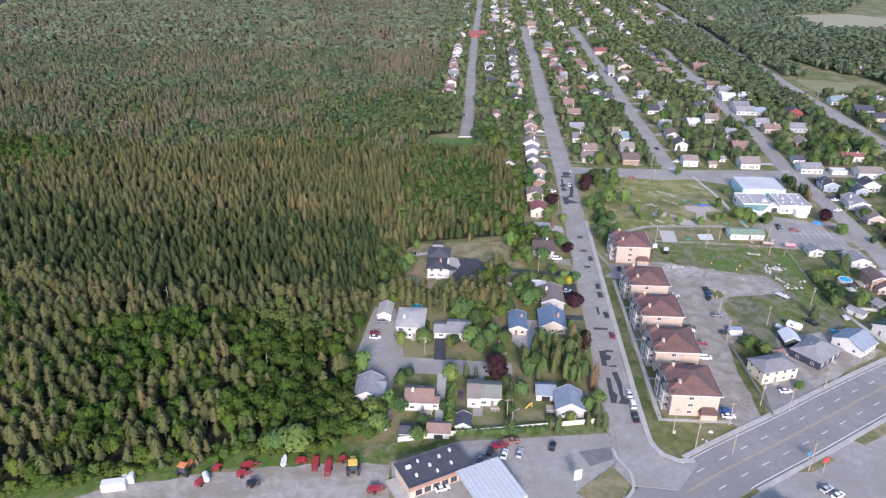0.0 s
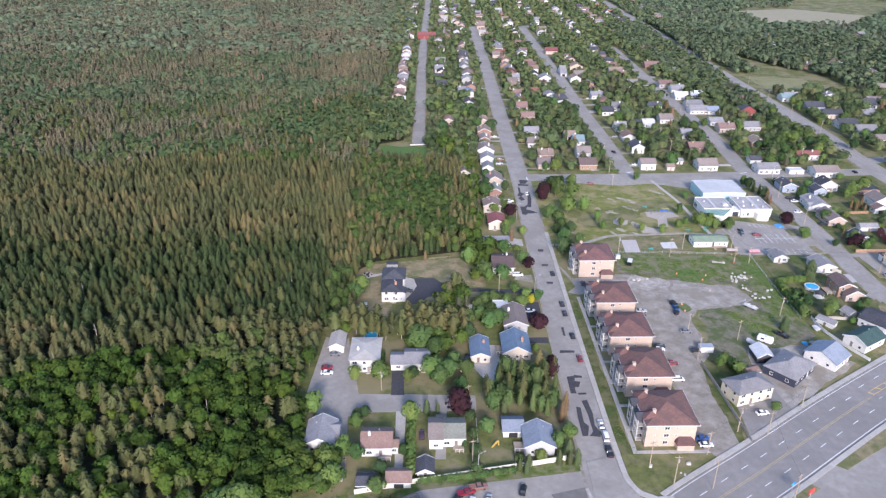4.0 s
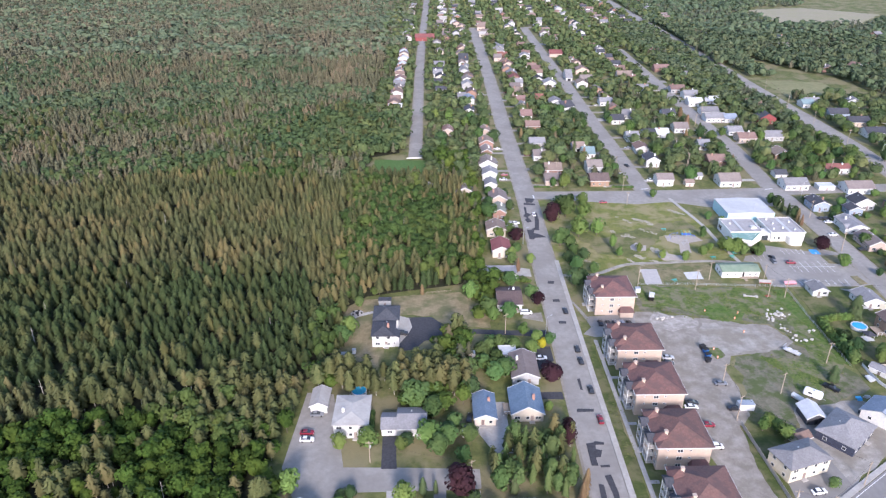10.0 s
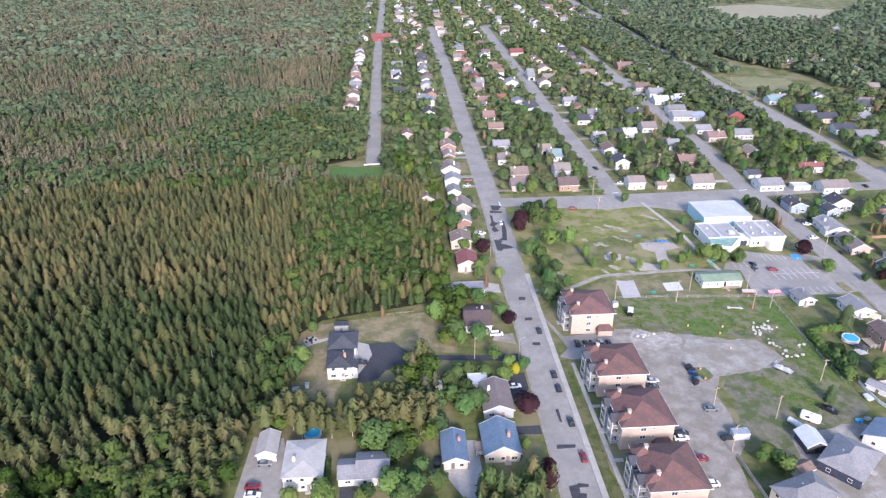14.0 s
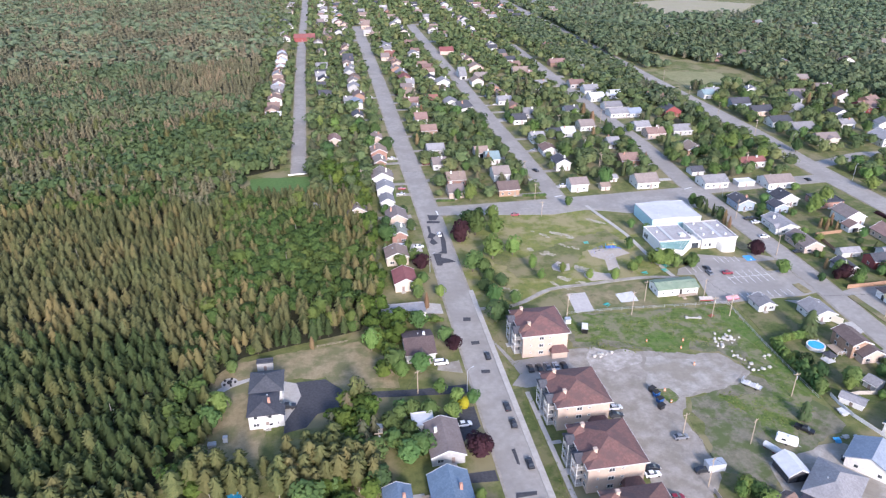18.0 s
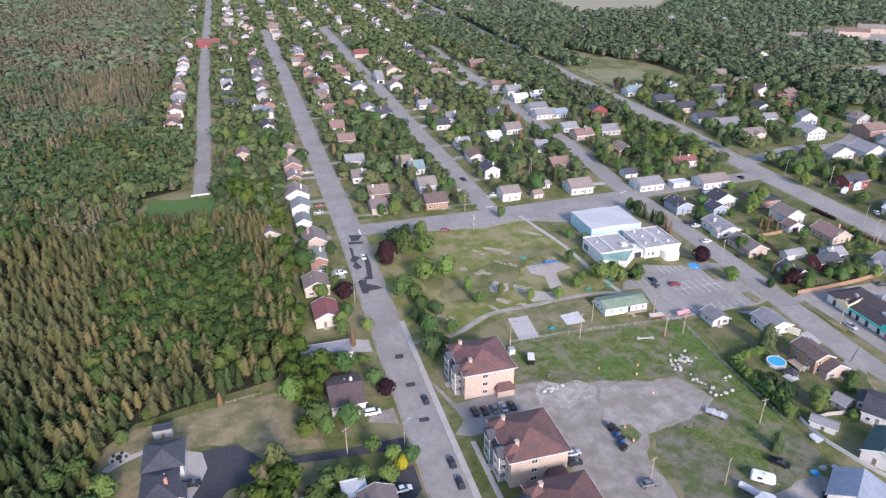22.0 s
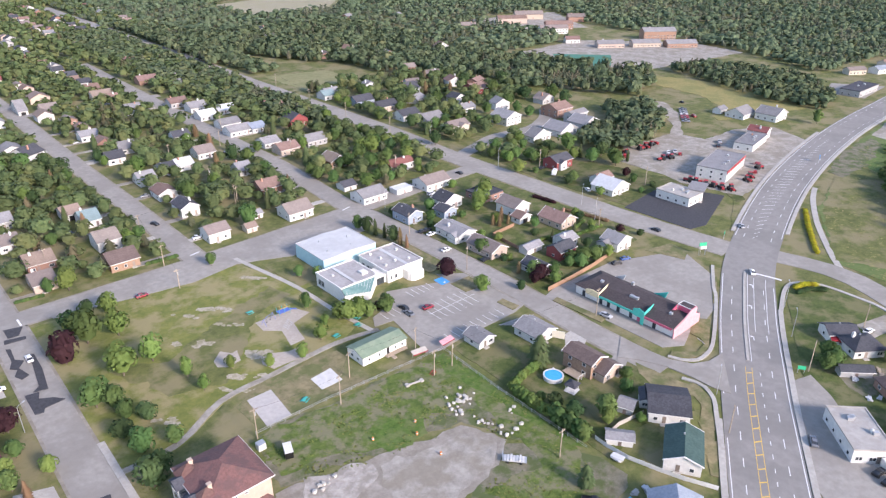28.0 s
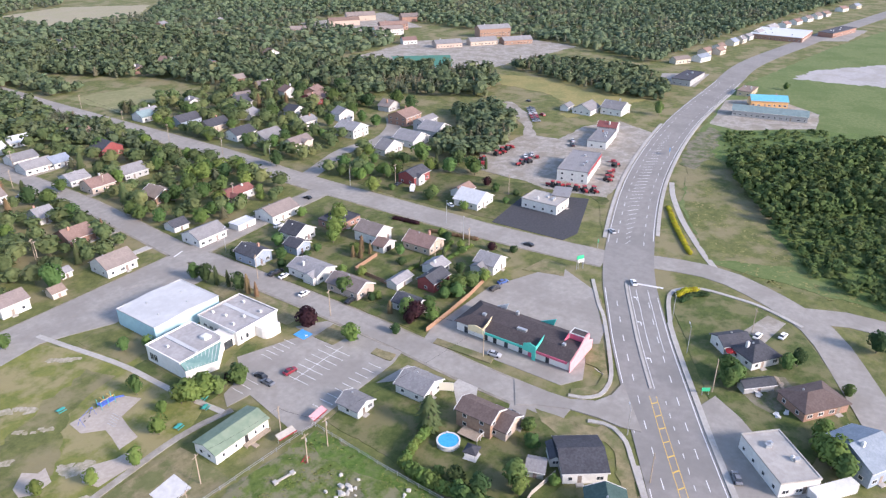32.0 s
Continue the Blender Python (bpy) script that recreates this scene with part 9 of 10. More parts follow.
# stalls of the school car park
for _k in range(7):
    _x = 162.3 + 2.88 * _k
    mark([(_x - .07, 332.9), (_x + .07, 332.9), (_x + .07, 342.9), (_x - .07, 342.9)], z=.17, label="white painted stall line")
mark([(161.4, 337.9), (182.2, 337.9), (182.2, 338.05), (161.4, 338.05)], z=.172, label="white painted stall line")
for _k in range(9):
    _x = 156.9 + 2.91 * _k
    mark([(_x - .07, 321.3), (_x + .07, 321.3), (_x + .07, 325.9), (_x - .07, 325.9)], z=.17, label="white painted stall line")
for _k in range(5):
    _x = 165.2 + 2.35 * _k
    mark([(_x - .07, 350.6), (_x + .07, 350.6), (_x + .07, 355.4), (_x - .07, 355.4)], z=.17, label="white painted stall line")
for _k in range(3):
    _x = 149.2 + 2.6 * _k
    mark([(_x - .07, 344.6), (_x + .07, 344.6), (_x + .07, 349.4), (_x - .07, 349.4)], z=.17, label="white painted stall line")
mark([(178.0, 350.3), (182.0, 350.3), (182.2, 355.2), (178.2, 355.2)], PAINT_B, .172, "parking_space", "blue painted accessible parking space")
_s = Soup().rod((180.2, 351.4, .16), (180.2, 351.4, .176), .45, .45, 12)
tagged(new("symbol", _s.mesh("symbol", PAINT)), "white painted access symbol", "marking", kind="structure")
for _k in range(4):
    _y = 277.5 + 2.8 * _k
    mark([(214 + _k, 266 + _k * .6), (214.15 + _k, 266 + _k * .6), (216 + _k * 2.2, 270.5 + _k * .8), (215.85 + _k * 2.2, 270.5 + _k * .8)], z=.17, label="white painted stall line")

# dark repair patches in the residential street
lot([(51.7, 421.4), (57.1, 420.1), (54.8, 414.9), (51.7, 415.2)], ASPHALT_NEW, "dark asphalt repair patch", ROAD_TOP, 0, name="road_patch")
lot([(50.4, 414.6), (56.4, 413.1), (56.1, 411.3), (50.0, 412.0)], ASPHALT_NEW, "dark asphalt repair patch", ROAD_TOP, 0, name="road_patch")
lot([(49.6, 408.8), (50.9, 407.9), (50.4, 401.0), (52.4, 398.6), (50.2, 395.5), (51.6, 389.8), (49.4, 388.6), (48.2, 391.5), (49.7, 394.7), (48.0, 396.6), (49.4, 400.3)], ASPHALT_NEW, "dark asphalt repair patch", ROAD_TOP, 0, name="road_patch")
lot([(53.7, 401.5), (55.6, 400.6), (55.4, 390.7), (53.9, 379.1), (50.2, 380.0), (52.2, 382.0), (53.7, 394.7)], ASPHALT_NEW, "dark asphalt repair patch", ROAD_TOP, 0, name="road_patch")
lot([(47.9, 379.7), (51.6, 379.2), (50.6, 375.8), (54.0, 373.7), (56.1, 371.0), (50.7, 370.3), (50.0, 368.5), (47.9, 369.0)], ASPHALT_NEW, "dark asphalt repair patch", ROAD_TOP, 0, name="road_patch")
lot([(50.6, 326.7), (53.2, 326.3), (52.8, 324.3), (50.1, 324.5)], ASPHALT_NEW, "dark asphalt repair patch", ROAD_TOP, 0, name="road_patch")
lot([(47.1, 224.5), (50.0, 225.0), (49.5, 222.0), (51.3, 221.5), (50.4, 218.8), (48.8, 218.6), (48.8, 215.2), (46.9, 215.2)], ASPHALT_NEW, "dark asphalt repair patch", ROAD_TOP, 0, name="road_patch")
lot([(47.4, 207.9), (48.8, 207.5), (48.5, 200.2), (49.8, 198.1), (48.6, 193.7), (46.9, 193.7), (47.0, 202.7)], ASPHALT_NEW, "dark asphalt repair patch", ROAD_TOP, 0, name="road_patch")
lot([(49.8, 211.0), (51.7, 211.5), (52.3, 204.4), (51.7, 198.5), (53.1, 195.2), (52.5, 193.2), (49.2, 193.7), (50.6, 195.6), (50.6, 204.4)], ASPHALT_NEW, "dark asphalt repair patch", ROAD_TOP, 0, name="road_patch")
lot([(49.8, 225.5), (52.6, 224.9), (52.4, 224.1), (49.2, 224.0)], ASPHALT_NEW, "dark asphalt repair patch", ROAD_TOP, 0, name="road_patch")
lot([(49.4, 215.2), (52.2, 215.4), (52.1, 214.6), (49.5, 214.5)], ASPHALT_NEW, "dark asphalt repair patch", ROAD_TOP, 0, name="road_patch")
lot([(47.2, 240.4), (52.7, 240.7), (52.5, 239.9), (47.0, 239.5)], ASPHALT_NEW, "dark asphalt repair patch", ROAD_TOP, 0, name="road_patch")
lot([(47.3, 240.9), (52.8, 240.6), (52.5, 239.5), (47.0, 239.3)], ASPHALT_NEW, "dark asphalt repair patch", ROAD_TOP, 0, name="road_patch")
lot([(50.3, 256.7), (51.3, 256.9), (51.1, 250.7), (50.4, 251.1)], ASPHALT_NEW, "dark asphalt repair patch", ROAD_TOP, 0, name="road_patch")
lot([(50.2, 293.7), (52.8, 293.7), (52.6, 292.4), (50.0, 292.5)], ASPHALT_NEW, "dark asphalt repair patch", ROAD_TOP, 0, name="road_patch")
lot([(50.2, 310.9), (53.0, 310.9), (52.8, 309.1), (50.0, 309.1)], ASPHALT_NEW, "dark asphalt repair patch", ROAD_TOP, 0, name="road_patch")
lot([(50.0, 294.1), (52.6, 294.0), (52.4, 292.7), (49.8, 292.8)], ASPHALT_NEW, "dark asphalt repair patch", ROAD_TOP, 0, name="road_patch")
lot([(51.1, 326.2), (52.7, 326.2), (52.4, 324.3), (50.8, 324.3)], ASPHALT_NEW, "dark asphalt repair patch", ROAD_TOP, 0, name="road_patch")

# fences, walls and hedges
def fence(pts, h, material, label, spacing=2.4, slats=True, name="fence", cap=0.0):
    """Posts with boards or rails between them, along a line of plan points."""
    f = thing(name, pose(0, 0, 0), label, "fence")
    for a, b in zip(pts, pts[1:]):
        a, b = Vector((*a, 0)), Vector((*b, 0))
        n = max(1, int((b - a).length / spacing))
        d = (b - a) / n
        s = Vector((-d.y, d.x, 0)).normalized() * 0.03
        for i in range(n):
            p, q = a + d * i, a + d * (i + 1)
            part("post", Soup().box(p.x - .06, p.y - .06, -.2, p.x + .06, p.y + .06, h + .08).mesh("post", material), f)
            z = [(0.05, h)] if slats else [(h * .45, h * .45 + .08), (h * .9, h * .9 + .08)]
            for z0, z1 in z:
                part("panel" if slats else "rail", Soup().prism([tuple((p + s)[:2]), tuple((q + s)[:2]), tuple((q - s)[:2]), tuple((p - s)[:2])], z0, z1).mesh("panel", material), f)
    return f


FENCEWOOD = mat("grey_fence_wood", (0.36, 0.33, 0.29), (0.46, 0.43, 0.38), 0.6, 0.9, 0.2)
CEDAR = mat("cedar_fence", (0.27, 0.165, 0.105), (0.35, 0.22, 0.145), 0.6, 0.9, 0.2)
CREAM = mat("cream_wall_paint", (0.66, 0.62, 0.50), (0.75, 0.71, 0.60), 1.5, 0.85, 0.05, 0.4, 6, (0.55, 0.52, 0.42))
wl = thing("garden_wall", pose(0, 0, 0), "long cream painted concrete wall behind the gardens", "wall")
_w = [(-23, 170.2), (-6, 174.2), (12, 177.7), (30, 181.2), (43.5, 184)]
for _a, _b in zip(_w, _w[1:]):
    for _k in range(6):
        _p, _q2 = Vector(_a).lerp(Vector(_b), _k / 6), Vector(_a).lerp(Vector(_b), (_k + 1) / 6)
        _n = Vector((-(_q2 - _p).y, (_q2 - _p).x)).normalized() * .12
        part("panel", Soup().prism([tuple(_p + _n), tuple(_q2 + _n), tuple(_q2 - _n), tuple(_p - _n)], -.2, 1.75).mesh("panel", CREAM), wl)
fence([(150.9, 319), (149.3, 294), (148.9, 278), (148.6, 262)], 1.3, METAL, "thin grey wire fence behind the gardens", 3.0, False)
fence([(88.6, 322.4), (110, 322.2), (150.9, 319.4)], 1.2, METAL, "wire mesh fence along the vacant lot", 4.0, False)
fence([(97.8, 232.6), (98.6, 210), (99.3, 190)], 1.6, FENCEWOOD, "weathered wooden fence along the gravel track")
fence([(155.2, 261.5), (162, 262), (171, 260.5)], 1.5, FENCEWOOD, "grey wooden garden fence")
fence([(153.2, 263), (153.0, 259), (153.4, 253), (155.7, 245), (157.4, 240), (160.6, 232.8)], 1.3, WHITE, "low white garden fence")
fence([(203.5, 322), (216, 322.2), (230, 323), (246, 325)], 1.8, CEDAR, "orange-brown cedar fence beside the car park")
fence([(220.5, 352), (222, 368), (236, 369)], 1.6, CEDAR, "brown wooden fence round a lawn")
fence([(13, 246), (13, 262), (13.5, 280)], 1.3, WHITE, "pale garden fence between plots", 3.0, False)
fence([(13.5, 184), (13.5, 205)], 1.2, WHITE, "thin pale garden fence", 3.0, False)
fence([(-2.4, 316.7), (8, 318.3)], 0.9, WOODPOLE, "low rail fence at the edge of the wood", 2.4, False)
fence([(-16, 489), (-4, 490)], 0.9, WHITE, "white barrier at the street's end", 3.0, True)


HEDGES = {}
for _n, _k in enumerate(LEAF):
    HEDGES[_k] = []
    for _i in range(2):
        _v, _f, _m = clump_crown(120, random.Random(500 + 10 * _n + _i), 0.095, 6, 0.2, 0.4)
        HEDGES[_k].append(shaded(mesh("bush", _v.tolist(), _f, LEAF[_k]), _m))


def hedge(pts, h, w, kind, label, seed=1):
    """A clipped hedge: leaf clumps over a dense core, in one crown a plant."""
    r = random.Random(seed)
    g = thing("hedge", pose(0, 0, 0), label, "hedge")
    for a, b in zip(pts, pts[1:]):
        a, b = Vector((*a, 0)), Vector((*b, 0))
        n = max(1, round((b - a).length / (w * 0.55)))
        for i in range(n):
            p = a.lerp(b, (i + .5) / n)
            k = w * r.uniform(1.25, 1.5)
            part("bush", HEDGES[kind][r.randrange(2)], g, at=pose(p.x, p.y, -h * .28, 0, 0, r.uniform(0, 360)) @ Matrix.Diagonal((k * 1.1, k * 1.1, h * 1.28, 1)))


hedge([(151.5, 291.5), (161.5, 293.5), (166, 293.6)], 3.2, 2.2, "light", "tall yellow-green cedar hedge")
hedge([(151.6, 290), (151.4, 283), (151.3, 277)], 3.6, 3.0, "light", "tall shaggy yellow-green hedge behind the fence")
hedge([(151.3, 276), (151.4, 270), (151.2, 264)], 5.4, 4.0, "green", "overgrown dark green hedge behind the fence")
hedge([(-7.3, 202), (-7.2, 177)], 4.0, 2.4, "light", "tall clipped yellow-green hedge")
hedge([(-22, 171.6), (-8, 175)], 1.6, 1.4, "light", "low rough hedge along the wall")
hedge([(-5, 174.6), (12, 176.6), (24, 178.6)], 2.0, 2.0, "green", "rough green hedge behind the wall")
hedge([(306.5, 271), (311, 274), (330, 284.8), (348, 294)], 1.2, 2.0, "yellow", "bright yellow shrub row beside the highway")
hedge([(271, 264.4), (276, 263.4), (279.4, 260)], 1.7, 2.2, "yellow", "bright yellow shrubs on the corner")
hedge([(268, 262), (274, 260.6), (278, 256)], 1.6, 2.2, "dark", "dark green shrubs on the corner")
hedge([(230, 352), (250, 349), (262, 352)], 1.6, 1.6, "light", "clipped green garden hedge")
hedge([(248, 345), (264, 344)], 1.5, 1.6, "light", "long clipped garden hedge")
hedge([(-19, 240), (-19, 226)], 1.8, 1.5, "green", "dark clipped hedge beside the house")
hedge([(270, 345), (266, 366)], 1.4, 2.0, "rust", "brownish shrubs beside the regional road")
hedge([(269, 374), (267.6, 386)], 1.6, 2.4, "purple", "dark reddish shrubs beside the regional road")
hedge([(59, 438), (68, 437)], 1.2, 1.2, "green", "clipped green front hedge")
hedge([(104, 437), (116, 436)], 1.4, 1.4, "green", "clipped green street hedge")
hedge([(37, 327), (43, 326)], 1.5, 1.6, "light", "clipped green hedge by the driveway")

# stores by the highway
store = thing("store", pose(-11, 156.3, 0, 0, 0, 30.5), "low store with a charcoal flat roof and pale walls", "shop")
part("wall", Soup().box(-9.8, -5.2, -.2, 9.8, 5.2, 4.2).mesh("wall", WALLS["peach"][0]), store)
part("roof", rim(Soup().box(-9.9, -5.3, 4.2, 9.9, 5.3, 4.35), -10.1, -5.5, 10.1, 5.5, 4.2, .3, .4).mesh("roof", ROOFS["slate"][0]), store)
part("sign_band", Soup().box(-10.2, -5.62, 3.0, 10.2, -5.25, 4.3).mesh("sign_band", WALLS["brick"][0]), store, "brown sign band")
for _x, _y, _l in ((-7, 2, 1.6), (-6.2, -2, .6), (-1, 0, .6), (3, 2, .6), (7, 3, .6), (0, -3, .5), (5, -2, .5), (-3.5, 3, .5)):
    part("roof_unit", Soup().box(_x - _l / 2, _y - .4, 4.3, _x + _l / 2, _y + .4, 5.2).mesh("roof_unit", WHITE), store)
for _k in range(6):
    part("shop_window", Soup().box(-8 + 2.8 * _k, -5.3, .5, -6 + 2.8 * _k, -5.15, 2.4).mesh("shop_window", GLASS), store)
part("gate", Soup().box(-13.5, -4.8, 0, -9.9, 4.0, .5).mesh("gate", CONCRETE), store, "pale concrete loading step")
HOUSES.append((-11, 156, 11))
hall = thing("canopy", pose(6, 150, 0, 0, 0, 28.5), "white ribbed metal canopy roof over the forecourt", "canopy")
part("roof", Soup().box(-7, -8.5, 4.0, 7, 8.5, 4.5).mesh("roof", ROOFS["whitemetal"][0]), hall)
for _k in range(11):
    part("roof_rib", Soup().box(-6.8 + 1.36 * _k - .06, -8.3, 4.5, -6.8 + 1.36 * _k + .06, 8.3, 4.62).mesh("roof_rib", METAL), hall)
for _x in (-5, 5):
    for _y in (-6.5, 6.5):
        part("column", Soup().rod((_x, _y, -.2), (_x, _y, 4.0), .2).mesh("column", WHITE), hall)
HOUSES.append((6, 150, 9))
southshop = house(84, 141, 16, 11, 32, 4.0, "hip", "beige", "brown", detail=3)

# signs
def sign(x, y, h, w, hh, panel, label, turn=0, posts=2):
    s = thing("sign", pose(x, y, 0, 0, 0, turn), label, "sign")
    part("panel", Soup().box(-w / 2, -.12, h - hh, w / 2, .12, h).mesh("panel", panel), s)
    for q in ((-w / 2 + .2, w / 2 - .2) if posts == 2 else (0,)):
        part("post", Soup().rod((q, 0, -.2), (q, 0, h - hh), .1).mesh("post", METAL), s)
    return s


SIGN_G = mat("green_sign", (0.03, 0.42, 0.20), (0.05, 0.5, 0.26), 1, 0.5)
SIGN_R = mat("red_sign", (0.55, 0.05, 0.05), (0.62, 0.08, 0.07), 1, 0.5)
sign(30.9, 154.6, 6.5, 2.4, 3.6, WHITE, "tall white shop sign on a post", 20, 1)
sign(104.7, 164.8, 6, 2.2, 1.6, SIGN_R, "red and white roadside sign", 30, 1)
sign(102.7, 170.2, 3.0, 1.6, .8, PAINT_B, "small blue roadside sign", 30, 1)
sign(271, 301, 5.5, 3.0, 1.4, SIGN_G, "green sign over a white panel", -30)
sign(271.2, 300.7, 4.0, 2.6, 1.2, WHITE, "white sign panel on posts", -30)
sign(222, 240.5, 2.4, 2.2, 1.1, SIGN_G, "green roadside direction sign", -55)
sign(182.1, 300.1, 3.0, 5.0, 2.6, CREAM, "cream painted gable board beside the house", -60)
sign(292, 303, 3.2, 1.6, .9, SIGN_G, "small green street sign", 20)
sign(420, 318, 4.0, 3.0, 1.6, PAINT_B, "blue and white dealer sign", 20)

# pool, gazebo, shelters
pool = thing("swimming_pool", pose(165.2, 287.2, 0), "round above-ground swimming pool with blue water", "pool")
part("rim", Soup().rod((0, 0, -.1), (0, 0, 1.25), 2.95, 2.95, 28).mesh("rim", WHITE), pool)
part("water", Soup().rod((0, 0, 1.2), (0, 0, 1.27), 2.6, 2.6, 28).mesh("water", WATER), pool)
part("top_rail", section(Soup(), [[(r * math.cos(a), r * math.sin(a), z) for r, z in ((2.62, 1.24), (3.05, 1.24), (3.05, 1.36), (2.62, 1.36))] for a in (i * math.pi / 14 for i in range(29))]).mesh("top_rail", WHITE), pool)
part("ladder", Soup().rod((1.9, 2.2, 0), (1.5, 1.7, 2.0), .06).rod((2.3, 1.8, 0), (1.9, 1.3, 2.0), .06).box(1.4, 1.3, 1.9, 2.0, 1.8, 2.0).mesh("ladder", WHITE), pool)
pool2 = thing("swimming_pool", pose(-24.5, 250.5, 0), "round blue garden pool behind the white house", "pool")
part("rim", Soup().rod((0, 0, -.1), (0, 0, 1.2), 2.6, 2.6, 24).mesh("rim", WHITE), pool2)
part("water", Soup().rod((0, 0, 1.16), (0, 0, 1.22), 2.4, 2.4, 24).mesh("water", WATER), pool2)
gz = thing("gazebo", pose(164.8, 280.0, 0, 0, 0, 10), "small garden gazebo with a dark tiled roof", "gazebo")
part("roof", hip_roof(2.8, 2.8, 2.3, 1.0, .4).mesh("roof", ROOFS["slate"][0]), gz)
for _x in (-1.3, 1.3):
    for _y in (-1.3, 1.3):
        part("post", Soup().rod((_x, _y, -.1), (_x, _y, 2.3), .08).mesh("post", WHITE), gz)
part("deck", Soup().box(-1.7, -1.7, -.1, 1.7, 1.7, .2).mesh("deck", WHITE), gz)
fp = thing("fire_pit", pose(-30, 301.4, 0), "round stone fire pit with dark seats", "fire pit")
part("paving", Soup().rod((0, 0, -.1), (0, 0, .14), 2.6, 2.6, 20).mesh("paving", CONCRETE), fp)
part("bowl", Soup().rod((0, 0, .1), (0, 0, .6), .7, .8, 12).mesh("bowl", DARK), fp)
for _k in range(5):
    part("seat", Soup().box(1.5, -.3, .1, 2.1, .3, .6).mesh("seat", DARK), fp, at=pose(0, 0, 0, 0, 0, 72 * _k))
deck = thing("deck", pose(24.3, 266.2, 0), "red painted garden deck with a railing", "deck")
part("floor", Soup().box(-3.4, -2.0, -.1, 3.4, 2.0, .7).mesh("floor", WALLS["red"][0]), deck)
for _k in range(8):
    part("post", Soup().box(-3.3 + .94 * _k - .05, -2.0, .7, -3.3 + .94 * _k + .05, -1.9, 1.6).mesh("post", WALLS["red"][0]), deck)
part("handrail", Soup().box(-3.4, -2.02, 1.55, 3.4, -1.88, 1.65).mesh("handrail", WALLS["red"][0]), deck)
for _x, _y, _w2, _d2, _h2, _m2, _l2 in ((14.9, 271, 1.6, 2.4, 1.8, WHITE, "white garden oil tank"), (-32, 272.5, 2.2, 1.6, 1.0, CONCRETE, "pale pile of building blocks"), (-28.5, 274, 1.2, 1.2, 1.6, WHITE, "pale stacked building panels"), (102.2, 240.4, 5.0, 2.6, 2.4, WHITE, "white storage container beside the track"), (87.1, 317, 2.0, 1.8, 1.9, WHITE, "small white storage box on the grass"), (10.5, 229.5, 2.2, 3.0, 2.2, WHITE, "white garden shelter beside the lawn")):
    b = thing("storage_box", pose(_x, _y, 0), _l2, "container")
    part("body", Soup().box(-_w2 / 2, -_d2 / 2, -.05, _w2 / 2, _d2 / 2, _h2).mesh("body", _m2), b)
    part("lid", Soup().box(-_w2 / 2 - .06, -_d2 / 2 - .06, _h2, _w2 / 2 + .06, _d2 / 2 + .06, _h2 + .1).mesh("lid", METAL), b)
tr = thing("trailer", pose(91.1, 310.4, 0, 0, 0, 70), "black box trailer with a white roof", "trailer")
part("body", Soup().box(-2.0, -1.0, .5, 2.0, 1.0, 2.3).mesh("body", CARPAINT["black"]), tr)
part("roof", Soup().box(-2.05, -1.05, 2.3, 2.05, 1.05, 2.45).mesh("roof", WHITE), tr)
for _y in (-1.0, 1.0):
    part("wheel", WHEEL, tr, at=pose(0, _y, .33))
part("tow_bar", Soup().rod((2.0, 0, .5), (3.2, 0, .4), .06).mesh("tow_bar", METAL), tr)
TARP = mat("blue_tarpaulin", (0.05, 0.28, 0.50), (0.08, 0.36, 0.60), 0.6, 0.6)
RED_CLOTH = mat("red_fabric", (0.42, 0.03, 0.035), (0.52, 0.05, 0.05), 0.6, 0.8)
BLUEBIN = mat("blue_plastic", (0.02, 0.09, 0.28), (0.03, 0.12, 0.34), 0.5, 0.5)
for _x, _y, _m2 in ((100.4, 272.4, BLUEBIN), (100.2, 269.4, BLUEBIN), (99.2, 266.4, CARPAINT["dark"]), (100.0, 274.6, CARPAINT["dark"])):
    b = thing("waste_bin", pose(_x, _y, 0, 0, 0, 20), "large dark plastic waste container" if _m2 is not BLUEBIN else "large blue plastic waste container", "bin")
    part("body", Soup().add([(-.8, -.6, .1), (.8, -.6, .1), (.8, .6, .1), (-.8, .6, .1), (-1.0, -.8, 1.5), (1.0, -.8, 1.5), (1.0, .8, 1.5), (-1.0, .8, 1.5)], [(3, 2, 1, 0), (0, 1, 5, 4), (1, 2, 6, 5), (2, 3, 7, 6), (3, 0, 4, 7), (4, 5, 6, 7)]).mesh("body", _m2), b)
    part("lid", Soup().box(-1.05, -.85, 1.5, 1.05, .85, 1.62).mesh("lid", DARK), b)
    for _u in (-.8, .8):
        part("castor", Soup().rod((_u, -.6, 0), (_u, -.5, 0.12), .1).mesh("castor", DARK), b)

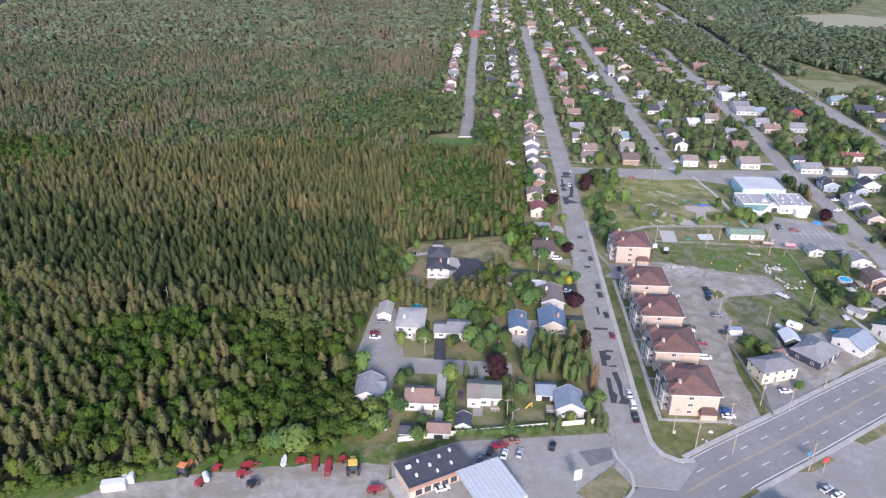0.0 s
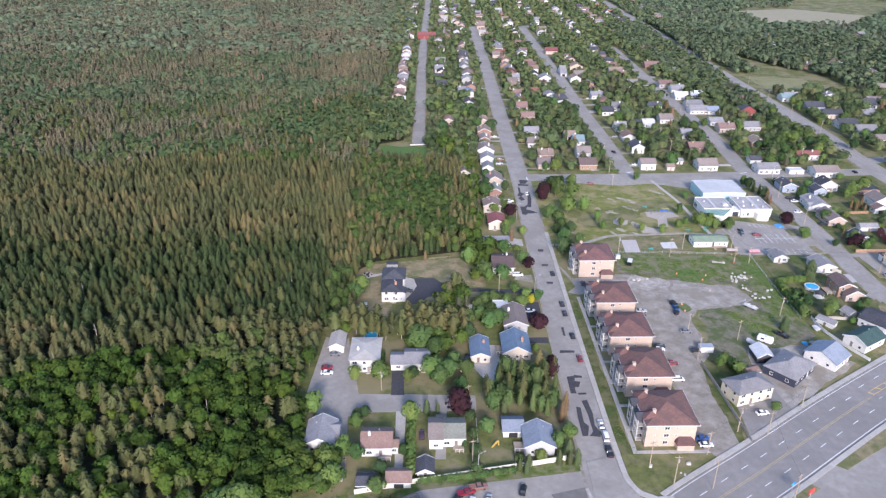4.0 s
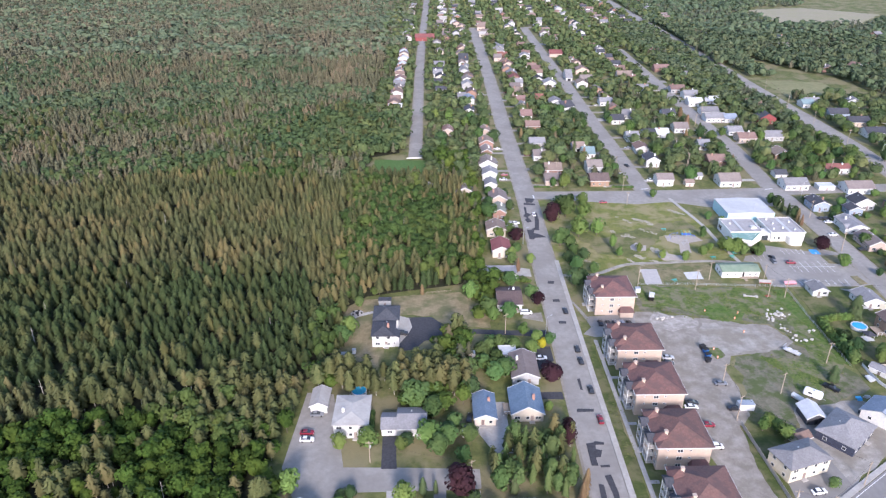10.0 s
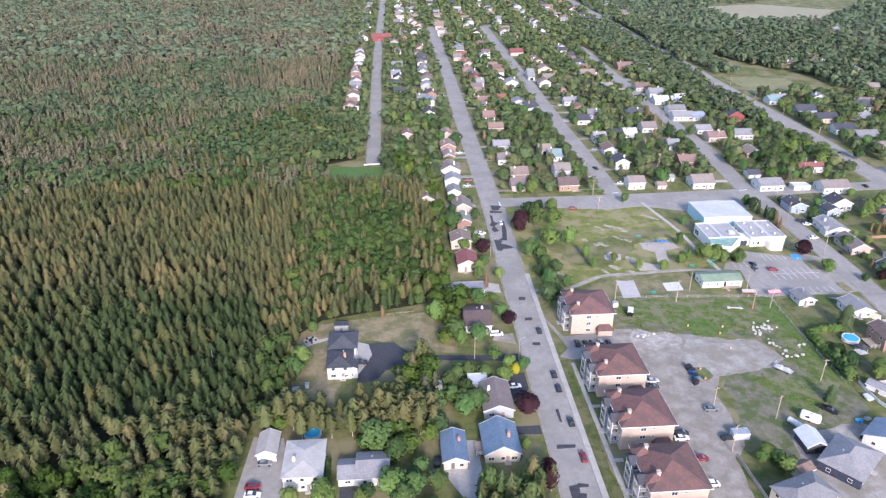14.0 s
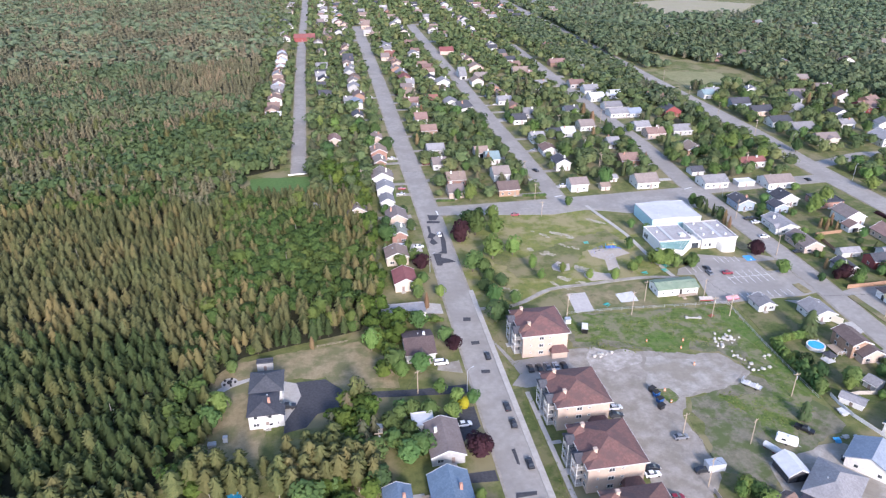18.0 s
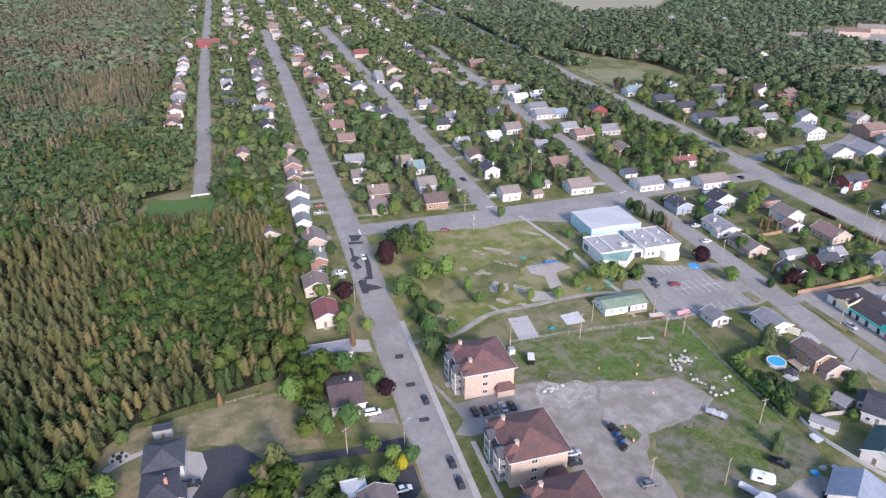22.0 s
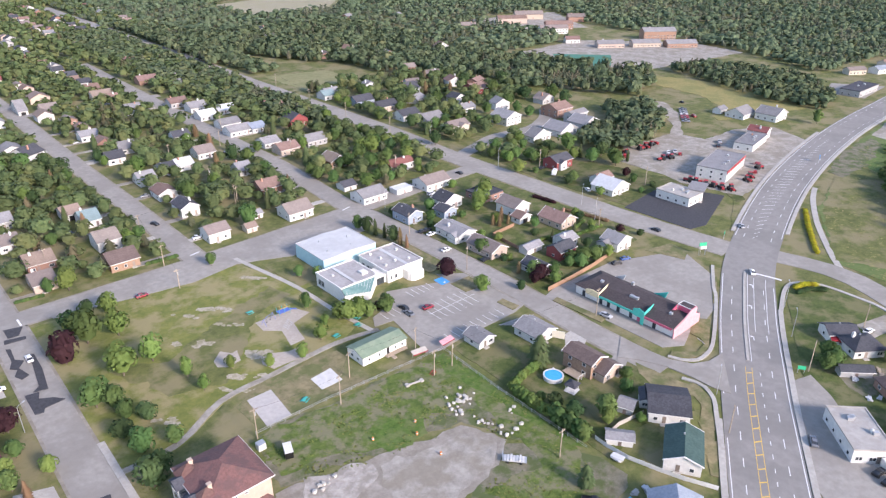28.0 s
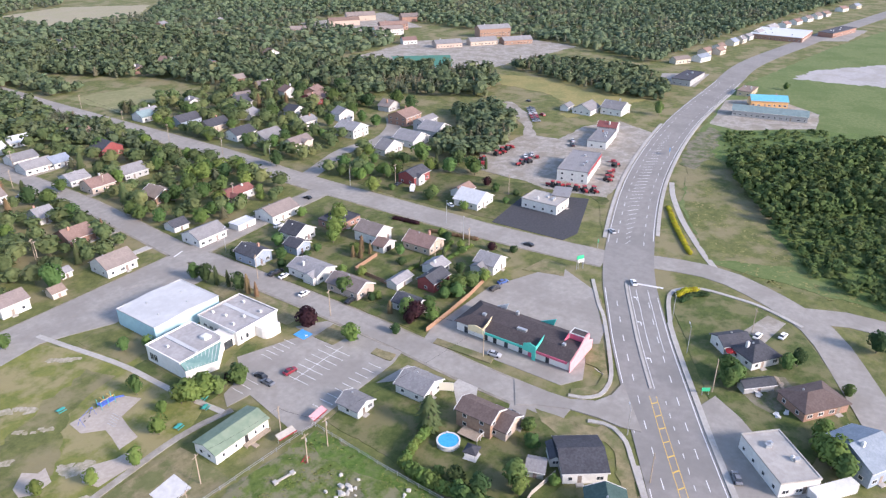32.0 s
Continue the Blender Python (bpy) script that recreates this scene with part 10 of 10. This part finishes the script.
_cr = random.Random(12)
for _x, _y, _w2, _d2, _h2, _m2, _l2 in ((223.9, 222.2, 2.4, 1.0, 0.5, WHITE, "pale pile of broken boards"), (230.5, 228.6, 2.6, 1.6, 0.7, WHITE, "pale heap of scrap panels"), (233.6, 227.0, 1.6, 1.2, 0.6, CONCRETE, "grey pile of rubble"), (238.0, 224.0, 3.0, 0.8, 0.5, WOODPOLE, "stack of brown planks"), (240.2, 225.6, 2.4, 0.9, 0.6, WOODPOLE, "stack of brown planks"), (226.2, 220.4, 1.4, 1.0, 0.7, WHITE, "pale heap of scrap panels"), (151.4, 254.8, 3.4, 2.2, 1.1, WHITE, "collapsed white garden tent and panels"), (141.9, 244.2, 2.0, 1.6, 0.9, TARP, "bright blue tarpaulin over a heap"), (148.0, 244.0, 2.6, 1.8, 0.8, METAL, "grey heap of metal scrap"), (145.0, 245.2, 2.2, 1.2, 0.6, CONCRETE, "grey heap of blocks")):
    b = thing("scrap_pile", pose(_x, _y, 0, 0, 0, _cr.uniform(0, 90)), _l2 + " in the yard", "scrap")
    for _k in range(6):
        _u, _q = _w2 * _cr.uniform(.25, .5), _d2 * _cr.uniform(.25, .5)
        part("board", Soup().box(-_u, -_q, -.05, _u, _q, .08).mesh("board", _m2), b, at=pose(_cr.uniform(-.3, .3), _cr.uniform(-.3, .3), .06 + _k * _h2 / 6, _cr.uniform(-7, 7), _cr.uniform(-7, 7), _cr.uniform(-35, 35)))
cn = thing("canopy", pose(245.2, 240.2, 0, 0, 0, 30), "bright red fabric canopy beside the white house", "canopy")
part("cover", Soup().add([(-2, -1.4, 2.1), (2, -1.4, 2.1), (2, 1.4, 2.1), (-2, 1.4, 2.1), (-2, 0, 2.7), (2, 0, 2.7)], [(0, 1, 5, 4), (2, 3, 4, 5), (0, 4, 3), (1, 2, 5)]).mesh("cover", RED_CLOTH), cn, "red fabric cover")
for _x, _y in ((-1.9, -1.3), (1.9, -1.3), (1.9, 1.3), (-1.9, 1.3)):
    part("post", Soup().rod((_x, _y, -.1), (_x, _y, 2.15), .05).mesh("post", METAL), cn)

# pale boulders dumped on the vacant lot
STONE = mat("pale_stone", (0.42, 0.40, 0.36), (0.54, 0.52, 0.47), 0.4, 0.9, 0.3, vary=0.12)


def boulder_mesh(i):
    r, bm = random.Random(70 + i), bmesh.new()
    bmesh.ops.create_icosphere(bm, subdivisions=2, radius=1)
    for v in bm.verts:
        n = noise.noise(v.co * 1.3 + Vector((i * 7.1, 0, 0)))
        v.co *= 1 + 0.35 * n
        v.co = Vector((max(-.75, min(.75, v.co.x)), max(-.7, min(.7, v.co.y)), max(-.45, min(.6, v.co.z))))
    me = bpy.data.meshes.new("boulder")
    bm.to_mesh(me)
    bm.free()
    me.materials.append(STONE)
    return me


BOULDERS = [boulder_mesh(i) for i in range(5)]
_br = random.Random(3)
for _cx, _cy, _n, _sx, _sy in ((138, 298.5, 22, 4.0, 3.4), (133.5, 293, 5, 1.6, 2), (136.4, 286.5, 9, 1.6, 3.4), (140.5, 279.5, 7, 3.2, 1.6), (146, 285, 4, 1.5, 2), (92.5, 296, 9, 3, 1.6)):
    for _k in range(_n):
        b = new("boulder", BOULDERS[_br.randrange(5)])
        k = _br.uniform(.35, .8)
        b.matrix_basis = pose(_cx + _br.gauss(0, _sx * .6), _cy + _br.gauss(0, _sy * .6), .3 * k, 0, 0, _br.uniform(0, 360)) @ Matrix.Diagonal((k, k * _br.uniform(.7, 1), k, 1))
        tagged(b, "pale angular boulder dumped on weedy ground", "boulder", "boulders")
for _x, _y, _k in ((64.7, 180.1, .8), (76.4, 181, .9), (73.9, 176.5, .6), (73, 177.4, .4)):
    b = new("boulder", BOULDERS[int(_x) % 5])
    b.matrix_basis = pose(_x, _y, .2 * _k, 0, 0, _x * 40) @ Matrix.Diagonal((_k, _k * .8, _k, 1))
    tagged(b, "pale boulder lying on corner grass", "boulder", "boulders")
bu = thing("garden_slide", pose(18.8, 189.5, 0, 0, 0, 30), "yellow plastic garden slide with a ladder", "slide")
part("slide", section(Soup(), [[(-1.2, -.3, .1), (-1.2, .3, .1), (-1.2, .3, .18), (-1.2, -.3, .18)], [(.8, -.3, 1.5), (.8, .3, 1.5), (.8, .3, 1.58), (.8, -.3, 1.58)], [(1.3, -.3, 1.5), (1.3, .3, 1.5), (1.3, .3, 1.58), (1.3, -.3, 1.58)]]).mesh("slide", PAINT_Y), bu)
part("ladder", Soup().box(1.25, -.3, -.05, 1.35, .3, 1.6).mesh("ladder", PAINT_Y), bu)


# machines
RED_M = mat("machine_red", (0.27, 0.026, 0.036), (0.35, 0.045, 0.05), 0.6, 0.5)
YEL_M = mat("machine_yellow", (0.66, 0.42, 0.06), (0.74, 0.50, 0.10), 0.6, 0.5)
ORG_M = mat("machine_orange", (0.60, 0.20, 0.06), (0.68, 0.26, 0.09), 0.6, 0.5)
BIGWHEEL = Soup().rod((0, -.22, 0), (0, .22, 0), .75, .75, 16).mesh("wheel", DARK)


def tractor(x, y, rot, paint, word, k=1.0):
    t = thing("tractor", pose(x, y, 0, 0, 0, rot) @ Matrix.Scale(k, 4), f"{word} farm tractor parked on gravel", "tractor")
    part("bonnet", Soup().box(.2, -.45, .7, 2.2, .45, 1.4).mesh("bonnet", paint), t)
    part("chassis", Soup().box(-1.2, -.4, .5, 2.0, .4, .8).mesh("chassis", DARK), t)
    part("cab", Soup().add([(-1.2, -.75, 1.0), (.2, -.75, 1.0), (.2, .75, 1.0), (-1.2, .75, 1.0), (-1.1, -.65, 2.4), (0, -.65, 2.4), (0, .65, 2.4), (-1.1, .65, 2.4)], [(3, 2, 1, 0), (0, 1, 5, 4), (1, 2, 6, 5), (2, 3, 7, 6), (3, 0, 4, 7), (4, 5, 6, 7)]).mesh("cab", GLASS), t)
    part("cab_roof", Soup().box(-1.25, -.8, 2.4, .15, .8, 2.55).mesh("cab_roof", paint), t)
    for px, s in ((-.9, 1.0), (1.5, .66)):
        for py in (-.95, .95):
            part("wheel", BIGWHEEL, t, at=pose(px, py, .75 * s) @ Matrix.Scale(s, 4))


def implement(x, y, rot, paint, word, l=4.0):
    t = thing("farm_implement", pose(x, y, 0, 0, 0, rot), f"{word} painted towed farm implement", "machine")
    part("frame", Soup().box(-l / 2, -.9, .6, l / 2, -.7, .8).box(-l / 2, .7, .6, l / 2, .9, .8).box(-l / 2, -.7, .6, -l / 2 + .2, .7, .8).box(l / 2 - .2, -.7, .6, l / 2, .7, .8).box(-.1, -.7, .6, .1, .7, .8).mesh("frame", paint), t)
    part("hopper", Soup().add([(-l * .35, -.5, .8), (l * .2, -.5, .8), (l * .2, .5, .8), (-l * .35, .5, .8), (-l * .4, -.9, 1.7), (l * .25, -.9, 1.7), (l * .25, .9, 1.7), (-l * .4, .9, 1.7)], [(3, 2, 1, 0), (0, 1, 5, 4), (1, 2, 6, 5), (2, 3, 7, 6), (3, 0, 4, 7), (4, 5, 6, 7)]).mesh("hopper", paint), t)
    part("drawbar", Soup().rod((l / 2, 0, .7), (l / 2 + 1.5, 0, .4), .07).mesh("drawbar", paint), t)
    for py in (-1.05, 1.05):
        part("wheel", BIGWHEEL, t, at=pose(-l * .1, py, .55) @ Matrix.Scale(.73, 4))


for _x, _y, _a, _l in ((-75, 154.8, 80, 3), (-66, 156.3, 20, 5), (-66.7, 152.8, 20, 4), (-50.6, 159.2, 10, 4), (-46.3, 158.6, 95, 7), (-42.2, 157.4, 95, 8), (-38.4, 160.6, 30, 3), (-26.9, 149.2, 20, 5), (-78, 148.5, 60, 3)):
    implement(_x, _y, _a, RED_M, "red", _l)
implement(-62.6, 149.2, 20, CARPAINT["dark"], "dark", 4)
tractor(-34.7, 156.8, 100, YEL_M, "yellow", 1.7)
tractor(-84, 153, 80, ORG_M, "orange", 1.5)
for _x, _y, _l2, _lab in ((-76.9, 150.6, 3.6, "white cylindrical fuel tank"), (121.2, 244.6, 4.0, "white cylindrical storage tank"), (122.4, 242.2, 4.0, "white cylindrical storage tank")):
    b = thing("tank", pose(_x, _y, 0, 0, 0, -60), _lab, "tank")
    part("shell", section(Soup(), [[(u, r2 * math.cos(a), 1.1 + r2 * math.sin(a)) for a in (i * math.pi / 7 for i in range(14))] for u, r2 in ((-_l2 / 2, .5), (-_l2 / 2 + .3, .9), (_l2 / 2 - .3, .9), (_l2 / 2, .5))]).mesh("shell", WHITE), b)
    for _u in (-_l2 / 3, _l2 / 3):
        part("cradle", Soup().box(_u - .1, -.7, -.1, _u + .1, .7, .5).mesh("cradle", RED_M), b)
for _x, _y, _a, _l2 in ((-101.9, 145.5, 15, 6.5), (-99, 148.6, 15, 3.0), (201.6, 205.8, -38, 12.0)):
    b = thing("container", pose(_x, _y, 0, 0, 0, _a), "long white steel container with ribbed sides", "container")
    part("body", Soup().box(-_l2 / 2, -1.3, -.05, _l2 / 2, 1.3, 2.7).mesh("body", WHITE), b)
    for _k in range(int(_l2 / .8)):
        part("rib", Soup().box(-_l2 / 2 + .4 + .8 * _k, -1.36, .1, -_l2 / 2 + .5 + .8 * _k, 1.36, 2.6).mesh("rib", METAL), b)
bt = thing("boat", pose(-56, 158.8, .5, 0, 0, 95), "small white boat stored on a trailer", "boat")
part("hull", section(Soup(), [[(-2, -.8, .6), (-2, -.6, 0), (-2, .6, 0), (-2, .8, .6)], [(.6, -.85, .65), (.6, -.5, -.05), (.6, .5, -.05), (.6, .85, .65)], [(2.4, -.1, .85), (2.4, -.05, .5), (2.4, .05, .5), (2.4, .1, .85)]]).mesh("hull", WHITE), bt)
part("trailer_frame", Soup().box(-1.8, -.5, -.3, 2.6, .5, -.12).box(-.9, -.9, -.5, -.5, .9, -.2).mesh("trailer_frame", METAL), bt)
# dealer yard
_dr = random.Random(8)
for _x, _y in ((366.6, 393.8), (372, 393.8), (377, 394.5), (382, 394), (360, 376), (365.7, 374.3), (374.7, 374), (341.4, 348.7), (342.3, 344.7), (342.6, 340.4), (343.6, 336.5), (343.9, 332.3), (346, 328.5), (363.9, 329.5), (370, 331), (377, 332.2), (386, 334.5), (354, 395), (349, 392), (391, 338)):
    if _dr.random() < .5:
        tractor(_x, _y, _dr.uniform(0, 360), RED_M, "red", 1.2)
    else:
        implement(_x, _y, _dr.uniform(0, 360), RED_M, "red", _dr.uniform(3, 5))
for _k in range(8):
    car(462 - 3.6 * _k, 425.5 - 2.55 * _k, 130, _dr.choice(("silver", "grey", "red", "dark")), "pickup")
for _x, _y in ((368, 377), (372, 379.5), (377, 378.5), (405, 368), (412, 371)):
    car(_x, _y, 35, _dr.choice(("white", "silver", "dark")), "pickup")
# wrecked trailer on the vacant lot
wr = thing("flatbed_trailer", pose(131.8, 271.3, 0, 0, 0, -50), "old grey flatbed trailer loaded with scrap", "trailer")
part("bed", Soup().box(-3, -1.1, .7, 3, 1.1, .9).mesh("bed", METAL), wr)
for _k in range(7):
    part("board", Soup().box(-2.6 + _k * .75, -1.0, .9, -2.1 + _k * .75, 1.0, 1.05 + .2 * (_k % 3)).mesh("board", WHITE), wr)
for _x in (-1.6, 1.6):
    for _y in (-.95, .95):
        part("wheel", WHEEL, wr, at=pose(_x, _y, .33))
part("cab_frame", Soup().rod((-3, -1, .9), (-3, -1, 2.2), .07).rod((-3, 1, .9), (-3, 1, 2.2), .07).box(-3.1, -1.1, 2.1, -2.9, 1.1, 2.3).mesh("cab_frame", METAL), wr)

beam = thing("concrete_beam", pose(133.4, 312.1, 0, 0, 0, -12), "pale broken concrete beam lying in the weeds", "beam")
part("shaft", Soup().box(-2.2, -.25, 0, 2.2, .25, .45).mesh("shaft", CONCRETE), beam)
for _x in (-2.4, 2.3):
    part("end_block", Soup().box(_x - .5, -.6, 0, _x + .5, .6, .6).mesh("end_block", CONCRETE), beam)
frame_red = thing("metal_frame", pose(140.6, 312.4, 0, 0, 0, 20), "rusty red metal frame lying in the weeds", "scrap")
for _y in (-.5, .5):
    part("rail", Soup().rod((-1.2, _y, .15), (1.2, _y, .25), .09).mesh("rail", RED_M), frame_red)
for _x in (-.8, .1, .9):
    part("rung", Soup().rod((_x, -.5, .2), (_x, .5, .2), .07).mesh("rung", RED_M), frame_red)

# playground and picnic tables
BLUE_P = mat("play_blue", (0.08, 0.14, 0.45), (0.11, 0.18, 0.52), 0.5, 0.5)
GREEN_P = mat("play_green", (0.05, 0.35, 0.30), (0.07, 0.42, 0.36), 0.5, 0.5)
pg = thing("playground_set", pose(124.0, 371.0, 0), "blue and green playground climbing frame with slides", "playground")
for _x, _y in ((-1, -1), (1, -1), (1, 1), (-1, 1), (3, -1), (3, 1)):
    part("post", Soup().rod((_x, _y, -.1), (_x, _y, 2.8), .07).mesh("post", GREEN_P), pg)
part("platform", Soup().box(-1.1, -1.1, 1.2, 3.1, 1.1, 1.35).mesh("platform", BLUE_P), pg)
part("slide", Soup().add([(3.1, -.4, 1.3), (3.1, .4, 1.3), (6.0, .4, .2), (6.0, -.4, .2), (3.1, -.4, 1.15), (3.1, .4, 1.15), (6.0, .4, .05), (6.0, -.4, .05)], [(0, 3, 2, 1), (4, 5, 6, 7), (0, 1, 5, 4), (2, 3, 7, 6), (0, 4, 7, 3), (1, 2, 6, 5)]).mesh("slide", BLUE_P), pg)
for _x in (0, 2):
    part("arch", Soup().rod((_x, -1, 2.8), (_x, 1, 2.8), .06).rod((_x - 1, -1, 2.8), (_x + 1, -1, 2.8), .06).mesh("arch", YEL_M), pg)
sw = thing("swing", pose(118.5, 369.5, 0, 0, 0, 25), "blue steel playground swing frame", "swing")
part("top_bar", Soup().rod((-2.5, 0, 2.4), (2.5, 0, 2.4), .06).mesh("top_bar", BLUE_P), sw)
for _x in (-2.5, 2.5):
    for _y in (-1.1, 1.1):
        part("leg", Soup().rod((_x, _y, -.1), (_x, 0, 2.4), .05).mesh("leg", BLUE_P), sw)
for _x in (-1, 1):
    part("seat", Soup().box(_x - .3, -.15, .5, _x + .3, .15, .56).rod((_x - .25, 0, .5), (_x - .25, 0, 2.4), .02).rod((_x + .25, 0, .5), (_x + .25, 0, 2.4), .02).mesh("seat", DARK), sw)
cl = thing("climbing_frame", pose(122, 363, 0, 0, 0, 40), "low grey metal climbing frame on sand", "playground")
for _k in range(5):
    part("bar", Soup().rod((-2 + _k, -1, .0), (-1.5 + _k, 1, 1.2), .05).mesh("bar", METAL), cl)
for _x, _y, _a in ((139.3, 348.2, 20), (130.3, 347.4, 10), (105.6, 326.1, 30), (141.6, 352.0, 20), (116.5, 378.5, 0)):
    pt = thing("picnic_table", pose(_x, _y, 0, 0, 0, _a), "green painted park picnic table", "table")
    part("tabletop", Soup().box(-1.1, -.45, .7, 1.1, .45, .78).mesh("tabletop", GREEN_P), pt)
    for _q3 in (-.85, .85):
        part("bench", Soup().box(-1.1, _q3 - .15, .42, 1.1, _q3 + .15, .48).mesh("bench", GREEN_P), pt)
    for _q3 in (-.8, .8):
        part("leg", Soup().rod((_q3, -.8, -.05), (_q3, .3, .7), .05).rod((_q3, .8, -.05), (_q3, -.3, .7), .05).mesh("leg", WOODPOLE), pt)
# slanted shelters by the car park
for _x, _y, _a in ((153.6, 320.6, 4), (143.4, 321.8, -8)):
    sh = thing("shelter", pose(_x, _y, 0, 0, 0, _a), "low slanted shelter with a red and white roof edge", "shelter")
    part("roof", Soup().add([(-2.6, -0.9, 1.5), (2.6, -0.9, 1.5), (2.6, 0.9, 2.1), (-2.6, 0.9, 2.1), (-2.6, -0.9, 1.6), (2.6, -0.9, 1.6), (2.6, 0.9, 2.2), (-2.6, 0.9, 2.2)], [(3, 2, 1, 0), (4, 5, 6, 7), (0, 1, 5, 4), (1, 2, 6, 5), (2, 3, 7, 6), (3, 0, 4, 7)]).mesh("roof", PALE_P if _x > 150 else FENCEWOOD), sh)
    part("trim", Soup().box(-2.65, -1.0, 1.4, 2.65, -0.9, 1.66).mesh("trim", RED_M), sh, "red roof trim")
    for _u in (-2.4, 2.4):
        part("post", Soup().rod((_u, 0, -.1), (_u, 0, 1.85), .07).mesh("post", METAL), sh)
for _x, _y in ((110.1, 300.7), (122.7, 298.9), (119.7, 285.2), (119.9, 294.8), (103.5, 268.5), (104, 274)):
    b = thing("marker_post", pose(_x, _y, 0), "orange and white marker drum on the lot", "drum")
    part("drum", Soup().rod((0, 0, -.05), (0, 0, 1.0), .3, .26, 10).mesh("drum", ORG_M), b)
    part("band", Soup().rod((0, 0, .5), (0, 0, .75), .3, .29, 10).mesh("band", WHITE), b)
gp = thing("filling_station_canopy", pose(327, 336, 0, 0, 0, 18), "flat grey filling-station canopy on columns", "canopy")
part("roof", Soup().box(-6, -4, 4.4, 6, 4, 5.0).mesh("roof", ROOFS["grey"][0]), gp)
for _x in (-4, 4):
    part("column", Soup().rod((_x, 0, -.1), (_x, 0, 4.4), .25).mesh("column", WHITE), gp)
part("dark_band", Soup().box(1.0, -4.06, 4.4, 6.06, -3.96, 5.0).mesh("dark_band", DARK), gp)
rs = thing("shop_sign_band", pose(367.6, 346.3, 0, 0, 0, 12), "red sign band along the dealer's eaves", "sign")
part("band_front", Soup().box(-16.1, -7.75, 4.6, 16.1, -7.5, 6.0).mesh("band_front", RED_M), rs)
part("band_side", Soup().box(16.0, -7.5, 4.6, 16.25, 7.5, 6.0).mesh("band_side", RED_M), rs)

# rough tufts of grass and weeds
TUFT = leaf_mat("weed_tufts", (0.100, 0.145, 0.032), (0.185, 0.225, 0.060), 3.0, (0.25, 0.22, 0.095), patch=7, spread=(0.85, 1.2))
STRAW = leaf_mat("dry_tufts", (0.150, 0.165, 0.058), (0.25, 0.24, 0.10), 3.0, (0.33, 0.28, 0.14), patch=7, spread=(0.85, 1.2))
_kr = random.Random(77)
CLUMPS = [clump_crown(9, _kr, 0.24, 3, 0.05, 0.42, False)[:2] for _i in range(6)]


def tufts(name, poly, spacing, share, material, label, seed, wide=(0.5, 1.3), holes=(), every=0.15):
    """Low leafy tufts in drifts, all in one mesh, clear of houses and of the holes."""
    rng = np.random.default_rng(seed)
    xs, ys = [p[0] for p in poly], [p[1] for p in poly]
    gx, gy = np.meshgrid(np.arange(min(xs), max(xs), spacing), np.arange(min(ys), max(ys), spacing))
    pts = np.stack([gx.ravel(), gy.ravel()], 1) + rng.uniform(-0.5, 0.5, (gx.size, 2)) * spacing
    keep = inside(pts, poly)
    for h in holes:
        keep &= ~inside(pts, h) | (rng.random(len(pts)) < 0.03)
    for x, y, q in HOUSES:
        keep &= (pts[:, 0] - x) ** 2 + (pts[:, 1] - y) ** 2 > (q + 0.5) ** 2
    allv, allf, base = [], [], 0
    for x, y in pts[keep]:
        drift = noise.noise((x / 7.0, y / 7.0, seed)) + 0.5 * noise.noise((x / 2.2, y / 2.2, seed + 5))
        if drift < 1 - 2 * share and rng.random() > every * share:
            continue
        v, f = CLUMPS[rng.integers(6)]
        w, h, a = rng.uniform(*wide), rng.uniform(0.07, 0.20), rng.uniform(0, 6.28)
        q = np.empty_like(v)
        q[:, 0] = (v[:, 0] * math.cos(a) - v[:, 1] * math.sin(a)) * w + x
        q[:, 1] = (v[:, 0] * math.sin(a) + v[:, 1] * math.cos(a)) * w + y
        q[:, 2] = v[:, 2] * h + 0.04
        allv.append(q)
        allf.append(np.asarray(f) + base)
        base += len(v)
    if not allv:
        return
    me = mesh(name, np.concatenate(allv).tolist(), np.concatenate(allf).tolist(), material)
    shaded(me, np.tile((0.0, -0.15, 0.99), (base, 1)))
    tagged(new(name, me), label, "weeds", kind="stuff")


TRACK_AREA = [(83, 187), (96, 186), (99, 205), (100, 226), (104, 240), (105, 262), (110, 271), (128, 274), (134, 279), (130, 288), (113, 293), (82, 300), (78, 292), (84, 284)]
tufts("weed_tufts", [(122, 249), (130, 244), (139, 253), (149, 262), (150, 318), (84, 321), (84, 302), (112, 292), (134, 288), (136, 272), (119, 270)], 0.95, 0.42, TUFT, "rough green weeds on the vacant lot", 3, holes=[TRACK_AREA])
tufts("weed_tufts", [(57.5, 186), (64, 186), (64, 330), (57.5, 330)], 1.0, 0.42, TUFT, "rough grass tufts before the apartments", 4, (0.4, 0.9))
tufts("dry_tufts", [(306, 262), (352, 287), (470, 315), (500, 300), (420, 290), (350, 250), (300, 190), (298, 240)], 1.7, 0.45, STRAW, "coarse marsh grass beside the highway", 6, (0.9, 2.4))
tufts("weed_tufts", [(-36, 162), (-24, 163), (-4, 174), (43, 181), (43, 184), (-22, 173), (-36, 167)], 0.8, 0.55, TUFT, "weeds along the white wall", 7, (0.4, 0.9))
